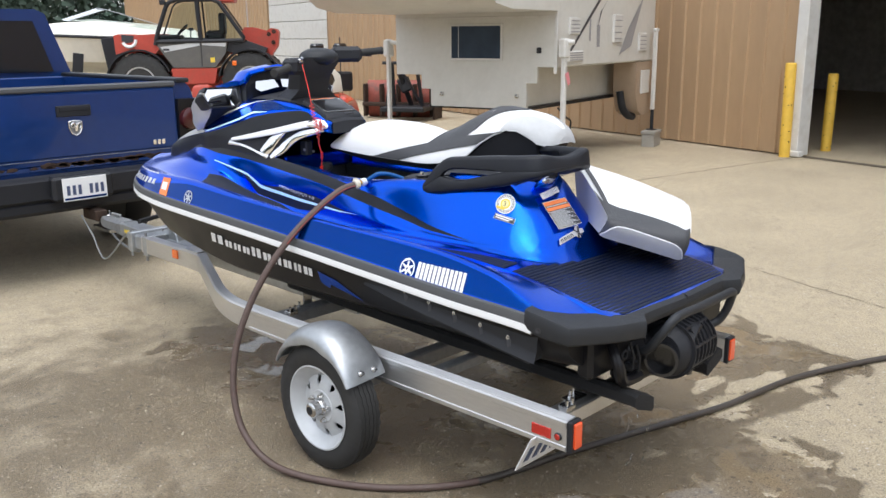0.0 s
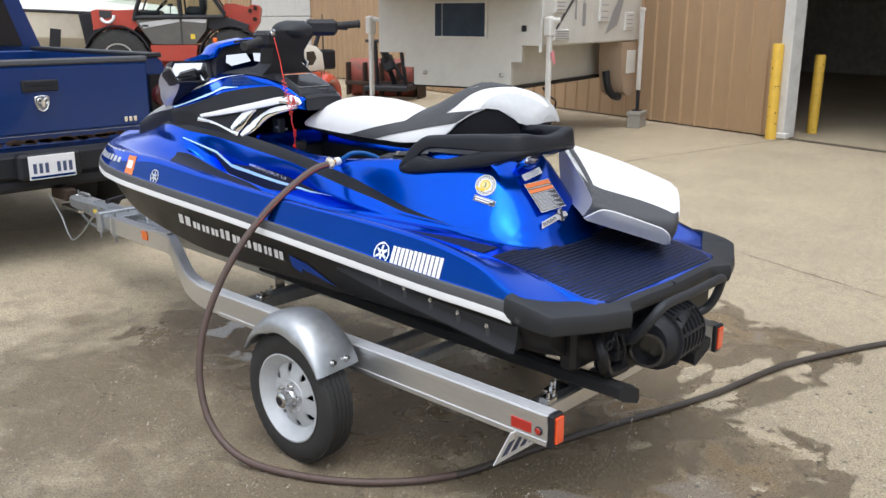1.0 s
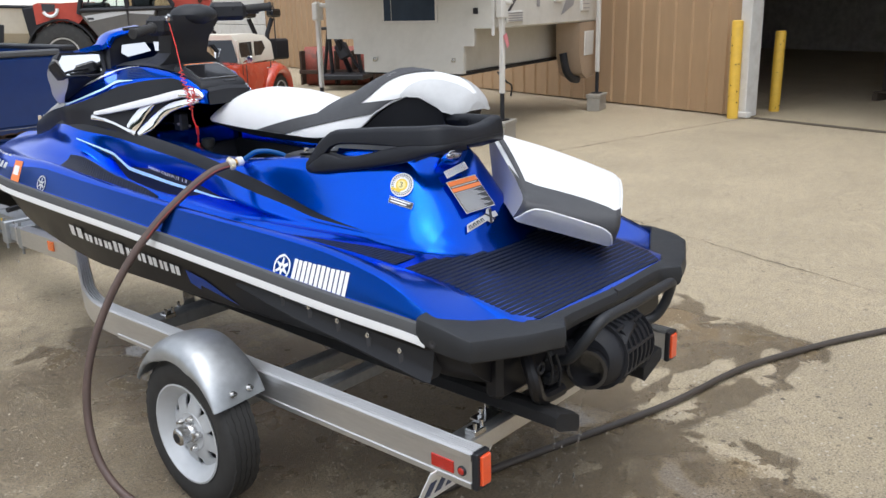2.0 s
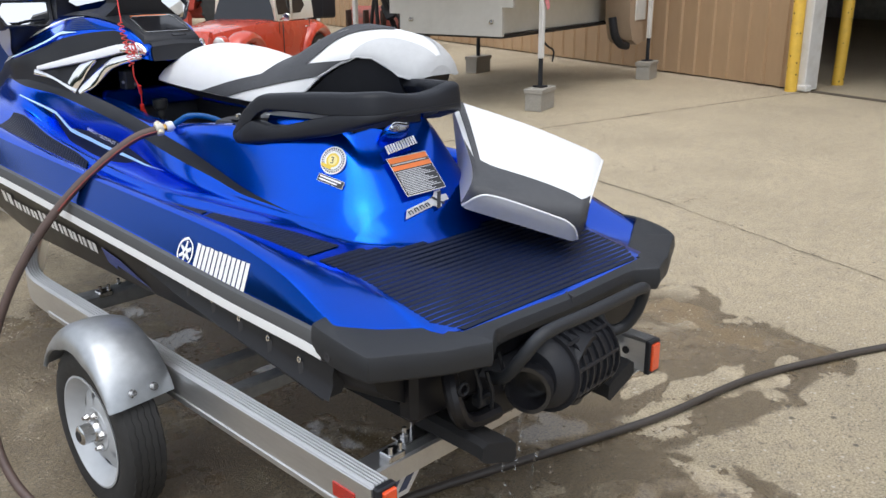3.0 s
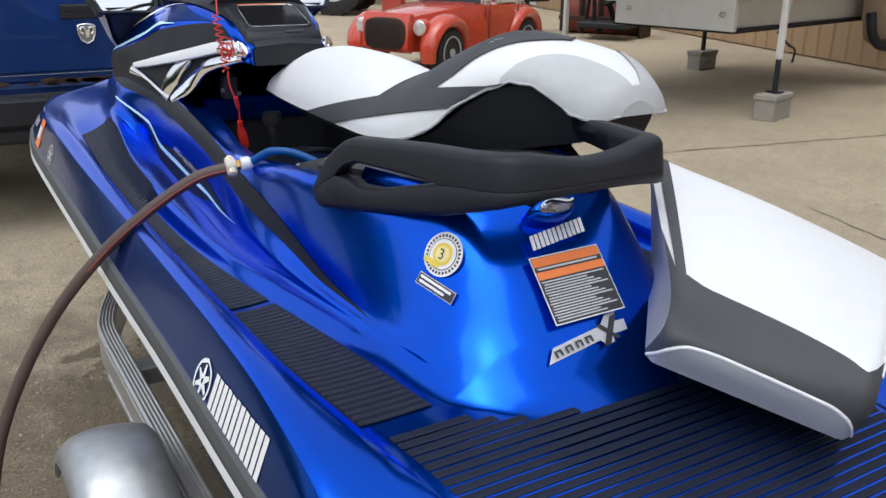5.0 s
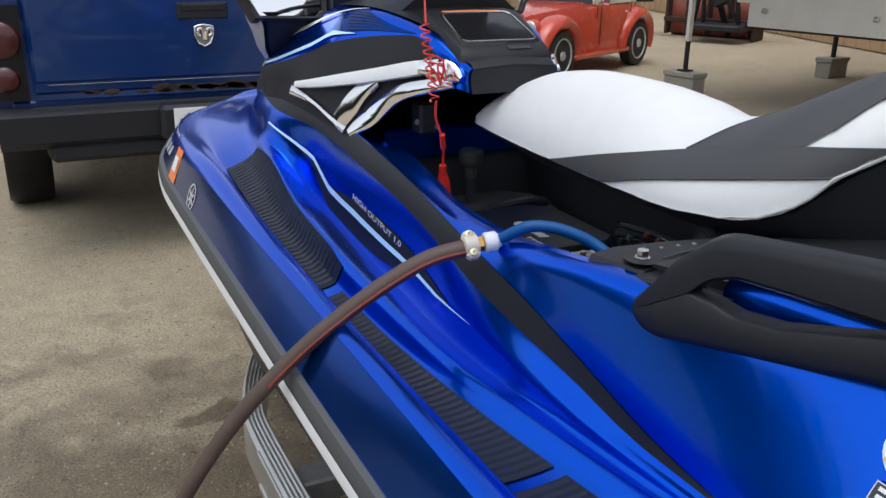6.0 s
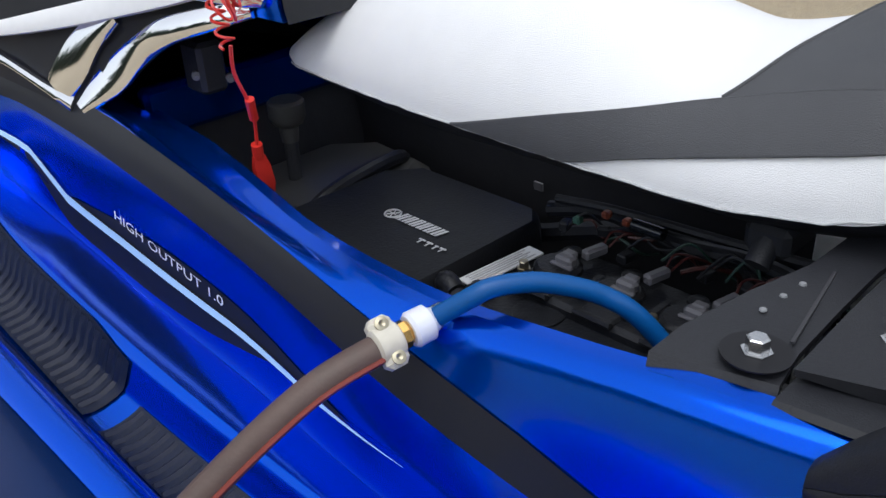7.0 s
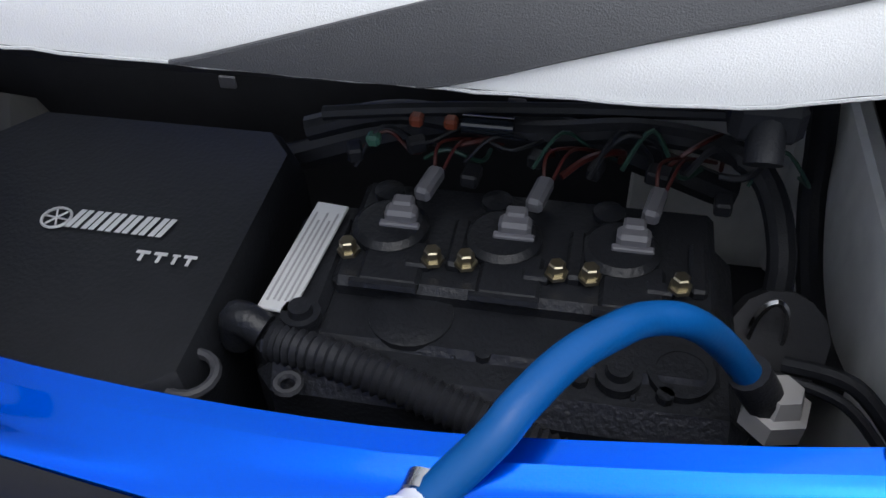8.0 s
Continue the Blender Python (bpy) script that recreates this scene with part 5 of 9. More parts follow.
for k in range(16):
    y0 = 1.42 - k * 0.021 + rwi.uniform(-.01, .01)
    q = Build()
    q.tube(curve([(0.06 + rwi.uniform(0, .03), y0, 0.955 + rwi.uniform(0, .02)), (0.085 + rwi.uniform(-.01, .02), y0 - 0.02, 0.975 + rwi.uniform(-.01, .015)), (0.1 + rwi.uniform(-.02, .02), y0 - 0.045, 0.96 + rwi.uniform(-.01, .02)), (0.12, y0 - 0.06 + rwi.uniform(-.02, .02), 0.94)], 5), rwi.choice((0.0016, 0.002, 0.003)), 6)
    epart("wire", q, (WIRE_RED, BLACK, BLACK, WIRE_GREEN)[k % 4])
for k in range(7):
    q = Build()
    q.box((0.065 + rwi.uniform(-.015, .03), 1.41 - k * 0.048, 0.955 + rwi.uniform(0, .015)), (rwi.uniform(.012, .022), rwi.uniform(.01, .02), .012), .002, Matrix.Rotation(rwi.uniform(-.6, .6), 4, "Z"))
    epart("wire_clip", q, BLACK)
for y in (1.345, 1.26, 1.175):
    q = Build()
    q.box((-0.012, y - 0.034, 0.952), (0.05, 0.012, 0.01), 0.003)
    epart("coil_bracket", q, ENGINE)
    q = Build()
    q.lathe((0.04, y + 0.03, 0.948), (0, 0, 1), [(0, 0.012), (0.006, 0.012), (0.008, 0.007), (0.008, 0)], 14)
    epart("plug_cap", q, ENGINE)
for y, x in ((1.30, -0.115), (1.235, -0.125), (1.18, -0.13)):
    q = Build()
    q.box((x + 0.03, y, 0.929), (0.03, 0.004, 0.006), 0.001)
    q.cyl((x + 0.02, y - 0.02, 0.926), (x + 0.02, y - 0.02, 0.936), 0.006, None, 8)
    epart("cover_rib", q, ENGINE)
harness = Build()
harness.tube(curve([(0.10, 1.46, 0.96), (0.115, 1.38, 0.975), (0.11, 1.28, 0.968), (0.12, 1.18, 0.972), (0.10, 1.10, 0.965), (0.04, 1.075, 0.93), (0.0, 1.08, 0.87)], 6), 0.011, 10)
harness.tube(curve([(0.09, 1.44, 0.985), (0.10, 1.36, 0.99), (0.13, 1.25, 0.98), (0.135, 1.12, 0.985)], 6), 0.006, 8)
harness.tube(curve([(0.13, 1.5, 0.9), (0.15, 1.3, 0.95), (0.14, 1.1, 0.9)], 6), 0.014, 8)
epart("wiring_harness", harness, BLACK)
FUSE_RED = mat("dull_orange_cap", (0.2, 0.045, 0.02), 0.5)
for c, mm in (((0.092, 1.335, 0.985), FUSE_RED), ((0.075, 1.395, 0.975), mat("green_cap", (0.05, 0.14, 0.1), 0.5)), ((0.088, 1.362, 0.988), FUSE_RED)):
    q = Build()
    q.box(c, (0.012, 0.011, 0.010), 0.003)
    epart("fuse_cap", q, mm)
q = Build()
q.cyl((0.092, 1.326, 0.985), (0.092, 1.285, 0.985), 0.0085, None, 12)
epart("sensor", q, GLASS_DARK)
plate_ = Build()
plate_.box((-0.034, 1.422, 0.9465), (0.115, 0.026, 0.003), 0.001, Matrix.Rotation(radians(-5), 4, "Z"))
pl = epart("data_plate", plate_, LABEL_GREY, "silver engine data label")
for k in range(5):
    q = Build()
    q.box((-0.036 - 0.004 * (k % 2), 1.4136 + k * 0.0042, 0.9485), (0.095 - 0.01 * (k % 2), 0.0014, 0.0006), 0, Matrix.Rotation(radians(-5), 4, "Z"))
    part("print_line", q, GRAPHIC_GREY, pl)
# ribbed breather hose and pipes
br = Build()
pts = curve([(-0.108, 1.425, 0.935), (-0.122, 1.36, 0.936), (-0.137, 1.29, 0.925), (-0.15, 1.22, 0.905), (-0.16, 1.16, 0.88)], 22)
br.tube(pts, [0.0145 if k % 2 else 0.0115 for k in range(len(pts))], 12)
epart("ribbed_hose", br, BLACK, "corrugated black breather hose")
q = Build()
q.tube(curve([(-0.098, 1.455, 0.92), (-0.10, 1.45, 0.945), (-0.105, 1.43, 0.94)], 5), 0.013, 12)
epart("elbow", q, ENGINE)
q = Build()
q.lathe((-0.09, 1.408, 0.94), (0, 0, 1), [(0, 0.014), (0.008, 0.014), (0.008, 0.009), (0.014, 0.008), (0.014, 0)], 20)
epart("oil_cap", q, ENGINE)
q = Build()
q.lathe((-0.10, 1.19, 0.93), (0, 0, 1), [(0, 0.015), (0.008, 0.015), (0.008, 0.009), (0.014, 0.008), (0.014, 0)], 20)
epart("oil_cap", q, ENGINE)
q = Build()
q.lathe((-0.07, 1.335, 0.932), (0, 0, 1), [(0, 0.03), (0.005, 0.03), (0.007, 0.02), (0.007, 0)], 24)
epart("oil_cap", q, ENGINE)
q = Build()
q.lathe((-0.09, 1.15, 0.93), (0, 0, 1), [(0, 0.022), (0.006, 0.022), (0.006, 0.017), (0.002, 0.016)], 24)
epart("oil_cap", q, ENGINE)
q = Build()
q.tube([(-0.145 + 0.018 * math.cos(a), 1.47 + 0.018 * math.sin(a), 0.935) for a in [k * math.pi / 8 for k in range(16)]], 0.004, 8, close=True)
epart("lifting_eye", q, BAY_DARK)
q = Build()
q.tube([(-0.137 + 0.008 * math.cos(a), 1.405 + 0.008 * math.sin(a), 0.928) for a in [k * math.pi / 6 for k in range(12)]], 0.003, 6, close=True)
epart("lifting_eye", q, BAY_DARK)
# airbox at the front of the bay
ab = Build()
ab.loft([[(x * g - 0.03, 1.60 + yy * g, z) for x, yy in ((-0.13, -0.135), (0.12, -0.135), (0.15, -0.11), (0.15, 0.12), (0.1, 0.16), (-0.12, 0.16), (-0.16, 0.1), (-0.16, -0.10))] for g, z in ((1.0, 0.72), (1.0, 0.915), (0.975, 0.936), (0.93, 0.945), (0.3, 0.9455))])
airbox = part("airbox", ab, AIRBOX, craft, "black plastic airbox cover")
for k in range(6):
    mk = Build()
    for y0, y1 in ((0.0, 0.0048), (0.0062, 0.0108)):
        yk = 1.616 - k * 0.0139
        mk.add([(-0.034, yk - y0 + 0.001, 0.9472), (-0.034, yk - y1 + 0.001, 0.9472), (-0.013, yk - y1 - 0.004, 0.9472), (-0.013, yk - y0 - 0.004, 0.9472)], [(0, 1, 2, 3)])
    part("silver_mark", mk, LABEL_GREY, airbox, "", 35, False)
mk = Build()
mk.tube([(-0.025 + 0.0115 * math.cos(a), 1.628 + 0.0115 * math.sin(a), 0.947) for a in [k * math.pi / 10 for k in range(20)]], 0.0012, 5, close=True)
for k in range(3):
    a = k * math.pi / 3 + 0.4
    mk.tube([(-0.025 + 0.0095 * math.cos(a), 1.628 + 0.0095 * math.sin(a), 0.947), (-0.025 - 0.0095 * math.cos(a), 1.628 - 0.0095 * math.sin(a), 0.947)], 0.0008, 5)
part("round_mark", mk, LABEL_GREY, airbox, "", 35, False)
for y0, w, h in ((1.548, 0.011, 0.003), (1.5335, 0.010, 0.003), (1.519, 0.006, 0.002), (1.510, 0.010, 0.003)):
    mk = Build()
    mk.box((-0.051, y0 - w / 2, 0.9472), (h, w, 0.0006), 0)
    mk.box((-0.056, y0 - w / 2, 0.9472), (0.008, 0.0025, 0.0006), 0)
    part("silver_mark", mk, LABEL_GREY, airbox, "", 35, False)
# water bottle, rear pipes
fk = Build()
fk.loft([[(0.04 + a * g, 1.86 + b * g, z) for a, b in ((-.13, -.10), (-.05, -.13), (.08, -.13), (.16, -.08), (.17, .05), (.10, .12), (-.08, .12), (-.14, .04))] for g, z in ((0.9, .72), (1.0, .80), (1.0, .865), (.93, .90), (.80, .918), (.3, .925))])
part("fuel_tank", fk, TANK, craft, "grey plastic fuel tank, coloured darker for the shaded bay")
q = Build()
q.tube(curve([(-.12, 1.77, .86), (-.05, 1.76, .93), (.05, 1.77, .945), (.14, 1.80, .93), (.2, 1.86, .88)], 6), .012, 10)
part("fuel_hose", q, BLACK, craft, "black hose over the tank")
tk = Build()
tk.lathe((-0.01, 1.875, 0.985), (0, 0, 1), [(0, 0), (0.0, 0.013), (0.024, 0.015), (0.028, 0.022), (0.040, 0.028), (0.062, 0.028), (0.066, 0.024), (0.066, 0)], 20)
q = Build()
q.tube([(-0.01, 1.875, 0.90), (-0.01, 1.875, 0.99)], 0.011, 10)
part("reservoir_neck", q, BAY_DARK, craft)
part("reservoir", tk, TANK, craft, "white reservoir bottle, coloured near black for the shaded bay")
px = Build()
px.tube(curve([(-0.02, 1.075, 0.90), (0.0, 1.075, 0.88), (0.04, 1.06, 0.84), (0.06, 1.05, 0.76)], 6), 0.036, 14)
part("exhaust_pipe", px, BAY_DARK, craft, "dark rubber exhaust pipe")
cp = Build()
cp.tube([(-0.02, 1.085 + 0.012 * math.cos(a), 0.90 + 0.038 * math.sin(a)) for a in [k * math.pi / 12 for k in range(24)]], 0.003, 6, close=True)
part("pipe_clamp", cp, STEEL, craft)
q = Build()
q.tube(curve([(0.215, 1.03, 0.955), (0.21, 1.022, 0.90), (0.19, 1.02, 0.86), (0.131, 1.018, 0.822), (0.06, 1.018, 0.815), (-0.003, 1.02, 0.836)], 6), 0.013, 10)
part("battery_strap", q, BLACK, craft, "black rubber strap")
q = Build()
q.tube(curve([(-0.06, 1.08, 0.92), (-0.08, 1.04, 0.93), (-0.11, 1.01, 0.91)], 6), 0.006, 8)
q.tube(curve([(-0.08, 1.09, 0.93), (-0.1, 1.05, 0.935), (-0.13, 1.02, 0.915)], 6), 0.004, 8)
part("bay_cable", q, BLACK, craft, "thin black cable")

# ---- hood, console and steering ----
XH = -0.018
# lines along the hood, from its lower edge up to the middle: (y, half width, height)
H0 = [(1.69, 0.1, 1.213), (1.712, 0.108, 1.219), (1.774, 0.163, 1.207), (1.885, 0.192, 1.158), (1.953, 0.251, 1.086), (2.1, .278, 1.10), (2.22, .300, 1.115), (2.4, .318, 1.082), (2.5, .297, 1.075), (2.7, .258, 1.045), (2.9, .215, 1.012), (3.0, .19, 1.0), (3.1, .11, .995), (3.16, .03, .99)]
H1 = [(1.69, 0.104, 1.233), (1.726, 0.11, 1.238), (1.8, 0.146, 1.238), (1.93, 0.208, 1.21), (2.12, 0.27, 1.168), (2.23, 0.292, 1.162), (2.4, .322, 1.150), (2.5, .300, 1.133), (2.7, .258, 1.105), (2.9, .21, 1.075), (3.0, .178, 1.058), (3.1, .10, 1.03), (3.16, .025, 1.005)]
H2 = [(1.69, 0.104, 1.252), (1.72, 0.108, 1.264), (1.83, 0.139, 1.311), (1.95, 0.178, 1.302), (2.1, 0.238, 1.275), (2.2, 0.262, 1.242), (2.387, 0.314, 1.19), (2.6, .268, 1.165), (2.7, .24, 1.148), (2.9, .17, 1.112), (3.0, .14, 1.085), (3.1, .08, 1.045), (3.16, .02, 1.01)]
H3 = [(1.69, 0.094, 1.262), (1.72, 0.096, 1.272), (1.83, 0.12, 1.322), (2.037, 0.168, 1.352), (2.26, 0.188, 1.342), (2.45, 0.195, 1.285), (2.605, .18, 1.222), (2.75, .15, 1.18), (2.9, .12, 1.135), (3.0, .09, 1.10), (3.1, .05, 1.055), (3.16, .012, 1.015)]
H4 = [(1.69, 0, 1.268), (1.72, 0, 1.28), (1.83, 0, 1.33), (2.04, 0, 1.368), (2.26, 0, 1.375), (2.45, 0, 1.31), (2.605, 0, 1.24), (2.75, 0, 1.195), (2.9, 0, 1.145), (3.0, 0, 1.108), (3.1, 0, 1.06), (3.16, 0, 1.017)]
HL = [H0, H1, H2, H3, H4]


def hood_point(y, v, sd=-1, lift=0.0):
    i = min(int(v), 3)
    t = v - i
    ps = [line_at(HL[min(max(k, 0), 4)], y) for k in (i - 1, i, i + 1, i + 2)]
    r = []
    for c in range(2):
        p0, p1, p2, p3 = [p[c] for p in ps]
        m1, m2 = (p2 - p0) * 0.35, (p3 - p1) * 0.35
        r.append((2 * t ** 3 - 3 * t * t + 1) * p1 + (t ** 3 - 2 * t * t + t) * m1 + (3 * t * t - 2 * t ** 3) * p2 + (t ** 3 - t * t) * m2)
    return Vector((XH + sd * (max(r[0], 0) + lift * (1 if v < 3 else 0.2)), y - lift * (0.4 if v < 2 else 0), r[1] + lift * (0.5 if v < 2 else 1)))


hoodys = [1.69 + 0.0305 * k for k in range(38)] + [2.85 + 0.031 * k for k in range(11)]
hd = Build()
for sd in (-1, 1):
    hd.grid([[hood_point(y, k / 4, sd) for k in range(17)] for y in hoodys])
hd.add([hood_point(1.69, k / 4, -1) for k in range(17)] + [hood_point(1.69, k / 4, 1) for k in range(16)][::-1], [tuple(range(33))])
hood = part("hood", hd, BLUE, craft, "blue front hood with black panels", 45, False)


def hood_patch(name, y0, y1, v0, v1, material, lift=0.002, ny=18, nv=5, sd=-1, label=""):
    f0 = v0 if callable(v0) else (lambda y: v0)
    f1 = v1 if callable(v1) else (lambda y: v1)
    b = Build()
    rows = []
    for i in range(ny + 1):
        y = y0 + (y1 - y0) * i / ny
        rows.append([hood_point(y, f0(y) + (f1(y) - f0(y)) * k / nv, sd, lift) for k in range(nv + 1)])
    b.grid(rows)
    return part(name, b, material, hood, label, 45, False)


def steps(*knots):
    """A line of straight pieces through (y, value)."""
    def at(y):
        if y <= knots[0][0]:
            return knots[0][1]
        for (a, p), (b, q) in zip(knots, knots[1:]):
            if y <= b:
                return p + (q - p) * (y - a) / (b - a)
        return knots[-1][1]
    return at


def strip_on_hood(b, path, widths, sd, lift=0.004, thick=0.006, bulge=0.003):
    """A flat polished strip along points (half width, y, z) at the side of the hood."""
    pts = curve([(XH + sd * (a + lift), y - lift * 0.4, z + lift * 0.3) for a, y, z in path], 6)
    ws = [v[0] for v in curve([(k, 0, 0) for k in widths], 6)]
    n = Vector((sd, -0.5, 0.35)).normalized()
    rings = []
    for i, p in enumerate(pts):
        t = (pts[min(i + 1, len(pts) - 1)] - pts[max(i - 1, 0)]).normalized()
        s_ = n.cross(t).normalized() * ws[i]
        rings.append([p - s_ - n * thick, p - s_, p - s_ * 0.85 + n * bulge * 0.66, p + n * bulge, p + s_ * 0.85 + n * bulge * 0.66, p + s_, p + s_ - n * thick])
    b.loft(rings)


for sd in (-1, 1):
    hood_patch("black_side_panel", 1.735, 3.15, 0.0, steps((1.735, 1.2), (1.83, 1.98), (2.387, 1.98), (2.6, 1.75), (3.15, 1.6)), GUNMETAL, 0.002, sd=sd, ny=36, label="charcoal side panel of the hood")
    hood_patch("dark_hatch_field", 1.85, 2.13, steps((1.85, 2.06), (2.13, 2.3)), steps((1.85, 2.12), (2.04, 2.92), (2.13, 2.72)), BLUE_SIDE, 0.002, sd=sd, ny=24)
    for k in range(7):
        hood_patch("hatch_line", 1.93 + 0.012 * k, 2.06 + 0.006 * k, steps((1.9, 2.16 + 0.085 * k), (2.1, 2.30 + 0.085 * k)), steps((1.9, 2.18 + 0.085 * k), (2.1, 2.32 + 0.085 * k)), BAY_DARK, 0.003, sd=sd, nv=1, ny=8)
    hood_patch("thin_line", 2.03, 2.62, steps((2.03, 2.93), (2.28, 2.52), (2.62, 2.43)), steps((2.03, 2.95), (2.28, 2.60), (2.62, 2.50)), WHITE, 0.0035, sd=sd, nv=1, ny=28)
    hood_patch("thin_line", 2.03, 2.42, steps((2.03, 2.10), (2.109, 2.18), (2.2, 2.12), (2.42, 2.02)), steps((2.03, 2.12), (2.109, 2.30), (2.2, 2.22), (2.42, 2.09)), CYAN_DECAL, 0.0035, sd=sd, nv=1, ny=28)
    hood_patch("grey_wedge", 2.43, 3.12, steps((2.43, 1.98), (2.6, 1.78), (3.12, 1.64)), steps((2.43, 2.1), (2.62, 2.42), (3.12, 2.3)), GRAPHIC_GREY, 0.0025, sd=sd, nv=3, ny=24)
    # polished trim: white flash above, a broad arm and a strut below, a shield at the rear
    arm, strut, front_, shield, flash = Build(), Build(), Build(), Build(), Build()
    strip_on_hood(arm, [(.254, 1.957, 1.092), (.222, 1.925, 1.128), (.198, 1.885, 1.164), (.183, 1.82, 1.200), (.150, 1.755, 1.220), (.118, 1.722, 1.228)], [.010, .022, .020, .017, .014, .010], sd)
    strip_on_hood(strut, [(.262, 2.005, 1.108), (.248, 1.975, 1.143), (.228, 1.945, 1.182), (.205, 1.905, 1.212)], [.024, .026, .021, .010], sd)
    strip_on_hood(front_, [(.302, 2.225, 1.150), (.286, 2.12, 1.138), (.270, 2.03, 1.112), (.258, 1.975, 1.094)], [.012, .006, .006, .010], sd)
    strip_on_hood(shield, [(.160, 1.79, 1.252), (.132, 1.748, 1.253), (.116, 1.722, 1.246), (.106, 1.708, 1.236)], [.012, .020, .017, .008], sd, 0.006)
    strip_on_hood(flash, [(.296, 2.215, 1.164), (.281, 2.12, 1.180), (.250, 2.0, 1.204), (.213, 1.90, 1.226), (.172, 1.81, 1.248), (.143, 1.768, 1.258)], [.007, .010, .013, .014, .015, .012], sd, 0.004, 0.012, 0.0012)
    part("white_flash", flash, WHITE, hood, "broad white flash on the hood", 50)
    tr_ = part("chrome_trim", arm, CHROME, hood, "polished chrome trim wing", 50)
    part("chrome_strut", strut, CHROME, tr_, "", 50)
    part("chrome_front", front_, CHROME, tr_, "", 50)
    part("chrome_shield", shield, CHROME, tr_, "", 50)
    for a, y, z in ((.203, 1.915, 1.148), (.125, 1.73, 1.246)):
        q = Build()
        q.lathe((XH + sd * (a + 0.006), y, z), (sd, -0.5, 0.35), [(0, 0.009), (0.005, 0.009), (0.006, 0.006), (0.004, 0.005), (0.004, 0)], 12)
        part("screw", q, STEEL, tr_)

con = Build()
crow = [[hood_point(y, v, -1, 0.004) for v in (3.0, 3.25, 3.5, 3.75)] + [hood_point(y, v, 1, 0.004) for v in (4.0, 3.75, 3.5, 3.25, 3.0)] for y in (1.695, 1.72, 1.76, 1.80, 1.85, 1.9, 1.96, 2.02, 2.08, 2.14, 2.2)]
con.grid([[(p.x, p.y - 0.008, p.z - 0.045 + 0.004) for p in crow[0]]] + [[(p.x, p.y - 0.008, p.z - 0.008) for p in crow[0]]] + crow)
cf = Build()
cf.add([hood_point(1.69, k / 4, -1) * 0.96 + Vector((XH, 1.69, 1.24)) * 0.04 + Vector((0, -0.006, -0.003)) for k in range(17)] + [hood_point(1.69, k / 4, 1) * 0.96 + Vector((XH, 1.69, 1.24)) * 0.04 + Vector((0, -0.006, -0.003)) for k in range(16)][::-1], [tuple(range(33))])
part("console_front", cf, BLACK, hood, "black rear face of the console", 45, False)
console = part("console", con, BLACK, hood, "black console behind the bars", 45, False)
z_at = lambda y: 1.301 + (y - 1.738) * 0.40


def lid_ring(y0, y1, w0, w1, drop, cut=0.02):
    base = [(-w0 + cut, y0), (w0 - cut, y0), (w0, y0 + cut * 0.6), (w1, y1 - cut), (w1 - cut, y1), (-w1 + cut, y1), (-w1, y1 - cut), (-w0, y0 + cut * 0.6)]
    return [(XH + a, b, z_at(b) - drop) for a, b in base]


lid = Build()
lid.loft([lid_ring(1.706, 1.905, .108, .118, .050), lid_ring(1.708, 1.90, .107, .116, .014), lid_ring(1.716, 1.892, .100, .108, .003), lid_ring(1.730, 1.880, .090, .098, 0.0)])
lidp = part("glovebox_lid", lid, BLACK, console, "black raised glovebox with glossy lid")
q = Build()
q.loft([lid_ring(1.738, 1.868, .092, .088, 0.001, 0.012), lid_ring(1.739, 1.867, .091, .087, -0.003, 0.012)])
part("lid_panel", q, BLACK_SMOOTH, lidp, "glossy black lid with thin silver outline")
ol = Build()
ol.tube(lid_ring(1.744, 1.862, .087, .083, -0.004, 0.012), 0.0013, 5, close=True)
part("silver_outline", ol, STEEL, lidp)
ol = Build()
ol.tube([(XH + a, b, z_at(b) + 0.0045) for a, b in ((-0.078, 1.864), (0.0, 1.866), (0.06, 1.864))], 0.002, 5)
part("orange_outline", ol, ORANGE, lidp)
slot = Build()
slot.box((XH + 0.03, 1.7225, 1.2945), (0.055, 0.012, 0.003), 0.001, Matrix.Rotation(radians(28), 4, "X"))
part("latch", slot, BLACK_SMOOTH, lidp)

# raised visor: black frame with blue shoulders, a smoked window on each side of the column
vis = Build()


def arch(y, g=1.0, dz=0.0, x1=0.192):
    return [(XH + sx * a * g, y, z + dz) for sx, row in ((-1, ((x1, 1.30), (x1, 1.36), (x1 - .006, 1.432), (.150, 1.478), (.03, 1.496))), (1, ((.03, 1.496), (.150, 1.478), (x1 - .006, 1.432), (x1, 1.36), (x1, 1.30)))) for a, z in row]


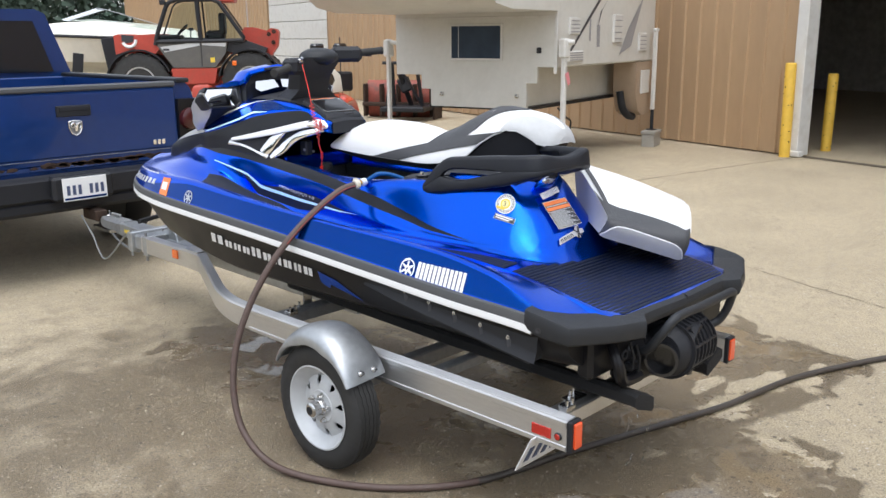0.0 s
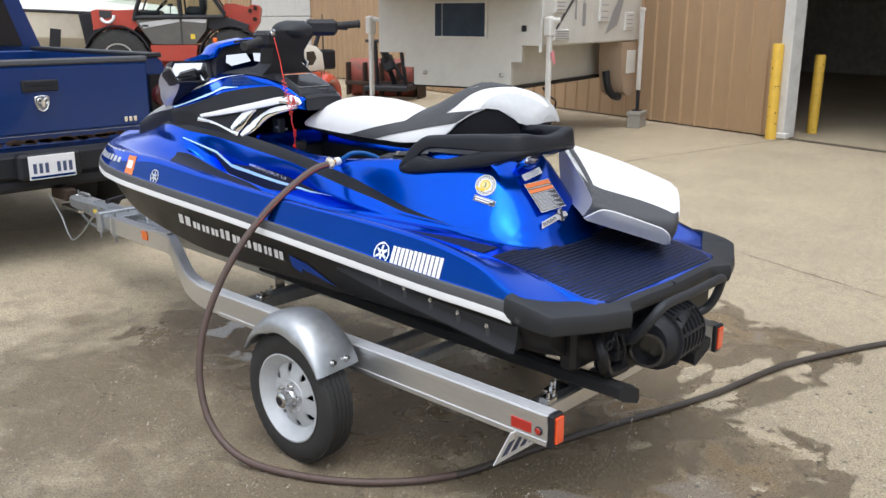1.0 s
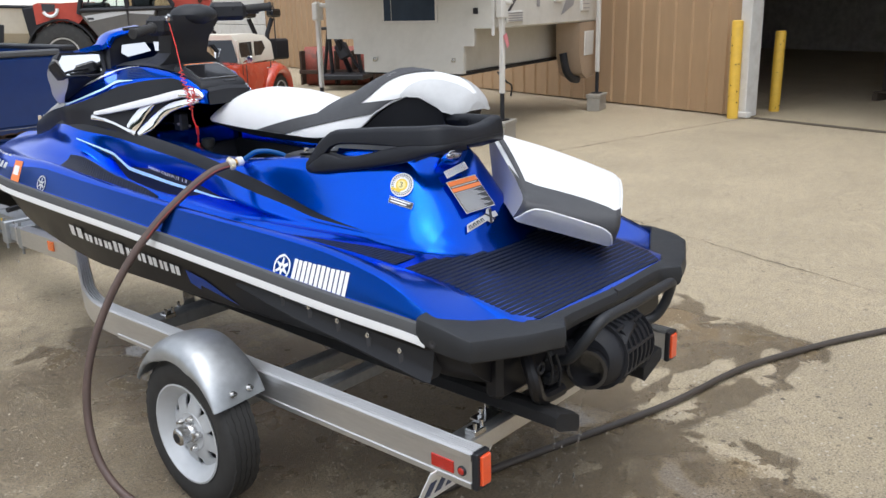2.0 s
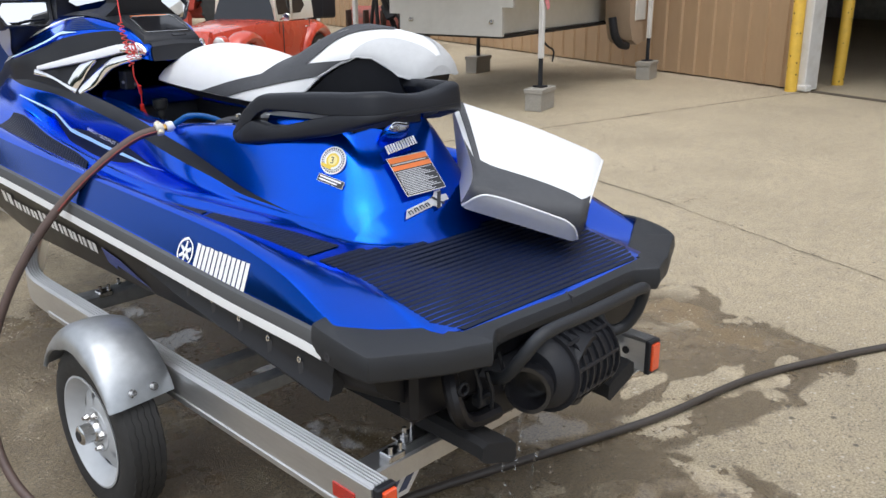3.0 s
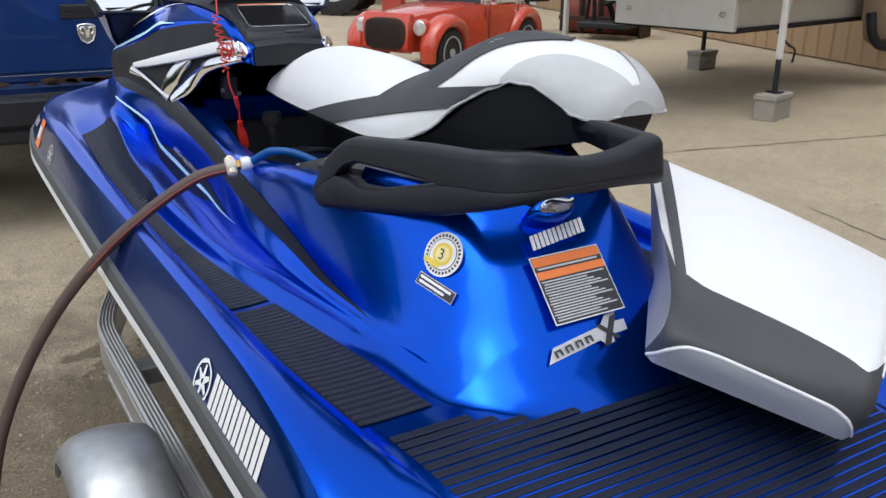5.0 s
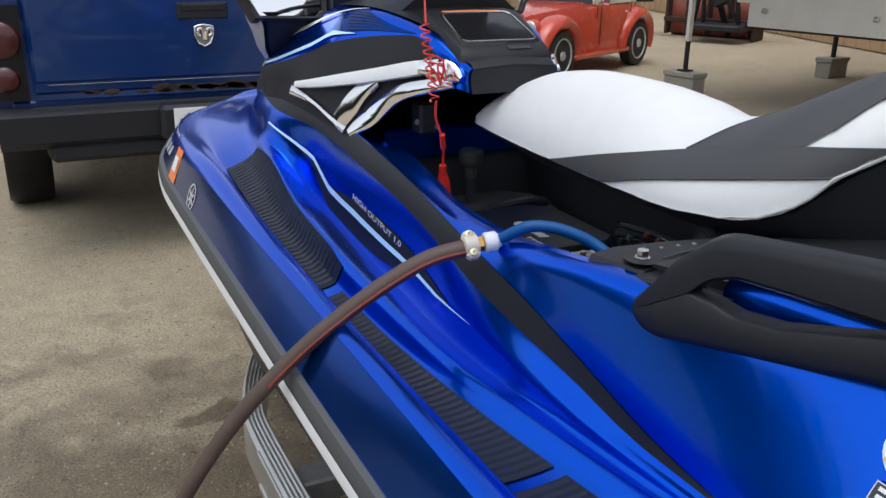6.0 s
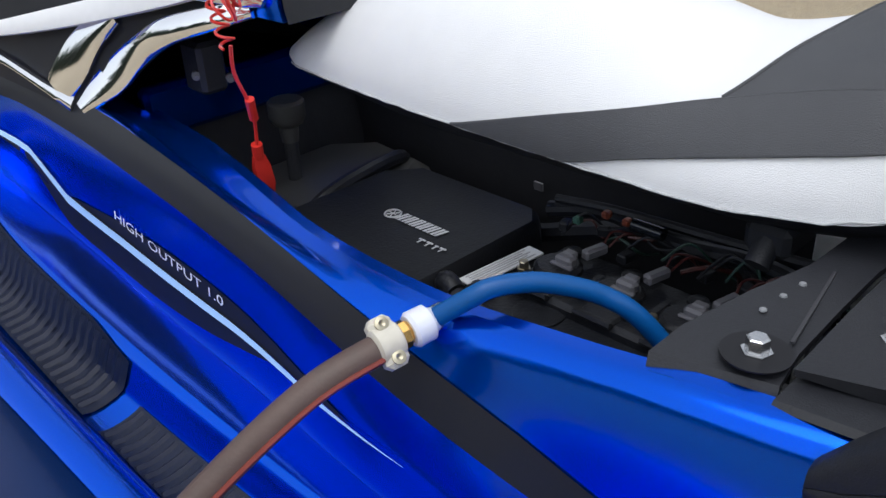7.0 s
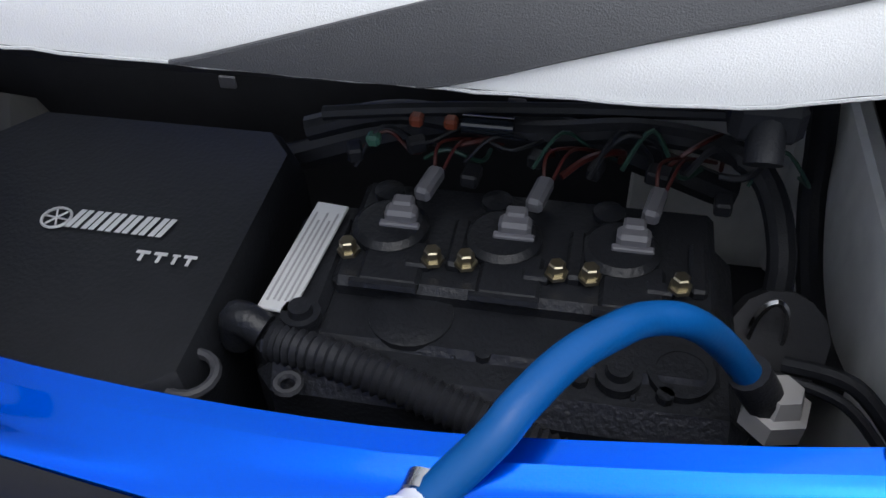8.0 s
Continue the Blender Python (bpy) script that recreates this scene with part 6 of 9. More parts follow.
vis.grid([arch(2.235), arch(2.225, 1.0, 0.003), arch(2.30, 1.02), arch(2.38, 0.98, -0.03), arch(2.46, 0.90, -0.08), arch(2.54, 0.8, -0.15)])
vis.grid([[Vector(p) * (1 - k) + Vector((XH, 2.25, 1.37)) * k for p in arch(2.235)] for k in (0, 0.13, 0.16, 0.5)])
visor = part("visor", vis, BLACK, hood, "black visor with blue edge", 40, False)
for sd in (-1, 1):
    edge = Build()
    ep = [(.205, 2.30, 1.418), (.197, 2.23, 1.436), (.165, 2.225, 1.474), (.10, 2.222, 1.490), (.03, 2.22, 1.500)]
    edge.loft([[(XH + sd * (a + ox), y + oy, z + oz) for ox, oy, oz in ((-.012, .0, -.014), (.002, -.002, -.010), (.008, .004, .004), (.004, .05, .010), (-.012, .12, .0))] for a, y, z in [tuple(p) for p in curve(ep, 5)]])
    part("blue_edge", edge, BLUE, visor, "blue edge trim")
    wing = Build()
    wing.loft([[(XH + sd * a, y, z + dz) for dz, dy in ((-.012, 0), (.010, 0.0))] + [(XH + sd * a, y + .06, z - .002)] for a, y, z in ((.20, 2.26, 1.428), (.24, 2.27, 1.424), (.285, 2.29, 1.412))])
    part("blue_wing", wing, BLUE, visor, "blue arm to the mirror")
    q = Build()
    q.loft([[(XH + sd * a * 1.0, y - o, z) for a, y, z in ((.126, 2.204, 1.384), (.150, 2.212, 1.400), (.130, 2.236, 1.432), (.02, 2.238, 1.438), (.01, 2.214, 1.402))] for o in (0.0, 0.008)])
    part("visor_window", q, MIRROR, visor, "", 35, False)
    # mirrors
    mh = Build()
    mc = Vector((XH + sd * 0.287, 2.285, 1.358))
    fwd = Vector((sd * -0.04, 1, -0.27)).normalized()
    sdv = Vector((1, sd * 0.10, 0)).normalized()
    upv = sdv.cross(fwd).normalized()
    outl = [(-0.112, 0.012), (-0.082, -0.046), (0.070, -0.048), (0.090, -0.03), (0.094, 0.048), (-0.085, 0.050)]
    outl = [(a * -sd, h) for a, h in outl]
    mh.loft([[mc + sdv * a * s + upv * h * s + fwd * d for a, h in outl] for s, d in ((0.86, 0.004), (0.90, -0.012), (1.0, -0.014), (1.04, 0.0), (1.02, 0.05), (0.75, 0.12), (0.4, 0.16))])
    mir = part("mirror", mh, BLACK, hood, "black rear-view mirror")
    mg = Build()
    mg.add([mc + sdv * a * 0.86 + upv * h * 0.84 + fwd * -0.004 for a, h in outl], [tuple(range(6))])
    part("mirror_glass", mg, MIRROR, mir, "", 35, False)
    sw = Build()
    rings = []
    for z, xa, xb, y0, dy in ((1.33, .368, .190, 2.272, .07), (1.305, .350, .190, 2.285, .09), (1.265, .330, .19, 2.345, .11), (1.226, .309, .20, 2.42, .12), (1.19, .282, .21, 2.48, .10), (1.165, .26, .21, 2.51, .08)):
        rings.append([(XH + sd * a, y, z) for a, y in ((xa, y0 + .03), (xa - .02, y0), (xb, y0), (xb, y0 + dy), (xa - .03, y0 + dy), (xa, y0 + dy * .7))])
    sw.loft(rings)
    part("mirror_stem", sw, BLACK, mir, "black body under the mirror", 50)
    sw = Build()
    inner = curve([(.393, 2.272, 1.385), (.375, 2.276, 1.345), (.352, 2.287, 1.305), (.332, 2.347, 1.262), (.311, 2.42, 1.224), (.28, 2.49, 1.188)], 4)
    outer = curve([(.388, 2.31, 1.392), (.372, 2.40, 1.352), (.345, 2.48, 1.308), (.318, 2.52, 1.262), (.295, 2.56, 1.222), (.27, 2.57, 1.185)], 4)
    sw.grid([[(XH + sd * (p.x + (q_.x - p.x) * k + 0.032 * k * (1 - k)), p.y + (q_.y - p.y) * k, p.z + (q_.z - p.z) * k) for k in (0, 0.08, 0.25, 0.5, 0.75, 1.0)] for p, q_ in zip(inner, outer)])
    part("mirror_shell", sw, SILVER_DECAL, mir, "silver-grey outer shell", 60)

# handlebar
st = Build()
st.loft([[(XC - 0.028 + dx + a * s * wx, 2.0 + dy + b * s, z) for a, b in ((-0.09, -0.05), (0.09, -0.05), (0.10, 0.03), (0.06, 0.09), (-0.06, 0.09), (-0.10, 0.03))] for s, wx, z, dy, dx in ((1.5, 1.12, 1.345, 0.03, 0), (1.2, 1.05, 1.375, 0.01, 0), (0.95, 1.0, 1.40, 0.0, 0), (0.95, 1.05, 1.46, -0.02, 0), (1.05, 1.08, 1.50, -0.035, .004), (1.12, 1.1, 1.525, -0.04, .01), (1.05, 1.1, 1.545, -0.045, .012))])
steer = part("steering_column", st, BLACK, craft, "black steering column cover")
pad = Build()
pad.ball((XC + 0.012, 1.955, 1.548), (0.098, 0.088, 0.044), 20)
part("bar_pad", pad, BUMPER, steer, "grey padded bar cover")
bar = Build()
bar.tube(curve([(-.34, 1.80, 1.487), (-.2, 1.88, 1.506), (-.08, 1.95, 1.525), (.11, 1.96, 1.548), (.21, 1.935, 1.562), (.35, 1.865, 1.573)], 6), 0.013, 12)
hbar = part("handlebar", bar, BLACK, steer, "black handlebar")
for sd in (-1, 1):
    q = Build()
    a0, a1 = (Vector((-.215, 1.87, 1.503)), Vector((-.345, 1.797, 1.486))) if sd < 0 else (Vector((.235, 1.923, 1.564)), Vector((.36, 1.86, 1.574)))
    q.tube([a0, a0.lerp(a1, 0.06), a0.lerp(a1, 0.1), a0.lerp(a1, 0.92), a0.lerp(a1, 0.95), a1], [0.022, 0.022, 0.0175, 0.0175, 0.021, 0.018], 14)
    part("grip", q, RUBBER, hbar, "black rubber grip")
    q = Build()
    sc_ = Vector((-.165, 1.895, 1.51)) if sd < 0 else Vector((.185, 1.935, 1.558))
    q.box(sc_, (0.11 if sd < 0 else 0.15, 0.075, 0.075), 0.018, Matrix.Rotation(sd * radians(-26), 4, "Z"))
    q.box(sc_ + Vector((0.01 * sd, -0.034, 0.012)), (0.03, 0.02, 0.02), 0.005)
    part("switch_block", q, BLACK, hbar, "black switch block")
    q = Build()
    q.tube(curve([sc_ + Vector((0.01 * sd, 0.045, -0.005)), sc_ + Vector((0.09 * sd, 0.03, -0.005)), sc_ + Vector((0.16 * sd, -0.005, -0.008))], 5), 0.006, 8)
    part("lever", q, BLACK, hbar)
sq = Build()
sq.box((-0.163, 1.845, 1.535), (0.02, 0.02, 0.02), 0.004)
sq.cyl((-0.163, 1.845, 1.54), (-0.163, 1.83, 1.55), 0.006, None, 8)
part("stop_switch", sq, STEEL, hbar)

# ---- stern gear: step bar, jet nozzle ----
sb = Build()
sb.tube(curve([(-.20, .03, .60), (-.215, -.035, .625), (-.212, -.085, .69), (-.185, -.108, .735), (-.13, -.112, .745), (0.0, -.115, .745), (.15, -.112, .745), (.235, -.105, .74), (.272, -.09, .715), (.276, -.07, .655), (.262, -.045, .61), (.23, -.02, .60), (.212, .0, .63), (.21, .02, .68)], 6), 0.0155, 12)
part("boarding_bar", sb, BUMPER, craft, "black steel boarding step bar")
nz = Build()
nz.lathe((0.02, 0.05, 0.575), (0.28, -1, -0.12), [(0, 0.095), (0.06, 0.10), (0.075, 0.093), (0.12, 0.094), (0.128, 0.09)], 32)
noz = part("jet_nozzle", nz, BLACK, craft, "black ribbed jet reverse bucket")
bk = Build()
bk.lathe(Vector((-0.09, -0.02, 0.575)), (1, 0.12, -0.06), [(0, 0.05), (0.0, 0.066), (0.025, 0.088), (0.045, 0.093), (0.22, 0.097), (0.26, 0.092), (0.28, 0.078), (0.28, 0.05)], 36)
part("bucket", bk, BLACK, noz)
BAX = Vector((1, 0.12, -0.06)).normalized()
for k in range(7):
    q = Build()
    q.lathe(Vector((-0.09, -0.02, 0.575)) + BAX * (0.045 + k * 0.034), BAX, [(0, 0.09), (0, 0.104), (0.006, 0.104), (0.006, 0.09)], 36, True)
    part("bucket_rib", q, BLACK, noz)
for k in range(9):
    a = math.pi * (0.6 + k * 0.14)
    q = Build()
    s1 = BAX.orthogonal().normalized()
    s2 = BAX.cross(s1)
    d = s1 * math.cos(k * 2 * math.pi / 9) + s2 * math.sin(k * 2 * math.pi / 9)
    c0 = Vector((-0.09, -0.02, 0.575)) + d * 0.099
    q.tube([c0 + BAX * 0.05, c0 + BAX * 0.25], 0.006, 6)
    part("bucket_rib", q, BLACK, noz)
q = Build()
q.lathe(Vector((-0.10, -0.035, 0.57)), (-1, -0.35, 0.05), [(0, 0.05), (0.03, 0.055), (0.055, 0.058), (0.055, 0.048), (0.0, 0.04)], 28)
part("steering_outlet", q, BLACK_SMOOTH, noz, "smooth black outlet")
lk = Build()
for x, z in ((-0.30, 0.62), (-0.26, 0.60), (-0.22, 0.635)):
    lk.tube([(x, -0.02, z + 0.05), (x + 0.01, -0.03, z), (x + 0.02, -0.02, z - 0.05)], 0.005, 6)
lk.tube([(-0.345 + 0.014 * math.cos(a), -0.03, 0.64 + 0.014 * math.sin(a)) for a in [k * math.pi / 6 for k in range(12)]], 0.004, 6, close=True)
lk.box((-0.25, 0.0, 0.57), (0.05, 0.03, 0.03), 0.006)
part("linkage", lk, ENGINE, craft, "dull steel steering linkage")
hs = Build()
hs.box((XC, 0.06, 0.55), (0.5, 0.1, 0.16), 0.03)
hs.tube(curve([(-0.34, 0.02, 0.66), (-0.36, -0.02, 0.6), (-0.3, 0.0, 0.53), (-0.2, 0.0, 0.52)], 5), 0.02, 10)
part("pump_housing", hs, HULL_BLACK, craft, "black pump housing")


# ---- seat, lifted off and laid askew over the bay ----
# (y, middle x, half width, lower edge, top)
SEAT = [(.701, .321, .04, 1.205, 1.231), (.712, .32, .075, 1.197, 1.26), (.734, .321, .104, 1.197, 1.28), (.771, .312, .126, 1.22, 1.304), (.809, .302, .139, 1.25, 1.319), (.846, .288, .149, 1.262, 1.329), (.898, .256, .169, 1.246, 1.342), (.943, .212, .186, 1.192, 1.351), (.98, .182, .189, 1.150, 1.336), (1.04, .154, .189, 1.128, 1.302), (1.09, .135, .18, 1.124, 1.270), (1.14, .118, .17, 1.118, 1.249), (1.2, .108, .162, 1.116, 1.240), (1.27, .098, .154, 1.117, 1.257), (1.36, .085, .142, 1.118, 1.27), (1.48, .068, .128, 1.122, 1.274), (1.60, .045, .108, 1.127, 1.260), (1.70, .02, .082, 1.132, 1.222), (1.76, -.005, .055, 1.136, 1.184), (1.795, -.02, .025, 1.14, 1.156)]


def seat_point(y, v, lift=0.0):
    """v from 0 (port lower edge) over the top to 1 (starboard lower edge)."""
    xc, hw, zb, zt = line_at(SEAT, y)
    a = math.pi * (1 - v)
    c, s = math.cos(a), math.sin(a)
    x = xc + (hw + lift) * math.copysign(abs(c) ** 1.12, c)
    z = zb + (zt - zb + lift) * abs(s) ** 1.12
    return Vector((x, y, z))


seat = thing("seat", (0.1, 1.3, 1.1), "white and charcoal vinyl seat lying loose over the open engine bay", "seat")
SY0, SY1 = 0.701, 1.795
yy = [SY0 + (SY1 - SY0) * k / 110 for k in range(111)]
sk = Build()
sk.grid([[seat_point(y, k / 40) for k in range(41)] for y in yy])
sk.add([seat_point(SY1, k / 40) for k in range(41)], [tuple(range(41))])
part("cover", sk, VINYL_WHITE, seat, "white vinyl seat cover", 60, False)


tc_ = Build()
tc_.grid([[seat_point(SY0 + d, k / 40, 0.003) for k in range(41)] for d in (0, 0.004, 0.011)])
tc_.add([seat_point(SY0, k / 40, 0.003) for k in range(41)], [tuple(range(41))])
part("tail_cap", tc_, VINYL_SILVER, seat, "silver-grey end of the cover", 60, False)


def seat_patch(name, y0, y1, v0, v1, material, lift=0.0025, ny=24, nv=8, label=""):
    b, rows = Build(), []
    for i in range(ny + 1):
        y = y0 + (y1 - y0) * i / ny
        a, c = v0(y), v1(y)
        rows.append([seat_point(y, a + (c - a) * k / nv, lift) for k in range(nv + 1)])
    b.grid(rows)
    return part(name, b, material, seat, label, 60, False)


def ramp(knots):
    return lambda y: line_at(knots, y)[0]


def at_height(knots):
    """The v at which the side of the seat has the height that a line gives."""
    def g(y):
        z = line_at(knots, y)[0]
        xc, hw, zb, zt = line_at(SEAT, y)
        f = min(max((z - zb) / (zt - zb), 0.0), 1.0)
        return max(0.004, math.asin(f ** (1 / 1.12)) / math.pi)
    return g


hi_f = at_height([(.83, 1.256), (.90, 1.250), (1.039, 1.229), (1.184, 1.195), (1.33, 1.16), (1.47, 1.122)])
lo_f = at_height([(.83, 1.23), (.93, 1.209), (1.03, 1.188), (1.14, 1.163), (1.24, 1.14), (1.324, 1.118), (1.47, 1.10)])
front_e = ramp([(.15, 1.20), (.21, 1.188), (.275, 1.165), (.37, 1.14), (.45, 1.115), (.5, 1.105)])
rear_e = ramp([(.15, 1.005), (.17, .99), (.2, .955), (.26, .935), (.33, .915), (.405, .89), (.5, .865)])
for mir_ in (False, True):
    f = (lambda g: (lambda y: 1 - g(y))) if mir_ else (lambda g: g)
    seat_patch("grey_stripe", 0.862, 1.47, f(lo_f), f(hi_f), VINYL_GREY, 0.0046, 36, 6, "charcoal side stripe")
    q, rows, e1, e2 = Build(), [], [], []
    for k in range(17):
        t = k / 16
        v = 0.15 + 0.35 * t
        a, c = front_e(v), rear_e(v)
        rows.append([seat_point(a + (c - a) * j / 8, 1 - v if mir_ else v, 0.0036) for j in range(9)])
        if v > 0.23:
            e1.append(rows[-1][0])
        if v > 0.19:
            e2.append(rows[-1][-1])
    q.grid(rows)
    part("grey_chevron", q, VINYL_GREY, seat, "charcoal chevron", 60, False)
    seat_patch("silver_side", 0.7025, 0.878, f(lambda y: 0.0), f(ramp([(.70, .47), (.72, .44), (.772, .385), (.816, .34), (.846, .28), (.868, .18), (.879, .06)])), VINYL_SILVER, 0.003, 20, 8, "silver-grey tail side")
    # seams
    pp = Build()
    pp.tube([seat_point(0.866 + 0.604 * k / 40, f(hi_f)(0.866 + 0.604 * k / 40), 0.003) for k in range(41)], 0.0018, 6)
    pp.tube([seat_point(0.93 + 0.394 * k / 40, f(lo_f)(0.93 + 0.394 * k / 40), 0.003) for k in range(41)], 0.0018, 6)
    pp.tube(e1, 0.0018, 6)
    pp.tube(e2, 0.0018, 6)
    part("seam", pp, VINYL_GREY, seat)
    hem, rh = Build(), random.Random(5)
    hem.tube([seat_point(0.703 + 1.067 * k / 60, 0.999 if mir_ else 0.001, 0.002) + Vector((rh.uniform(-1, 1), 0, rh.uniform(-1, 1))) * (0.004 if k < 20 else 0.0006) for k in range(61)], [0.003 if k < 18 else 0.0012 for k in range(61)], 6)
    part("hem", hem, VINYL_SILVER, seat, "ragged white hem")
base_ = Build()
rows = []
for y in [0.765 + 0.995 * k / 24 for k in range(25)]:
    xc, hw, zb, zt = line_at(SEAT, y)
    low = line_at([(.62, 1.175), (.75, 1.15), (.95, 1.105), (1.15, 1.085), (1.5, 1.09), (1.76, 1.12)], y)[0]
    rows.append([(xc - hw * 0.8, y, zb + 0.015), (xc - hw * 0.93, y, zb - 0.004), (xc - hw * 0.86, y, (zb + low) / 2), (xc - hw * 0.7, y, low), (xc + hw * 0.7, y, low), (xc + hw * 0.86, y, (zb + low) / 2), (xc + hw * 0.93, y, zb - 0.004), (xc + hw * 0.8, y, zb + 0.015)])
base_.loft(rows)
part("seat_base", base_, BLACK, seat, "black moulded seat base")
lt = Build()
lt.box((0.02, 1.12, 1.075), (0.06, 0.045, 0.03), 0.006)
lt.cyl((0.0, 1.12, 1.075), (-0.02, 1.12, 1.055), 0.012, None, 12)
part("seat_latch", lt, BLACK, seat, "black latch under the seat")

# ---- loose rear cushion on the swim platform ----
cushion = thing("seat_cushion", (0.3, 0.3, 0.83), "loose white rear seat cushion with charcoal and grey sides", "cushion")
# section at the pod end and at the outer end: front foot, front, front edge of the top, top, back edge, back, back foot
CL = [(-.002, .312, .925), (.0, .275, .985), (.088, .352, 1.008), (.175, .475, 1.075), (.288, .630, 1.138), (.338, .677, 1.10), (.350, .665, .93)]
CR = [(.216, .086, .826), (.206, .056, .885), (.236, .068, .938), (.42, .17, .968), (.607, .285, .966), (.625, .305, .93), (.60, .31, .865)]


def cushion_pt(t, k, lift=0.0):
    """t along the cushion, k round its section from 0 to 6."""
    sec = [Vector(a).lerp(Vector(c), t) for a, c in zip(CL, CR)]
    i = min(int(k), 5)
    u = k - i
    p0, p1, p2, p3 = [sec[min(max(j, 0), 6)] for j in (i - 1, i, i + 1, i + 2)]
    p = 0.5 * ((2 * p1) + (p2 - p0) * u + (2 * p0 - 5 * p1 + 4 * p2 - p3) * u * u + (3 * p1 - p0 - 3 * p2 + p3) * u ** 3)
    mid = Vector((0.17, 0.43, 0.97)).lerp(Vector((0.42, 0.2, 0.89)), t)
    e = max(0.0, abs(t - 0.5) * 2 - 0.88) / 0.12
    d = p - mid
    d.z += 0.022 * math.sin(math.pi * t) * max(0.0, 1 - abs(k - 3.2) / 1.8)
    return mid + d * (1 - 0.10 * e * e) + d.normalized() * lift


def cushion_patch(name, k0, k1, t0, t1, material, label="", lift=0.0, nt=30, nk=12):
    """Between two lines round the section, each a number or a function of t."""
    f0 = k0 if callable(k0) else (lambda t: k0)
    f1 = k1 if callable(k1) else (lambda t: k1)
    b, rows = Build(), []
    for i in range(nt + 1):
        t = t0 + (t1 - t0) * i / nt
        a, c = f0(t), f1(t)
        rows.append([cushion_pt(t, a + (c - a) * j / nk, lift) for j in range(nk + 1)])
    b.grid(rows)
    return part(name, b, material, cushion, label, 60, False)


cushion_patch("white_top", 0, 6, 0.0, 1.0, VINYL_WHITE, "white vinyl top", 0.0, 36, 36)
front_line = ramp([(0, 2.9), (.03, 2.35), (.08, 2.28), (.2, 2.16), (.85, 2.02), (.93, 1.95), (1.0, 2.2)])
cushion_patch("charcoal_side", 0, front_line, 0.0, 1.0, VINYL_GREY, "charcoal side", 0.004)
silver_top = ramp([(.015, .04), (.06, .55), (.15, .85), (.3, .92), (.8, .88), (.92, .7), (.97, .35), (.99, .03)])
cushion_patch("silver_side", 0.0, silver_top, 0.015, 0.99, VINYL_SILVER, "silver-grey lower side", 0.0065)
cushion_patch("dark_strip", lambda t: 1.9, lambda t: 4.9, 0.035, 0.085, VINYL_GREY, "narrow charcoal strip", 0.004, 4, 20)
q = Build()
q.grid([[cushion_pt(i / 20, 6), cushion_pt(i / 20, 0)] for i in range(21)])
part("underside", q, BLACK, cushion, "black underside", 60, False)
for t in (0.0, 1.0):
    e = Build()
    e.add([cushion_pt(t, k / 4) for k in range(25)], [tuple(range(25))])
    part("end_panel", e, VINYL_SILVER if t == 0 else VINYL_GREY, cushion, "grey end panel" if t == 0 else "charcoal end panel", 35, False)
pp = Build()
pp.tube([cushion_pt(0.015 + 0.975 * i / 40, silver_top(0.015 + 0.975 * i / 40), 0.006) for i in range(41)], 0.003, 8)
pp.tube([cushion_pt(1.0, 1.9 + 2.9 * i / 20, 0.0) for i in range(21)], 0.003, 8)
part("piping", pp, VINYL_WHITE, cushion)

# ---- flush hose ----
hose = thing("garden_hose", (-0.83, 1.0, 0.0), "reddish-brown garden hose looping from the craft onto the ground", "hose")
hp = [(-.331, 1.289, 1.047), (-.40, 1.305, 1.028), (-.50, 1.335, .96), (-.60, 1.365, .87), (-.70, 1.395, .75), (-.79, 1.42, .60), (-.86, 1.425, .44), (-.90, 1.40, .28), (-.915, 1.33, .14), (-.90, 1.21, .05), (-.855, 1.06, .018), (-.75, .83, .016), (-.60, .65, .016), (-.42, .53, .016), (-.22, .47, .016), (0.0, .42, .016), (.29, .335, .016), (.84, .175, .016), (1.35, .085, .016), (1.73, -.05, .016), (2.1, -.22, .016), (2.8, -.6, .016), (3.8, -1.25, .016), (5.2, -2.4, .016)]
hc = curve(hp, 10)
hb = Build()
hb.tube(hc[:131], 0.0135, 12)
part("hose_body", hb, HOSE_BROWN, hose)
hb = Build()
hb.tube(hc[130:], 0.0142, 12)
part("hose_run", hb, HOSE_WET, hose, "dark wet length of hose")
st1 = Build()
st1.tube([p + Vector((-0.004, -0.0122, -0.002)) for p in hc[:34]], 0.0030, 6)
part("hose_stripe", st1, HOSE_RED, hose, "faded red stripe")
fit_ = Build()
d0 = Vector((1, -0.2, 0.12)).normalized()
p0 = Vector((-0.324, 1.287, 1.050))
w0 = Vector((0, 0.69, 0.72))
w0 = (w0 - d0 * w0.dot(d0)).normalized()
t0_ = d0.cross(w0)
CMX = Matrix((d0, w0, t0_)).transposed().to_4x4()
fit_.lathe(p0 - d0 * 0.012, d0, [(0, 0.013), (0.002, 0.0165), (0.022, 0.0165), (0.024, 0.014)], 16)
fit_.box(p0, (0.022, 0.046, 0.020), 0.006, CMX)
cl_ = part("hose_clamp", fit_, BEIGE, hose, "dirty beige plastic hose clamp")
sgn = 1 if t0_.dot(Vector((-0.2, -0.5, 0.8))) > 0 else -1
for s in (-1, 1):
    q = Build()
    c = p0 + w0 * s * 0.0155 + t0_ * sgn * 0.0095
    q.lathe(c, t0_ * sgn, [(0, 0.0062), (0.003, 0.0062), (0.0035, 0.003), (0.002, 0)], 12)
    part("clamp_screw", q, ZINC, cl_)
q = Build()
p1 = p0 + d0 * 0.010
q.lathe(p1, d0, [(0, 0.010), (0.002, 0.0125), (0.009, 0.0125), (0.011, 0.0105), (0.016, 0.0105)], 8)
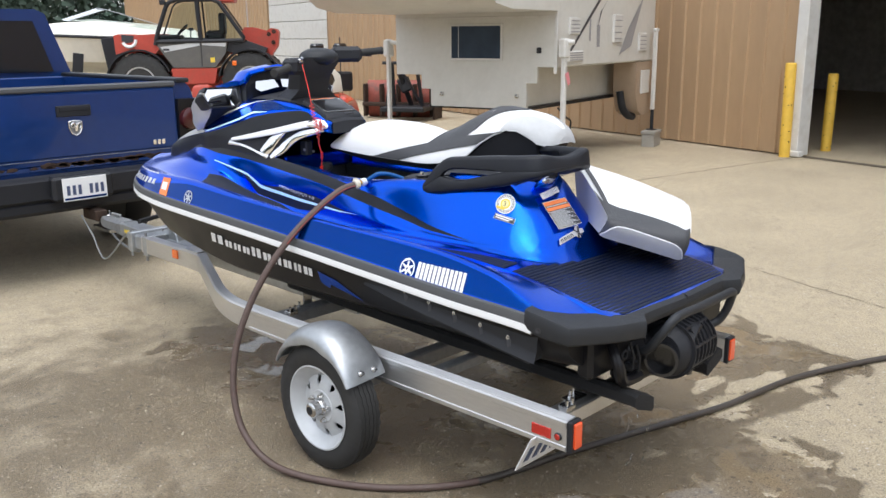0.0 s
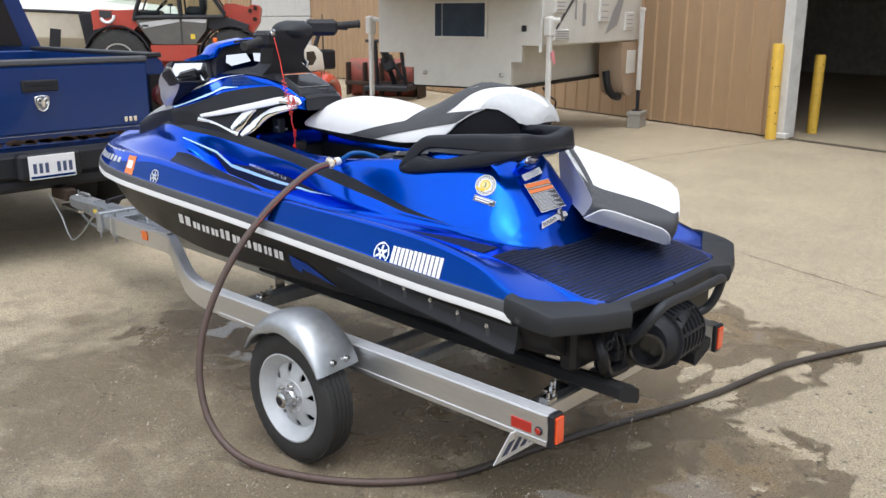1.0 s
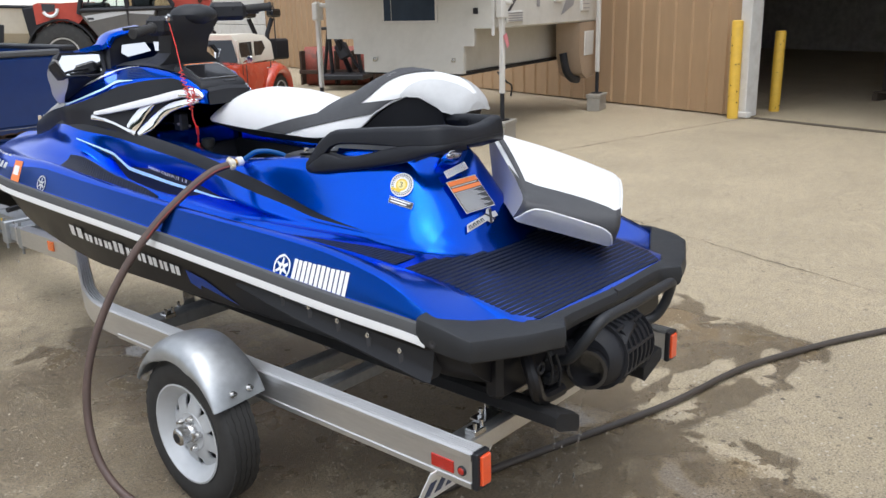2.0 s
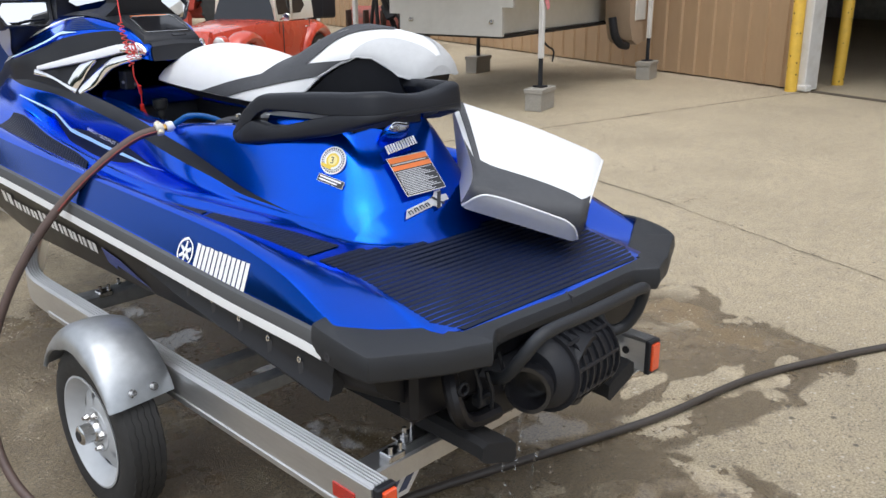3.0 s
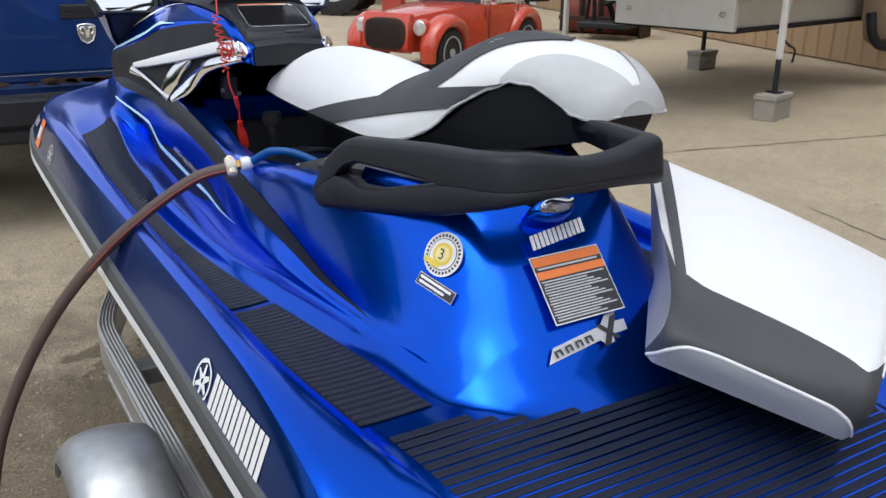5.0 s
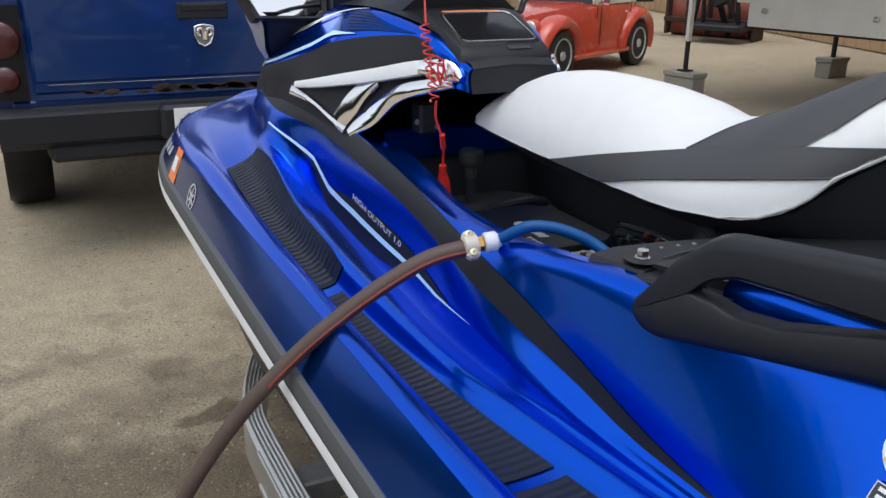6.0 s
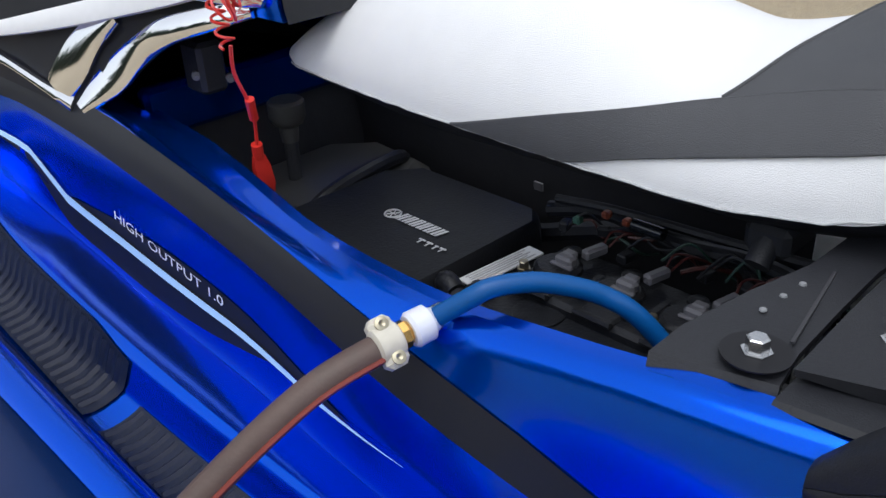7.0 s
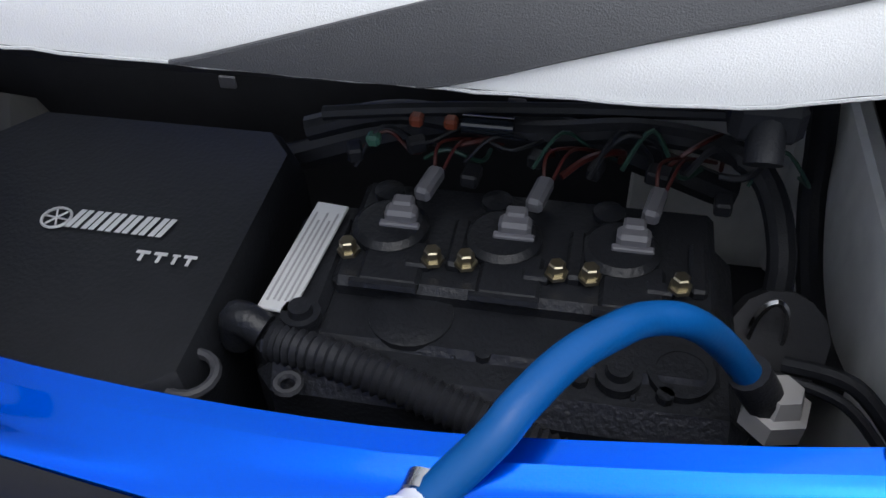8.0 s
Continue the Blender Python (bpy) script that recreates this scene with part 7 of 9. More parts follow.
part("brass_fitting", q, BRASS, hose, "brass hose fitting")
q = Build()
q.lathe(p1 + d0 * 0.012, d0, [(0, 0.014), (0.003, 0.0165), (0.019, 0.016), (0.022, 0.012), (0.026, 0.0105)], 14)
part("white_nut", q, NYLON, hose, "white plastic coupling nut")
blue = thing("flush_hose", (-0.2, 1.2, 1.05), "bright blue rubber flush hose curving into the engine bay", "hose")
p2 = p1 + d0 * 0.035
bp_ = curve([p2, (-.258, 1.252, 1.078), (-.242, 1.241, 1.085), (-.214, 1.224, 1.084), (-.188, 1.205, 1.076), (-.164, 1.186, 1.063), (-.147, 1.162, 1.045), (-.128, 1.135, 1.005), (-.123, 1.105, .96)], 8)
q = Build()
q.tube(bp_, 0.0091, 14)
part("hose_body", q, HOSE_BLUE, blue)
q = Build()
q.lathe(p2 + d0 * 0.004, d0, [(0, 0.0112), (0.009, 0.0112)], 16)
q.box(p2 + d0 * 0.008 + Vector((0, -0.009, 0.009)), (0.012, 0.008, 0.008), 0.002)
part("hose_clip", q, STEEL, blue, "steel hose clip")
q = Build()
q.lathe((-.123, 1.098, .94), (0.03, -0.05, 1), [(0, 0.021), (0.016, 0.021), (0.018, 0.016), (0.03, 0.0125)], 6)
part("hex_adapter", q, mat("grey_plastic_nut", (0.35, 0.34, 0.33), 0.5), blue, "grey hexagonal adapter nut")
q = Build()
q.cyl((-.123, 1.103, .955), (-.125, 1.12, .985), 0.0128, None, 14)
part("hose_tail", q, BLACK, blue)

# ---- lanyard ----
lan = thing("lanyard", (-0.16, 1.75, 1.05), "red coiled safety lanyard hanging from the handlebar", "lanyard")
q = Build()
top, mid_, low = Vector((-0.172, 1.82, 1.52)), Vector((-0.194, 1.735, 1.345)), Vector((-0.186, 1.70, 1.20))
q.tube([top, top.lerp(mid_, 0.5) + Vector((0.004, 0, -0.004)), mid_], 0.0022, 6)
n = 150
q.tube([mid_.lerp(low, k / n) + Vector((-0.006 + 0.009 * math.cos(k * 0.40), -0.006 + 0.009 * math.sin(k * 0.40), 0.0)) for k in range(n + 1)], 0.0019, 5)
rl = random.Random(2)
q.tube(curve([low + Vector((rl.uniform(-0.02, 0.02), rl.uniform(-0.025, 0.01), rl.uniform(0.03, 0.09))) for k in range(16)], 5), 0.0019, 5)
q.tube(curve([low, (-.184, 1.705, 1.165), (-.166, 1.71, 1.12), (-.158, 1.72, 1.10), (-.152, 1.735, 1.05)], 5), 0.0024, 6)
part("cord", q, RED_CORD, lan)
q = Build()
q.cyl((-.169, 1.706, 1.13), (-.160, 1.718, 1.10), 0.006, None, 10)
part("clip", q, RED_CORD, lan, "red plastic clip")
q = Build()
q.cyl((-.153, 1.733, 1.06), (-.150, 1.738, 1.04), 0.0075, None, 10)
q.loft([[(-.150 + a * g + dx, 1.738 + b * g + dx * 0.6, z) for a, b in ((-.010, -.004), (0, -.007), (.010, -.004), (.010, .004), (0, .007), (-.010, .004))] for g, z, dx in ((.8, 1.042, 0), (1.15, 1.025, .003), (1.2, 1.0, .008), (.8, .984, .012), (.3, .978, .013))])
part("clip", q, RED_CORD, lan, "red plastic clip")

# bracket behind the console, in the dark gap
q = Build()
q.box((-0.135, 1.865, 1.135), (0.04, 0.05, 0.07), 0.006)
gb = part("gap_bracket", q, BLACK, craft, "black bracket with bolts")
for c in ((-0.156, 1.853, 1.128), (-0.116, 1.837, 1.118)):
    q = Build()
    q.lathe(c, (-0.5, -1, 0), [(-0.004, 0.006), (0.006, 0.006), (0.006, 0.004), (0.01, 0.003)], 8)
    part("bolt", q, CONN_GREY, gb)


# ---- trailer ----
trailer = thing("boat_trailer", (0, 1.6, 0), "aluminium single-axle watercraft trailer", "trailer")


def bar_along(b, pts, w, h, ch=0.006, z_up=True):
    """A rectangular bar along a level line."""
    pts = [Vector(p) for p in pts]
    rings = []
    for i, p in enumerate(pts):
        t = (pts[min(i + 1, len(pts) - 1)] - pts[max(i - 1, 0)]).normalized()
        s = t.cross(Vector((0, 0, 1))).normalized()
        u = s.cross(t)
        prof = [(-w / 2 + ch, -h / 2), (w / 2 - ch, -h / 2), (w / 2, -h / 2 + ch), (w / 2, h / 2 - ch), (w / 2 - ch, h / 2), (-w / 2 + ch, h / 2), (-w / 2, h / 2 - ch), (-w / 2, -h / 2 + ch)]
        rings.append([p + s * a + u * c for a, c in prof])
    return b.loft(rings)


ZB = 0.408
for sd in (-1, 1):
    way = [Vector((sd * .534, y, ZB)) for y in (0.035, .4, .8, 1.2, 1.6, 1.78)] + curve([(sd * .534, 1.80, ZB), (sd * .528, 1.93, ZB), (sd * .498, 2.06, ZB), (sd * .452, 2.19, ZB)], 5) + [Vector((sd * (.452 - .262 * k / 4), 2.19 + .57 * k / 4, ZB)) for k in range(1, 5)] + curve([(sd * .180, 2.78, ZB), (sd * .163, 2.83, ZB), (sd * .154, 2.90, ZB), (sd * .150, 3.0, ZB)], 4) + [Vector((sd * .148, 3.2, ZB)), Vector((sd * .145, 3.52, ZB))]
    bm_ = bar_along(Build(), way, 0.052, 0.104)
    beam = part("side_beam", bm_, ALU, trailer, "extruded aluminium side beam")
    for k in range(5):
        rb = Build()
        off = -0.0185 + 0.00925 * k
        ln = []
        for i, p in enumerate(way):
            t = (way[min(i + 1, len(way) - 1)] - way[max(i - 1, 0)]).normalized()
            ln.append(p + t.cross(Vector((0, 0, 1))).normalized() * off + Vector((0, 0, 0.0535)))
        bar_along(rb, ln, 0.0052, 0.006, 0.002)
        part("beam_ridge", rb, ALU, beam)
    fl = Build()
    bar_along(fl, [p + Vector((sd * 0.027, 0, 0.04)) for p in way[:6]], 0.006, 0.02, 0.002)
    bar_along(fl, [p + Vector((sd * 0.027, 0, -0.042)) for p in way[:6]], 0.006, 0.018, 0.002)
    part("beam_flange", fl, ALU, beam)
    # end lamps
    q = Build()
    q.box((sd * .533, 0.026, ZB), (0.056, 0.02, 0.108), 0.004)
    lamp = part("tail_lamp", q, BLACK, trailer, "red tail lamp in a black surround")
    q = Build()
    q.box((sd * .530, 0.014, ZB + 0.002), (0.038, 0.012, 0.086), 0.005)
    part("lens", q, ORANGE_LENS, lamp, "red-orange lens")
    q = Build()
    q.box((sd * .5605, 0.134, ZB - 0.008), (0.006, 0.078, 0.036), 0.004)
    part("side_reflector", q, RED_LENS, trailer, "rectangular red reflector")
    q = Build()
    q.lathe((sd * .5585, 0.067, ZB - 0.008), (sd, 0, 0), [(0, 0.014), (0.005, 0.014), (0.008, 0.011)], 20)
    mk_ = part("side_marker", q, BLACK, trailer, "small round red side marker")
    q = Build()
    q.lathe((sd * .566, 0.067, ZB - 0.008), (sd, 0, 0), [(0, 0.0105), (0.002, 0.009), (0.003, 0)], 18)
    part("lens", q, RED_LENS, mk_)
    q = Build()
    q.box((sd * .178, 3.10, ZB + 0.01), (0.008, 0.06, 0.05), 0.003)
    part("amber_reflector", q, AMBER, trailer, "amber side reflector")
    if sd > 0:
        q = Build()
        q.box((.487, .16, ZB - .049), (.045, .22, .006), .001)
        q.box((.472, .26, ZB), (.075, .006, .09), .001)
        part("end_bracket", q, ALU, trailer, "bright aluminium end bracket")
        q = Build()
        q.lathe((sd * .506, 0.10, ZB + 0.005), (-1, 0, 0), [(0, 0.012), (0.002, 0.012), (0.0025, 0.0)], 14)
        part("beam_hole", q, BLACK, beam)

# cross members
for y, z, w, h, m_, x in ((0.17, 0.385, 0.075, 0.06, ALU, .50), (1.70, 0.40, 0.075, 0.055, GALV_DARK, .50), (1.073, 0.30, 0.06, 0.06, GALV_DARK, .62), (0.75, 0.385, 0.05, 0.045, GALV_DARK, .50)):
    q = Build()
    bar_along(q, [(-x, y, z), (x, y, z)], w, h)
    part("cross_member" if y != 1.073 else "axle", q, m_, trailer)
q = Build()
bar_along(q, [(0, 1.65, 0.37), (0, 3.0, 0.39), (0, 4.12, 0.40)], 0.076, 0.076)
part("tongue", q, GALV, trailer, "galvanised tongue")
q = Build()
q.box((0, 3.58, 0.403), (0.30, 0.22, 0.09), 0.008)
clamp_ = part("tongue_clamp", q, GALV, trailer, "galvanised clamp block with bolted straps")
for y in (3.475, 3.665):
    q = Build()
    q.box((0, y, 0.403), (0.345, 0.055, 0.125), 0.006)
    part("clamp_strap", q, GALV, clamp_)
    for x in (-.16, .16):
        q = Build()
        q.cyl((x, y, 0.31), (x, y, 0.485), 0.008, None, 8)
        part("clamp_bolt", q, GALV_DARK, clamp_)
q = Build()
q.box((0, 2.93, ZB + 0.057), (0.36, 0.16, 0.008), 0.003)
part("gusset_plate", q, ALU, trailer, "flat aluminium gusset plate")
q = Build()
q.loft([[(a * s, y, 0.42 + b * s) for a, b in ((-0.05, -0.035), (0.05, -0.035), (0.05, 0.02), (0.025, 0.045), (-0.025, 0.045), (-0.05, 0.02))] for y, s in ((4.0, 1.0), (4.2, 1.0), (4.3, 0.9), (4.36, 0.6))])
q.box((0, 4.18, 0.48), (0.02, 0.12, 0.02), 0.005)
part("coupler", q, GALV_DARK, trailer, "steel ball coupler")
q = Build()
bar_along(q, [(0, 3.68, 0.405), (0, 4.02, 0.41)], 0.115, 0.09)
tube_ = part("tongue_tube", q, GALV, trailer, "galvanised coupler tube with a yellow label")
q = Build()
q.box((-.0585, 3.85, 0.41), (0.003, 0.22, 0.022), 0.001)
part("label_strip", q, YELLOW_DECAL, tube_)
q = Build()
q.tube(curve([(0.08, 3.9, 0.4), (0.1, 4.1, 0.22), (0.05, 4.35, 0.3), (0.1, 4.5, 0.45)], 6), 0.008, 6)
q.tube(curve([(-0.08, 3.9, 0.4), (-0.12, 4.15, 0.2), (-0.08, 4.4, 0.32), (-0.1, 4.5, 0.45)], 6), 0.006, 6)
part("safety_chain", q, GALV_DARK, trailer, "dull steel safety cable")
q = Build()
bar_along(q, [(0, 3.36, 0.42), (0, 3.40, 0.5)], 0.05, 0.05)
q.box((0, 3.42, 0.62), (0.05, 0.06, 0.42), 0.006)
q.box((0, 3.33, 0.84), (0.09, 0.12, 0.06), 0.012)
q.lathe((-0.06, 3.43, 0.75), (1, 0, 0), [(0, 0.05), (0.01, 0.05), (0.012, 0.02), (0.1, 0.02), (0.105, 0.05), (0.12, 0.05)], 20)
q2 = Build()
q2.tube([(-.04, 3.40, .60), (-.28, 3.30, .60)], .014, 8)
part("winch_handle", q2, BLACK, trailer, "black winch handle")
part("winch_post", q, GALV, trailer, "galvanised winch post with bow stop")
# bunks
for sd in (-1, 1):
    q = Build()
    q.loft([[(sd * (.215 + a * 1.0), y, z + c) for a, c in ((-0.01, -0.015), (0.085, 0.02), (0.10, 0.032), (0.097, 0.062), (0.08, 0.07), (0.0, 0.042), (-0.018, 0.03), (-0.02, -0.005))] for y, z in ((-0.06 if sd < 0 else -0.05, 0.425), (-0.045 if sd < 0 else -0.03, 0.43), (0.8, 0.44), (1.78, 0.47), (1.82, 0.47))])
    part("bunk", q, CARPET, trailer, "black carpeted support bunk")
    for y in (0.17, 1.70):
        q = Build()
        q.box((sd * .27, y + 0.03, 0.435), (0.05, 0.006, 0.09), 0.001)
        q.box((sd * .30, y + 0.02, 0.418), (0.09, 0.05, 0.006), 0.001)
        q.lathe((sd * .325, y + 0.02, 0.42), (0, 0, 1), [(0, 0.011), (0.012, 0.011), (0.012, 0.006), (0.03, 0.006)], 6)
        part("bunk_bracket", q, STEEL, trailer, "zinc bunk bracket")
        q = Build()
        q.box((sd * .40, y - 0.02, 0.425), (0.05, 0.04, 0.02), 0.003)
        q.cyl((sd * .385, y - 0.03, 0.43), (sd * .385, y - 0.03, 0.455), 0.006, None, 8)
        q.cyl((sd * .415, y - 0.03, 0.43), (sd * .415, y - 0.03, 0.455), 0.006, None, 8)
        part("u_bolt", q, STEEL, trailer)

# wheels and fenders
for sd in (-1, 1):
    xw, yw, zw = sd * .685, 1.073, .252
    ax = (sd, 0, 0)
    prof = [(-0.052, 0.164), (-0.058, 0.182), (-0.061, 0.205), (-0.057, 0.228), (-0.05, 0.240), (-0.042, 0.246), (0, 0.250), (0.042, 0.246), (0.05, 0.240), (0.057, 0.228), (0.061, 0.205), (0.058, 0.182), (0.052, 0.164)]
    w_ = Build()
    w_.lathe((xw, yw, zw), ax, prof, 64, True)
    tyre = part("tyre", w_, RUBBER, trailer, "black treaded trailer tyre")
    for off in (-0.038, -0.019, 0.0, 0.019, 0.038):
        tb = Build()
        rr = 0.2515 if abs(off) < 0.03 else 0.2485
        n = 80
        pts_o, pts_i = [], []
        for k in range(n):
            a = 2 * math.pi * k / n
            zig = 0.0022 * (1 if k % 2 else -1)
            pts_o.append(((xw + off + zig - 0.0075, yw + rr * math.cos(a), zw + rr * math.sin(a)), (xw + off + zig + 0.0075, yw + rr * math.cos(a), zw + rr * math.sin(a))))
        rows = []
        for k in range(n + 1):
            (x0, y0, z0), (x1, y1, z1) = pts_o[k % n]
            c = Vector((0, y0 - yw, z0 - zw)).normalized() * 0.006
            rows.append([(x0, y0 - c.y * 1.3, z0 - c.z * 1.3), (x0, y0, z0), (x1, y1, z1), (x1, y1 - c.y * 1.3, z1 - c.z * 1.3)])
        tb.grid(rows)
        part("tread", tb, RUBBER, tyre, "", 30, False)
    r_ = Build()
    r_.lathe((xw, yw, zw), ax, [(-0.052, 0.155), (0.044, 0.155), (0.051, 0.166), (0.058, 0.170), (0.059, 0.164), (0.052, 0.158), (0.045, 0.150), (0.03, 0.138), (0.02, 0.128), (0.012, 0.118), (-0.05, 0.13), (-0.06, 0.15)], 56, True)
    rim = part("rim", r_, RIM_WHITE, tyre, "silver-white spoked steel rim")
    # disc with eight openings
    d_ = Build()
    ns = 8
    for k in range(ns):
        a = 2 * math.pi * k / ns + 0.2
        for (r0, r1, h0, h1, wa, wb) in ((0.062, 0.122, 0.034, 0.014, 0.30, 0.20),):
            q0 = []
            for rr, hh, wv in ((0.06, h0, 0.41), (0.086, 0.031, 0.37), (0.104, 0.026, 0.27), (0.128, h1, 0.33)):
                q0.append([(xw + sd * hh, yw + rr * math.cos(a + s * wv), zw + rr * math.sin(a + s * wv)) for s in (-1, -0.5, 0, 0.5, 1)])
            d_.grid(q0)
            d_.grid([[(x - sd * 0.006, y, z) for x, y, z in row] for row in q0])
    d_.lathe((xw, yw, zw), ax, [(0.03, 0.0), (0.034, 0.03), (0.036, 0.064), (0.028, 0.068), (0.02, 0.06)], 40)
    part("spoke_disc", d_, RIM_WHITE, rim, "", 30, False)
    bk_ = Build()
    bk_.lathe((xw, yw, zw), ax, [(-0.05, 0.0), (-0.05, 0.15)], 32)
    part("brake_plate", bk_, BLACK, rim)
    h_ = Build()
    h_.lathe((xw, yw, zw), ax, [(0.03, 0.036), (0.05, 0.034), (0.055, 0.03), (0.085, 0.029), (0.09, 0.024), (0.092, 0.016)], 28)
    hub_ = part("hub", h_, STEEL, rim, "steel wheel hub")
    q = Build()
    q.lathe((xw, yw, zw), ax, [(0.088, 0.017), (0.094, 0.016), (0.094, 0.0)], 20)
    part("hub_cap", q, BLACK, hub_)
    for k in range(5):
        a = 2 * math.pi * k / 5 + 0.5
        q = Build()
        q.lathe((xw + sd * 0.034, yw + 0.052 * math.cos(a), zw + 0.052 * math.sin(a)), ax, [(0, 0.0115), (0.012, 0.0105), (0.018, 0.006), (0.024, 0.006), (0.025, 0)], 6)
        part("wheel_nut", q, STEEL, rim)
    # fender: curved sheet with a rolled lip and flared ends
    f_ = Build()
    xo = sd * .768
    zc = .342
    prof_ = ((0.006, -0.066), (0.0, -0.064), (0.0, -0.046), (0.004, -0.032), (0.014, -0.018), (0.03, -0.007), (0.055, -0.001), (0.09, 0.001), (0.12, -0.001), (0.152, -0.006), (0.18, -0.016), (0.187, -0.026))
    rows = []
    for a in [radians(18 + 144 * k / 36) for k in range(37)]:
        c, s = math.cos(a), math.sin(a)
        e = min(1.0, max(0.0, (abs(c) - 0.45) / 0.5))
        drop = 1 - 0.75 * e
        rows.append([(xo - sd * d, yw + 0.004 - (0.235 + h * drop + 0.006 * e * e) * c * 0.985, zc + (0.235 + h * drop) * s - 0.012 * e * (1 - d / 0.187)) for d, h in prof_])
    f_.grid(rows)
    f_.grid([[(x - sd * 0.003, y * 0.995 + yw * 0.005, z - 0.004) for x, y, z in r] for r in rows])
    fender = part("fender", f_, GALV, trailer, "galvanised steel fender", 40, False)
    for e in (-1, 1):
        for x in (xo - sd * 0.069, xo - sd * 0.131):
            q = Build()
            q.lathe((x, yw + 0.004 + e * 0.2175, 0.437), (0, e * 0.92, 0.38), [(0, 0.012), (0.006, 0.012), (0.006, 0.007), (0.018, 0.007)], 10)
            part("bolt", q, STEEL, fender)
    q = Build()
    q.box((sd * .57, yw - 0.1, 0.44), (0.06, 0.05, 0.02), 0.004)
    part("fender_bracket", q, GALV_DARK, trailer)
    q = Build()
    q.box((sd * .57, yw + 0.1, 0.44), (0.06, 0.05, 0.02), 0.004)
    part("fender_bracket", q, GALV_DARK, trailer)

# licence plate on its bracket, tilted under the port beam
pm = Matrix.Translation((-0.44, 0.185, 0.305)) @ Matrix.Rotation(radians(26), 4, "X") @ Matrix.Rotation(radians(0), 4, "Z")
q = Build()
q.box((0, 0, 0), (0.30, 0.004, 0.15), 0.001)
q.moved(pm)
lp = part("licence_plate", q, WHITE, trailer, "white licence plate under the beam")
for k in range(6):
    q = Build()
    q.box((-0.115 + k * 0.046, -0.0032, -0.008), (0.026, 0.0012, 0.068), 0)
    q.moved(pm)
    part("plate_bar", q, mat("plate_blue", (0.06, 0.08, 0.16), 0.5) if k == 0 else bpy.data.materials["plate_blue"], lp)
q = Build()
q.box((-0.43, 0.17, 0.365), (0.06, 0.05, 0.03), 0.003)
part("plate_bracket", q, GALV_DARK, trailer)

# ---- water running out at the stern and the bow ----
rwd = random.Random(12)
q = Build()
for x0, y0, z0, x1, y1, cnt in ((.08, .10, .50, .09, .19, 46), (.12, .08, .50, .13, .155, 40), (.0, .12, .5, .01, .16, 22), (-.62, 2.32, .84, -.785, 2.17, 26)):
    for k in range(cnt):
        t = rwd.random()
        x, y, z = x0 + (x1 - x0) * t ** .5 + rwd.gauss(0, .004), y0 + (y1 - y0) * t ** .5 + rwd.gauss(0, .004), z0 * (1 - t)
        r = rwd.uniform(.0012, .0030)
        q.ball((x, y, z + .004), (r, r, r * rwd.uniform(1.5, 6)), 6)
tagged(part("water_drops", q, GLASS_WATER, None, "", 60), "clear water dripping from the pump and bow", "water", kind="stuff")


# ---- blue pickup truck ----
TX, TY = -0.06, 4.58
truck = thing("pickup_truck", (TX, TY + 2.6, 0), "blue older pickup truck with rusty tailgate, hitched to the trailer", "truck")


def slab(name, c, s, m, parent, label="", b=0.02, rot=None):
    return part(name, Build().box(c, s, b, rot), m, parent, label)


HW = 0.98
side_prof = [(-HW, .62), (-HW - .02, .85), (-HW + .0, 1.1), (-HW + .05, 1.28), (-HW + .09, 1.325)]
bed = Build()
for sd in (-1, 1):
    pr = [(TX + sd * -a if sd > 0 else TX + a, z) for a, z in side_prof]
    inner = [(pr[-1][0] - sd * 0.09, 1.32), (pr[-1][0] - sd * 0.1, .75)]
    ring = pr + inner
    bed.loft([[(x, y, z) for x, z in ring] for y in (TY + .02, TY + 2.0)])
bed.box((TX, TY + 1.0, .74), (1.75, 1.98, .06), 0.01)
bed.box((TX, TY + 1.97, 1.03), (1.75, .05, .58), 0.01)
part("bed", bed, TRUCK_BLUE, truck, "blue pickup bed")
for sd in (-1, 1):
    rails = Build()
    rails.box((TX + sd * .86, TY + 1.0, 1.335), (.12, 2.0, .035), 0.012)
    part("bed_rail", rails, BLACK, truck, "black plastic bed rail cap")
tg = Build()
tg.box((TX, TY, 1.05), (1.56, .05, .50), 0.02)
tg.box((TX, TY - .008, 1.07), (1.55, .05, .44), 0.024)
gate = part("tailgate", tg, TRUCK_BLUE, truck, "dark blue tailgate with rust along the lower edge")
slab("gate_cap", (TX, TY, 1.315), (1.56, .075, .04), GREY_RAIL, gate, "grey plastic tailgate cap", .012)
slab("gate_handle", (TX - .0, TY - .036, 1.165), (.24, .02, .075), BLACK, gate, "black handle recess", .012)
slab("handle_lever", (TX - .0, TY - .044, 1.18), (.20, .012, .03), BLACK, gate, "", .006)
q = Build()
q.prism([(TX - .030, 1.098), (TX, 1.102), (TX + .030, 1.098), (TX + .046, 1.092), (TX + .044, 1.05), (TX + .030, 1.012), (TX, .995), (TX - .030, 1.012), (TX - .044, 1.05), (TX - .046, 1.092)], "y", TY - .046, TY - .032)
bd = part("badge", q, GALV_DARK, gate, "chrome-rimmed shield badge")
q = Build()
q.tube([(TX - .030, TY - .047, 1.096), (TX, TY - .047, 1.10), (TX + .030, TY - .047, 1.096), (TX + .044, TY - .047, 1.09), (TX + .042, TY - .047, 1.05), (TX + .028, TY - .047, 1.014), (TX, TY - .047, .998), (TX - .028, TY - .047, 1.014), (TX - .042, TY - .047, 1.05), (TX - .044, TY - .047, 1.09)], .004, 6, close=True)
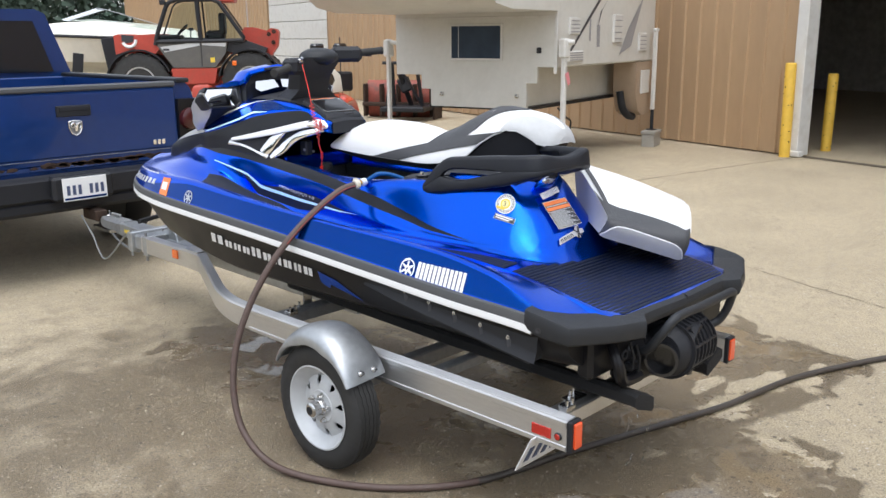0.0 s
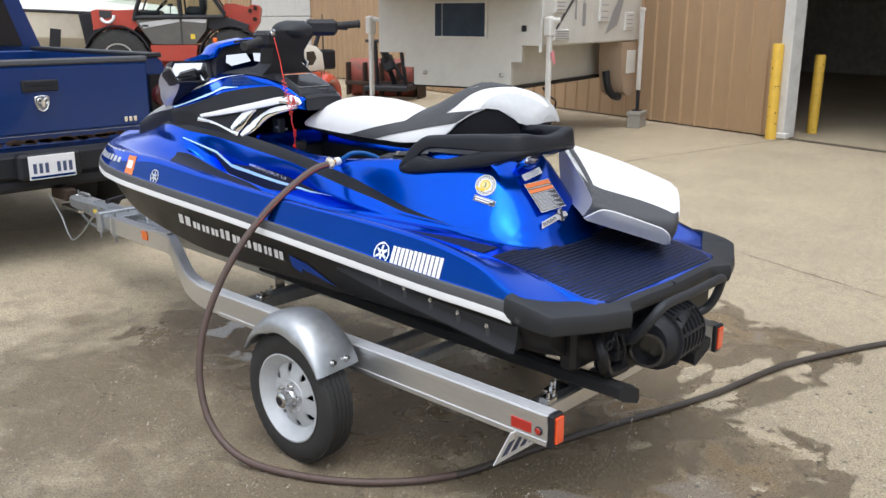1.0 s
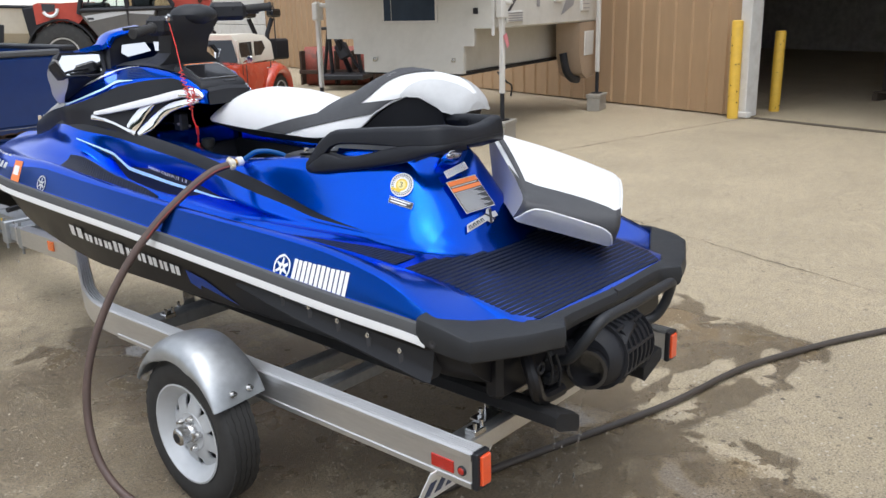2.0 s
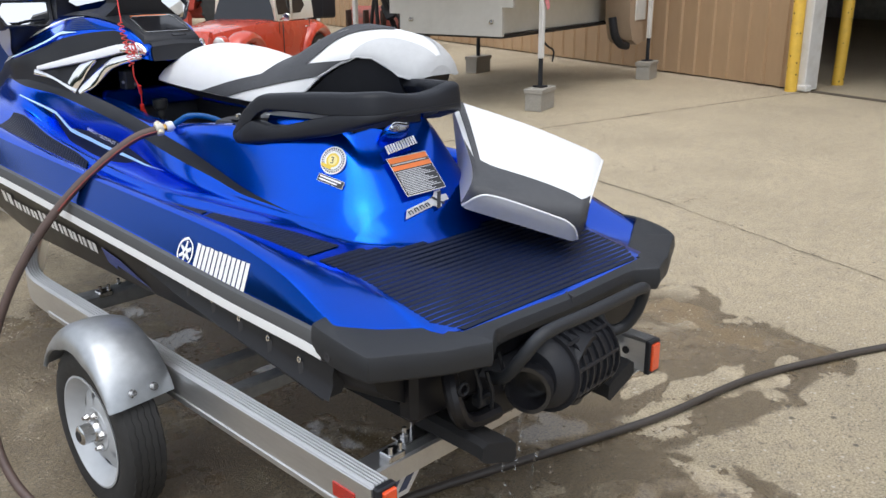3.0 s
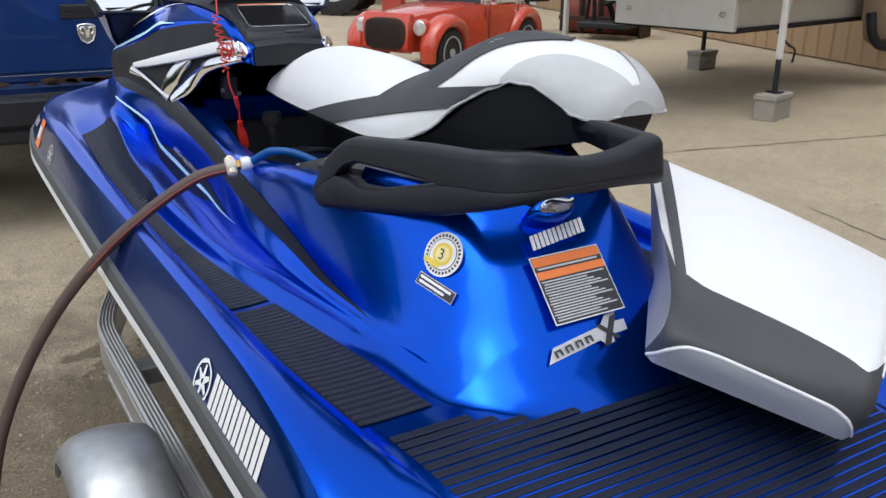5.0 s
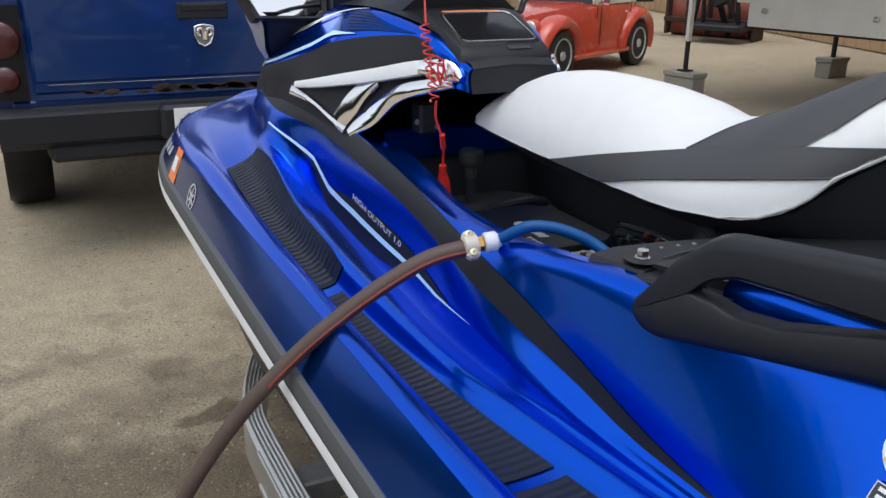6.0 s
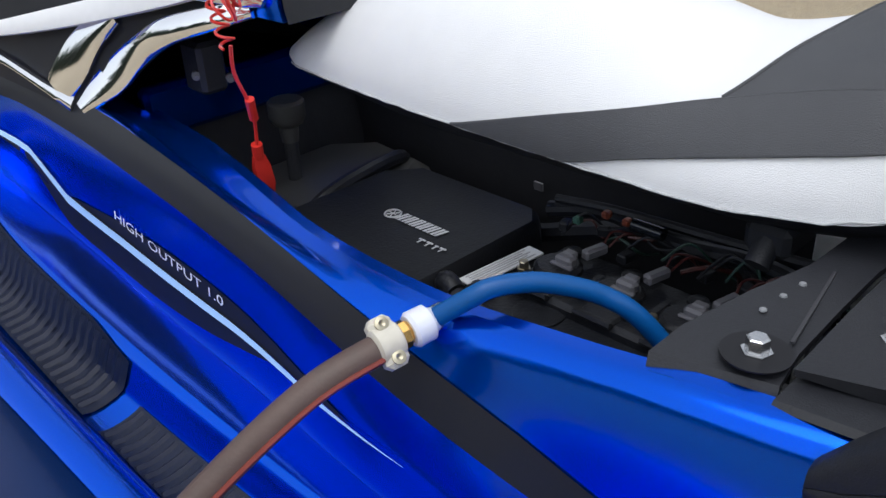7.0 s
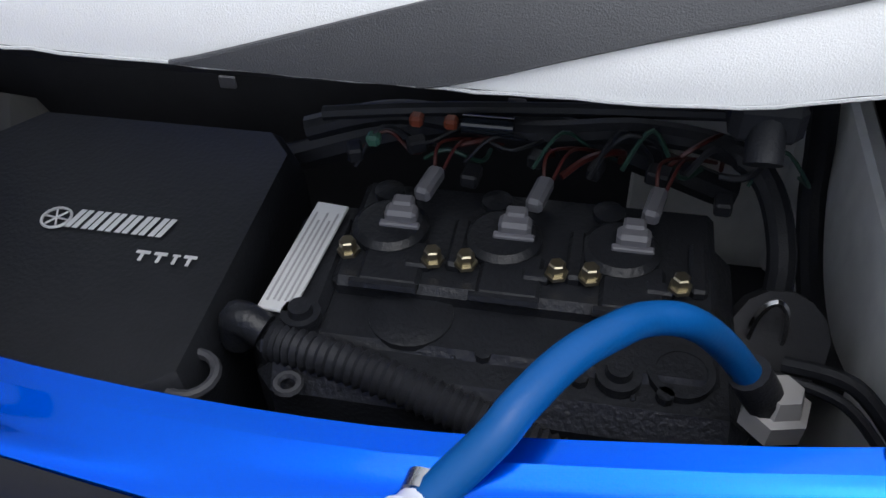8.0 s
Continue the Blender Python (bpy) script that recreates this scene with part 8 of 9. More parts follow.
for s in (-1, 1):
    q.tube(curve([(TX + s * .004, TY - .052, 1.03), (TX + s * .010, TY - .056, 1.075), (TX + s * .026, TY - .056, 1.084), (TX + s * .034, TY - .056, 1.062), (TX + s * .020, TY - .056, 1.048)], 4), .008, 8)
part("emblem", q, CHROME, bd)
for k in range(3):
    slab("chrome_mark", (TX + .58 + k * .035, TY - .037, .90), (.024, .008, .035), CHROME, gate, "", .002)
slab("crease_line", (TX, TY - .034, .845), (1.44, .006, .003), GALV_DARK, gate, "", .001)
rust = Build()
rr = random.Random(8)
for k in range(90):
    x, r_ = TX + rr.triangular(-.62, .74, .2), rr.uniform(.008, .035)
    zc = .803 + rr.gauss(0, .006)
    rust.loft([[(x + r_ * 1.6 * math.cos(w) * f * rr.uniform(.7, 1.3), TY - .033 - d, zc + r_ * .45 * math.sin(w) * f * rr.uniform(.7, 1.3)) for w in [j * math.pi / 4 for j in range(8)]] for f, d in ((1, 0), (.8, .003))])
tagged(part("rust_patch", rust, RUST, gate, "ragged rust along the seam"), kind="stuff")
bmp = Build()
bmp.loft([[(TX + a, TY - .10 + d, z) for d, z in ((0.0, .74), (-.03, .72), (-.03, .60), (0.02, .56), (.1, .56), (.1, .745))] for a in (-.95, .95)])
bmp.box((TX - .045, TY - .13, .66), (.42, .12, .17), 0.02)
bmp.box((TX, TY - .06, .54), (1.5, .10, .09), 0.03)
bpr = part("rear_bumper", bmp, BLACK, truck, "dark step bumper")
q = Build()
q.box((TX - .045, TY - .198, .655), (.305, .006, .155), 0.002)
pt_ = part("licence_plate", q, WHITE, bpr, "white licence plate")
for k in range(7):
    if k != 3:
        slab("plate_bar", (TX - .045 - .115 + k * .039, TY - .2025, .65), (.022, .002, .065), bpy.data.materials["plate_blue"], pt_, "", 0)
slab("plate_band", (TX - .045, TY - .2025, .593), (.29, .002, .014), BLUE_SIDE, pt_, "", 0)
for sd in (-1, 1):
    q = Build()
    q.loft([[(TX + sd * a, TY + d, z) for a, d in ((.80, -.02), (.90, -.02), (.96, .0), (.985, .04), (.985, .09), (.80, .06))] for z in (.78, .81, 1.16, 1.20)])
    tl_ = part("tail_lamp", q, HULL_BLACK, truck, "dark red tail lamp")
    for z, r_ in ((.875, .062), (1.05, .085)):
        q = Build()
        q.lathe((TX + sd * .89, TY - .015, z), (sd * .3, -1, 0), [(-.02, r_), (.012, r_ * .96), (.026, r_ * .75), (.032, r_ * .35), (.033, 0)], 28)
        part("lens", q, TAIL_RED, tl_)
slab("hitch_receiver", (TX + .05, TY - .10, .45), (.08, .22, .08), RUST, truck, "rusty hitch receiver", .01)
q = Build()
q.ball((0, 4.30, .44), .028, 14)
q.cyl((0, 4.30, .36), (0, 4.30, .42), .018, None, 12)
q.box((0, 4.36, .36), (.06, .26, .03), .006)
part("tow_ball", q, STEEL, truck)
cab = Build()
cab.loft([[(TX + a, y, z) for a, z in ((-.96, .55), (-.99, .9), (-.94, 1.3), (-.74, 1.86), (-.66, 1.90), (.66, 1.90), (.74, 1.86), (.94, 1.3), (.99, .9), (.96, .55))] for y in (TY + 2.06, TY + 2.1, TY + 3.9)])
cab.loft([[(TX + a, y, z) for a, z in ((-.95, .5), (-.98, .9), (-.9, 1.22), (.9, 1.22), (.98, .9), (.95, .5))] for y in (TY + 3.9, TY + 5.3)])
cb = part("cab", cab, TRUCK_BLUE, truck, "blue extended cab")
q = Build()
q.loft([[(TX + a * s, TY + 2.05 - d, z0) for a, z0 in ((-.76, 1.36), (.76, 1.36), (.62, 1.80), (-.62, 1.80))] for s, d in ((1, 0), (1, .012))])
part("rear_window", q, GLASS_DARK, cb, "dark rear cab window")
for sd in (-1, 1):
    q = Build()
    q.add([(TX + sd * .945, TY + 2.25, 1.32), (TX + sd * .945, TY + 3.8, 1.32), (TX + sd * .755, TY + 3.5, 1.83), (TX + sd * .755, TY + 2.35, 1.83)], [(0, 1, 2, 3)])
    q.v = [(x + sd * .02, y, z) for x, y, z in q.v]
    part("side_window", q, GLASS_DARK, cb, "", 35, False)
for sd in (-1, 1):
    for y in (TY + 1.15, TY + 4.6):
        q = Build()
        q.lathe((TX + sd * .84, y, .37), (sd, 0, 0), [(-.12, .22), (-.12, .35), (-.09, .37), (.09, .37), (.12, .35), (.12, .22), (.10, .2), (.06, .19), (.05, .05), (.08, .04), (.08, 0)], 36)
        part("wheel", q, HULL_BLACK, truck, "black truck tyre")
slab("underbody", (TX, TY + 2.6, .52), (1.5, 5.0, .14), BLACK, truck, "", .03)


# ---- white truck camper on its jacks ----
CO = Vector((6.02, 4.86, 0))
CF = Vector((-3.1, -0.62, 0)).normalized()
CLAT = Vector((-CF.y, CF.x, 0)) * -1
if CLAT.y < 0:
    CLAT = -CLAT
CM = Matrix((( -CF.x, CLAT.x, 0, CO.x), (-CF.y, CLAT.y, 0, CO.y), (0, 0, 1, 0), (0, 0, 0, 1)))
camper = thing("truck_camper", CO, "off-white truck camper standing on jacks and blocks", "camper")


def cbox(name, a, b_, m, parent=camper, label="", ch=0.02):
    """A box in camper axes: back from the front wall, across, up."""
    c = [(p + q) / 2 for p, q in zip(a, b_)]
    s = [abs(q - p) for p, q in zip(a, b_)]
    bb = Build().box(c, s, ch)
    bb.moved(CM)
    return part(name, bb, m, parent, label)


W0, W1 = 0.10, 2.45
body = Build()
body.prism([(W0, 1.28), (W0 + .26, 1.28), (W0 + .26, 1.08), (W0 + .40, 1.08), (W0 + .40, .76), (W1 - .55, .76), (W1 - .55, .98), (W1 - .40, .98), (W1 - .40, 1.16), (W1, 1.16), (W1, 2.9), (W0, 2.9)], "x", 0.0, 0.06)
body.moved(CM)
cbody = part("front_wall", body, CAMPER, camper, "off-white camper front wall")
cbox("upper_body", (.05, W0, 1.27), (3.45, W1, 2.93), CAMPER, camper, "off-white upper camper body")
cbox("lower_body", (.05, .6, .76), (3.35, 1.95, 1.28), CAMPER, camper, "off-white lower camper body")
over = Build()
prof = [(0.0, 1.93), (-1.2, 1.93), (-1.55, 1.98), (-1.75, 2.1), (-1.85, 2.4), (-1.8, 2.8), (0.0, 2.9)]
over.loft([[(x, y, z) for x, z in prof] for y in (W0 - .03, W0 + .02, W1 - .02, W1 + .03)])
over.moved(CM)
part("cabover", over, CAMPER, camper, "off-white cab overhang")
cbox("front_trim", (-.012, W0, 1.86), (.01, W1, 1.885), TRIM_WHITE, cbody, "", .004)
cbox("front_trim", (-.014, W0 - .01, 1.2), (.01, W0 + .03, 1.92), TRIM_WHITE, cbody, "", .004)
wf = cbox("front_window", (-.02, .83, 1.345), (.0, 1.60, 1.80), TRIM_WHITE, cbody, "slider window in a white frame", .006)
# blue-grey base colour stands in for what the panes reflect
WIN_BLUE = mat("pane_reflection_blue", (0.045, 0.06, 0.085), 0.12, 0, 0, 0.15, 6)
cbox("pane", (-.026, .86, 1.375), (-.015, 1.46, 1.77), WIN_BLUE, wf, "", .002)
cbox("pane", (-.023, 1.47, 1.375), (-.012, 1.57, 1.77), WIN_BLUE, wf, "", .002)
cbox("outlet", (-.02, .30, 1.44), (.0, .36, 1.51), BLACK, cbody, "", .01)
for y in (.62, 1.72):
    q = Build()
    q.box((-.02, y, .92), (.03, .05, .05), .01)
    q.cyl((-.03, y, .92), (-.06, y, .91), .014, None, 8)
    q.moved(CM)
    part("tie_down", q, STEEL, cbody)
# port side details
side = W0 - .012
for a, b_, m, lab in (((.32, 1.66), (.62, 1.86), TRIM_WHITE, "louvred vent"), ((1.75, 1.55), (2.05, 1.92), TRIM_WHITE, "white furnace vent"), ((2.75, 1.42), (3.05, 1.68), TRIM_WHITE, "small hatch"), ((.3, 1.33), (.75, 1.46), TRIM_WHITE, "access door")):
    o = cbox("side_hatch", (a[0], side - .015, a[1]), (b_[0], side + .02, b_[1]), m, cbody, lab, .008)
    for k in range(4):
        z = a[1] + (b_[1] - a[1]) * (k + .6) / 4.6
        cbox("slat", (a[0] + .03, side - .02, z), (b_[0] - .03, side - .012, z + .012), GRAPHIC_GREY, o, "", .001)
for pts, m in (([(.15, 1.32), (.22, 1.32), (1.95, 2.55), (1.85, 2.55)], GRAPHIC), ([(2.0, 1.38), (2.45, 1.5), (2.9, 2.2), (2.3, 1.72)], GRAPHIC_GREY), ([(1.22, 1.75), (1.3, 1.95), (1.62, 2.15), (1.36, 1.98)], GRAPHIC), ([(1.2, 1.5), (1.3, 1.5), (1.3, 1.78), (1.2, 1.78)], GRAPHIC_GREY), ([(.95, 1.58), (1.0, 1.58), (1.0, 1.85), (.95, 1.85)], GRAPHIC_GREY)):
    q = Build()
    q.add([(x, W0 - .006, z) for x, z in pts], [(0, 1, 2, 3)])
    q.moved(CM)
    part("graphic", q, m, cbody, "", 35, False)
q = Build()
q.prism([(2.72, 1.26), (3.42, 1.27), (3.43, .60), (3.36, .50), (3.05, .47), (2.86, .55), (2.74, .80)], "y", W0, W0 + .35)
q.moved(CM)
hatch = part("rear_skirt", q, CAMPER_TAN, camper, "tan rear side skirt")
cbox("hatch_door", (2.92, W0 - .015, .80), (3.28, W0 + .01, 1.14), TRIM_WHITE, hatch, "white utility hatch", .015)
q = Build()
q.tube(curve([(2.62, W0 + .2, .85), (2.64, W0 + .16, .62), (2.74, W0 + .12, .50), (2.92, W0 + .10, .46)], 6), .055, 14)
q.moved(CM)
part("drain_hose", q, BLACK, camper, "black drain hose")
cbox("floor_edge", (.1, .55, .73), (3.3, 2.0, .77), BLACK, camper, "dark underside", .005)
q = Build()
q.tube(curve([(0.5, .3, .75), (.7, .28, .62), (.9, .3, .55), (.92, .32, .42)], 5), .012, 6)
q.moved(CM)
part("power_cord", q, BLACK, camper)


def jack(x, y, zt, block_h, head=True):
    p = CM @ Vector((x, y, 0))
    q = Build()
    q.box(p + Vector((0, 0, (zt + .55) / 2)), (.055, .055, zt - .55), .008)
    if head:
        q.box(p + Vector((0, 0, zt - .12)), (.12, .10, .22), .015)
        q.cyl(p + Vector((0, 0, zt - .05)), p + Vector((.05, -.11, zt - .05)), .03, None, 10)
    else:
        q.box(p + Vector((0, 0, zt)), (.075, .075, .05), .01)
    j = part("jack_leg", q, TRIM_WHITE, camper, "white camper jack leg")
    q = Build()
    q.cyl(p + Vector((0, 0, block_h + .01)), p + Vector((0, 0, .6)), .026, None, 14)
    q.box(p + Vector((0, 0, block_h + .012)), (.12, .12, .015), .003)
    part("jack_post", q, BLACK, j, "black lower post")
    return p


p_a = jack(.0, 0.0, 1.62, .24)
p_c = jack(.0, 2.58, 1.62, .24)
p_d = jack(3.22, 0.0, 1.72, .24, False)


def concrete_block(x, y, z, turn):
    b = thing("concrete_block", (x, y, z), "grey hollow concrete block under a camper jack", "block", "blocks under the camper")
    m = Matrix.Translation((x, y, z)) @ Matrix.Rotation(turn, 4, "Z")
    q = Build()
    for s in (-1, 1):
        q.box((0, s * .08, .095), (.40, .032, .19), .006)
        q.box((s * .185, 0, .095), (.032, .18, .19), .006)
    q.box((0, 0, .095), (.03, .18, .19), .006)
    q.moved(m)
    part("shell", q, CONCRETE, b)
    q = Build()
    q.box((0, 0, .215), (.42, .22, .05), .006)
    q.moved(m)
    part("cap_slab", q, CONCRETE, b)


TURN_C = math.atan2(CF.y, CF.x)
concrete_block(p_a.x, p_a.y, 0, TURN_C + .1)
concrete_block(p_c.x, p_c.y, 0, TURN_C + 1.5)
concrete_block(p_d.x, p_d.y, 0, TURN_C + .1)
pb = Vector((8.15, 7.75, 0))
concrete_block(pb.x, pb.y, 0, TURN_C)
q = Build()
q.cyl((pb.x, pb.y, .24), (pb.x, pb.y, .76), .03, None, 12)
part("jack_post", q, BLACK, camper, "black support post")
q = Build()
q.grid([[p_a + Vector((-.03 + .012 * k, -.04 - .004 * k, 1.20 - .035 * k)), p_a + Vector((.03 + .012 * k, -.045, 1.23 - .035 * k))] for k in range(5)])
solo("ribbon", q, mat("faded_pink_ribbon", (0.62, 0.22, 0.24), 0.7), "faded pink ribbon tied to the jack leg", "ribbon")

# ---- red two-seat car ----
FA = Vector((4.72, 8.55, 0))
RA = Vector((6.50, 9.45, 0))
CH = (FA - RA).normalized()
CLFT = Vector((-CH.y, CH.x, 0))
WB = (FA - RA).length
KM = Matrix(((CH.x, CLFT.x, 0, RA.x), (CH.y, CLFT.y, 0, RA.y), (0, 0, 1, 0), (0, 0, 0, 1)))
car = thing("classic_car", (RA + FA) / 2 - CLFT * .65, "orange-red small classic roadster with cream soft top", "car")


def kp(name, b, m, parent=car, label="", smooth=40, normals=True):
    b.moved(KM)
    return part(name, b, m, parent, label, smooth, normals)


q = Build()
rings = []
for x, hw, zl, zm, zt in ((-.55, .42, .35, .5, .62), (-.45, .5, .3, .6, .74), (-.1, .56, .27, .62, .80), (.6, .58, .25, .60, .82), (1.3, .55, .25, .60, .83), (1.8, .42, .27, .60, .80), (2.2, .34, .3, .58, .76), (2.42, .28, .32, .55, .72)):
    rings.append([(x, -.62 + a, z) for a, z in ((hw, zl), (hw + .02, zm), (hw * .9, zt - .03), (hw * .6, zt), (-hw * .6, zt), (-hw * .9, zt - .03), (-hw - .02, zm), (-hw, zl))])
q.loft(rings)
cbod = kp("car_body", q, CAR_RED, car, "orange-red car body")
for s, yy0 in ((1, -.08), (-1, -1.16)):
    for xw in (0.0, WB):
        q = Build()
        pts = [(xw + .40 * math.cos(a), yy0, .30 + .36 * math.sin(a)) for a in [radians(d) for d in range(-15, 196, 15)]]
        q.tube(pts, [.10 + .05 * math.sin(math.pi * k / (len(pts) - 1)) for k in range(len(pts))], 12, flat=.6)
        kp("wheel_arch", q, CAR_RED, cbod, "rounded red wing")
        q = Build()
        q.lathe((xw, yy0 + s * .02, .29), (0, s, 0), [(-.08, .2), (-.08, .27), (-.06, .29), (.06, .29), (.08, .27), (.07, .2)], 32)
        wh = kp("car_wheel", q, RUBBER, car, "black car tyre")
        q = Build()
        q.lathe((xw, yy0 + s * .02, .29), (0, s, 0), [(.05, .205), (.083, .2), (.083, .19), (.055, .175), (.05, .06), (.085, .05), (.09, 0)], 24)
        rim_ = kp("car_rim", q, RIM_WHITE, wh, "silver spoked car wheel")
        for k in range(10):
            a = 2 * math.pi * k / 10
            q = Build()
            q.lathe((xw + .13 * math.cos(a), yy0 + s * .075, .29 + .13 * math.sin(a)), (0, s, 0), [(0, .026), (.003, .026), (.003, 0)], 8)
            kp("rim_hole", q, INK, rim_)
q = Build()
q.box((1.05, .0, .25), (1.4, .12, .05), .015)
q.box((1.05, -1.24, .25), (1.4, .12, .05), .015)
kp("running_board", q, CAR_RED, car)
q = Build()
q.prism([(2.42, .30), (2.52, .36), (2.5, .66), (2.44, .76), (2.38, .74)], "y", -.95, -.29)
kp("grille_shell", q, CAR_RED, cbod)
q = Build()
q.loft([[(x, -.62 + g * w * math.copysign(abs(math.cos(a)) ** .6, math.cos(a)), .52 + g * .19 * math.copysign(abs(math.sin(a)) ** .6, math.sin(a))) for a in [k * math.pi / 12 for k in range(24)]] for x, g, w in ((2.42, 1, .30), (2.515, 1, .30), (2.53, .93, .30))])
gr = kp("grille", q, RUST, cbod, "dark rounded grille")
for k in range(15):
    q = Build()
    q.box((2.532, -.62 - .245 + k * .035, .52), (.012, .012, .31), .004)
    kp("grille_bar", q, BLACK, gr)
for xd in (.22, 1.02):
    q = Build()
    q.box((xd, -.035, .56), (.008, .012, .46), .002)
    kp("door_gap", q, INK, cbod)
q = Build()
q.box((.32, -.022, .70), (.10, .02, .018), .005)
kp("door_handle", q, CHROME, cbod, "chrome door handle")
q = Build()
q.cyl((1.0, -.06, .80), (1.0, .0, .85), .008, None, 8)
q.lathe((1.02, .02, .86), (1, 0, 0), [(-.03, .0), (-.02, .04), (0, .055), (.005, .05)], 14)
kp("door_mirror", q, CHROME, cbod, "chrome door mirror")
for yy0 in (-.2, -1.04):
    q = Build()
    q.lathe((2.28, yy0, .60), (1, 0, 0), [(0, .05), (.02, .1), (.1, .1), (.12, .09)], 24)
    hl = kp("headlamp", q, CAR_RED, cbod)
    q = Build()
    q.lathe((2.40, yy0, .60), (1, 0, 0), [(0, .09), (.015, .08), (.025, .04), (.028, 0)], 24)
    kp("lens", q, LAMP_GLASS, hl, "round glass headlamp")
q = Build()
q.loft([[(x, -.62 + a, z) for a, z in ((-.5, .80), (-.47, 1.05), (-.36, 1.16), (.36, 1.16), (.47, 1.05), (.5, .80))] for x in (-.1, .0)] + [[(x, -.62 + a, z) for a, z in ((-.5, .80), (-.46, 1.08), (-.36, 1.20), (.36, 1.20), (.46, 1.08), (.5, .80))] for x in (.3, 1.0)])
top_ = kp("soft_top", q, CREAM, car, "cream fabric soft top")
q = Build()
q.add([(.05, -.125, .82), (.95, -.125, .82), (1.0, -.155, 1.09), (.2, -.155, 1.09)], [(0, 1, 2, 3)])
q.add([(1.06, -1.1, .82), (1.06, -.14, .82), (1.0, -.24, 1.13), (1.0, -1.0, 1.13)], [(0, 1, 2, 3)])
kp("car_window", q, GLASS_DARK, top_, "dark car window", 35, False)
q = Build()
q.box((1.05, -.13, .97), (.04, .03, .32), .008)
q.box((.6, -.12, .97), (.03, .03, .28), .006)
kp("window_pillar", q, CREAM, top_)
q = Build()
q.ball((.98, -.02, .86), (.05, .06, .045), 12)
q.tube([(.98, -.1, .82), (.98, -.03, .85)], .01, 6)
kp("door_mirror", q, CHROME, car, "chrome door mirror")
q = Build()
q.box((.25, -.09, .70), (.09, .02, .02), .006)
kp("door_handle", q, CHROME, car)
q = Build()
q.tube([(1.08, -.06, .80), (1.09, -.06, .45), (1.08, -.06, .30)], .005, 6)
q.tube([(.05, -.06, .80), (.04, -.06, .45), (.05, -.06, .30)], .005, 6)
kp("door_seam", q, RUST, cbod)

# ---- red snow plough ----
PL = Vector((10.15, 11.6, 0))
PM = Matrix.Translation(PL) @ Matrix.Rotation(radians(118), 4, "Z")
plow = thing("snow_plough", PL, "worn red snow plough blade with black frame", "plough")
q = Build()
rows = []
for x in (-.42, 1.1):
    rows.append([(x, .28 * math.cos(a) - .28, .40 + .40 * math.sin(a)) for a in [radians(d) for d in range(-90, 71, 16)]])
q.grid(rows)
q.grid([[(x, y + .02, z) for x, y, z in r] for r in rows])
q.moved(PM)
bl = part("blade", q, PLOW_RED, plow, "scuffed red mouldboard", 50, False)
q = Build()
for k in range(5):
    q.box((-.38 + k * .36, .12, .38), (.05, .2, .66), .01)
q.box((.35, .2, .3), (1.5, .08, .08), .01)
q.box((-.46, -.02, .42), (.05, .55, .84), .02)
q.moved(PM)
part("blade_rib", q, RUST, bl)
q = Build()
q.box((0, .6, .25), (.9, .7, .1), .02)
q.tube([(-.3, .5, .25), (-.25, .75, 1.15)], .04, 8)
q.tube([(.3, .5, .25), (.25, .75, 1.15)], .04, 8)
q.tube([(-.45, .75, 1.15), (.45, .75, 1.15)], .03, 8)
q.tube([(.0, .3, .3), (.1, .75, .95)], .05, 10)
q.box((0.05, .55, .72), (.22, .2, .3), .03, Matrix.Rotation(radians(25), 4, "Y"))
q.tube([(-.3, .5, .3), (.15, .72, 1.12)], .03, 8)
q.tube([(.5, .4, .3), (.25, .75, 1.15)], .035, 8)
q.moved(PM)
part("lift_frame", q, BLACK, plow, "black lift frame")
PL2 = Vector((8.9, 12.9, 0))
plow2 = thing("plough_lights", PL2, "dark plough frame with a pair of black lamps", "plough frame")
q = Build()
for s in (-.28, .28):
    q.tube([PL2 + Vector((s * .4, 0, 0)), PL2 + Vector((s * .5, 0, 1.05)), PL2 + Vector((s, 0, 1.35))], .045, 8)
q.box(PL2 + Vector((.3, .2, .75)), (.7, .5, .4), .04)
q.tube([PL2 + Vector((.3, -.05, .6)), PL2 + Vector((.3, -.05, 1.65))], .012, 6)
part("frame", q, BLACK, plow2)
for s in (-.30, .30):
    q = Build()
    q.box(PL2 + Vector((s, -.05, 1.45)), (.26, .2, .16), .04)
    part("lamp", q, BLACK_SMOOTH, plow2)

# ---- red telehandler ----
TA, TB = Vector((7.5, 18.1, 0)), Vector((9.55, 16.35, 0))
TD = (TB - TA).normalized()
TN = Vector((-TD.y, TD.x, 0))
TM = Matrix(((TD.x, TN.x, 0, TA.x), (TD.y, TN.y, 0, TA.y), (0, 0, 1, 0), (0, 0, 0, 1)))
tele = thing("telehandler", (TA + TB) / 2, "red and grey telescopic handler with glazed cab", "telehandler")


def tp(name, b, m, parent=tele, label="", smooth=40, normals=True):
    b.moved(TM)
    return part(name, b, m, parent, label, smooth, normals)


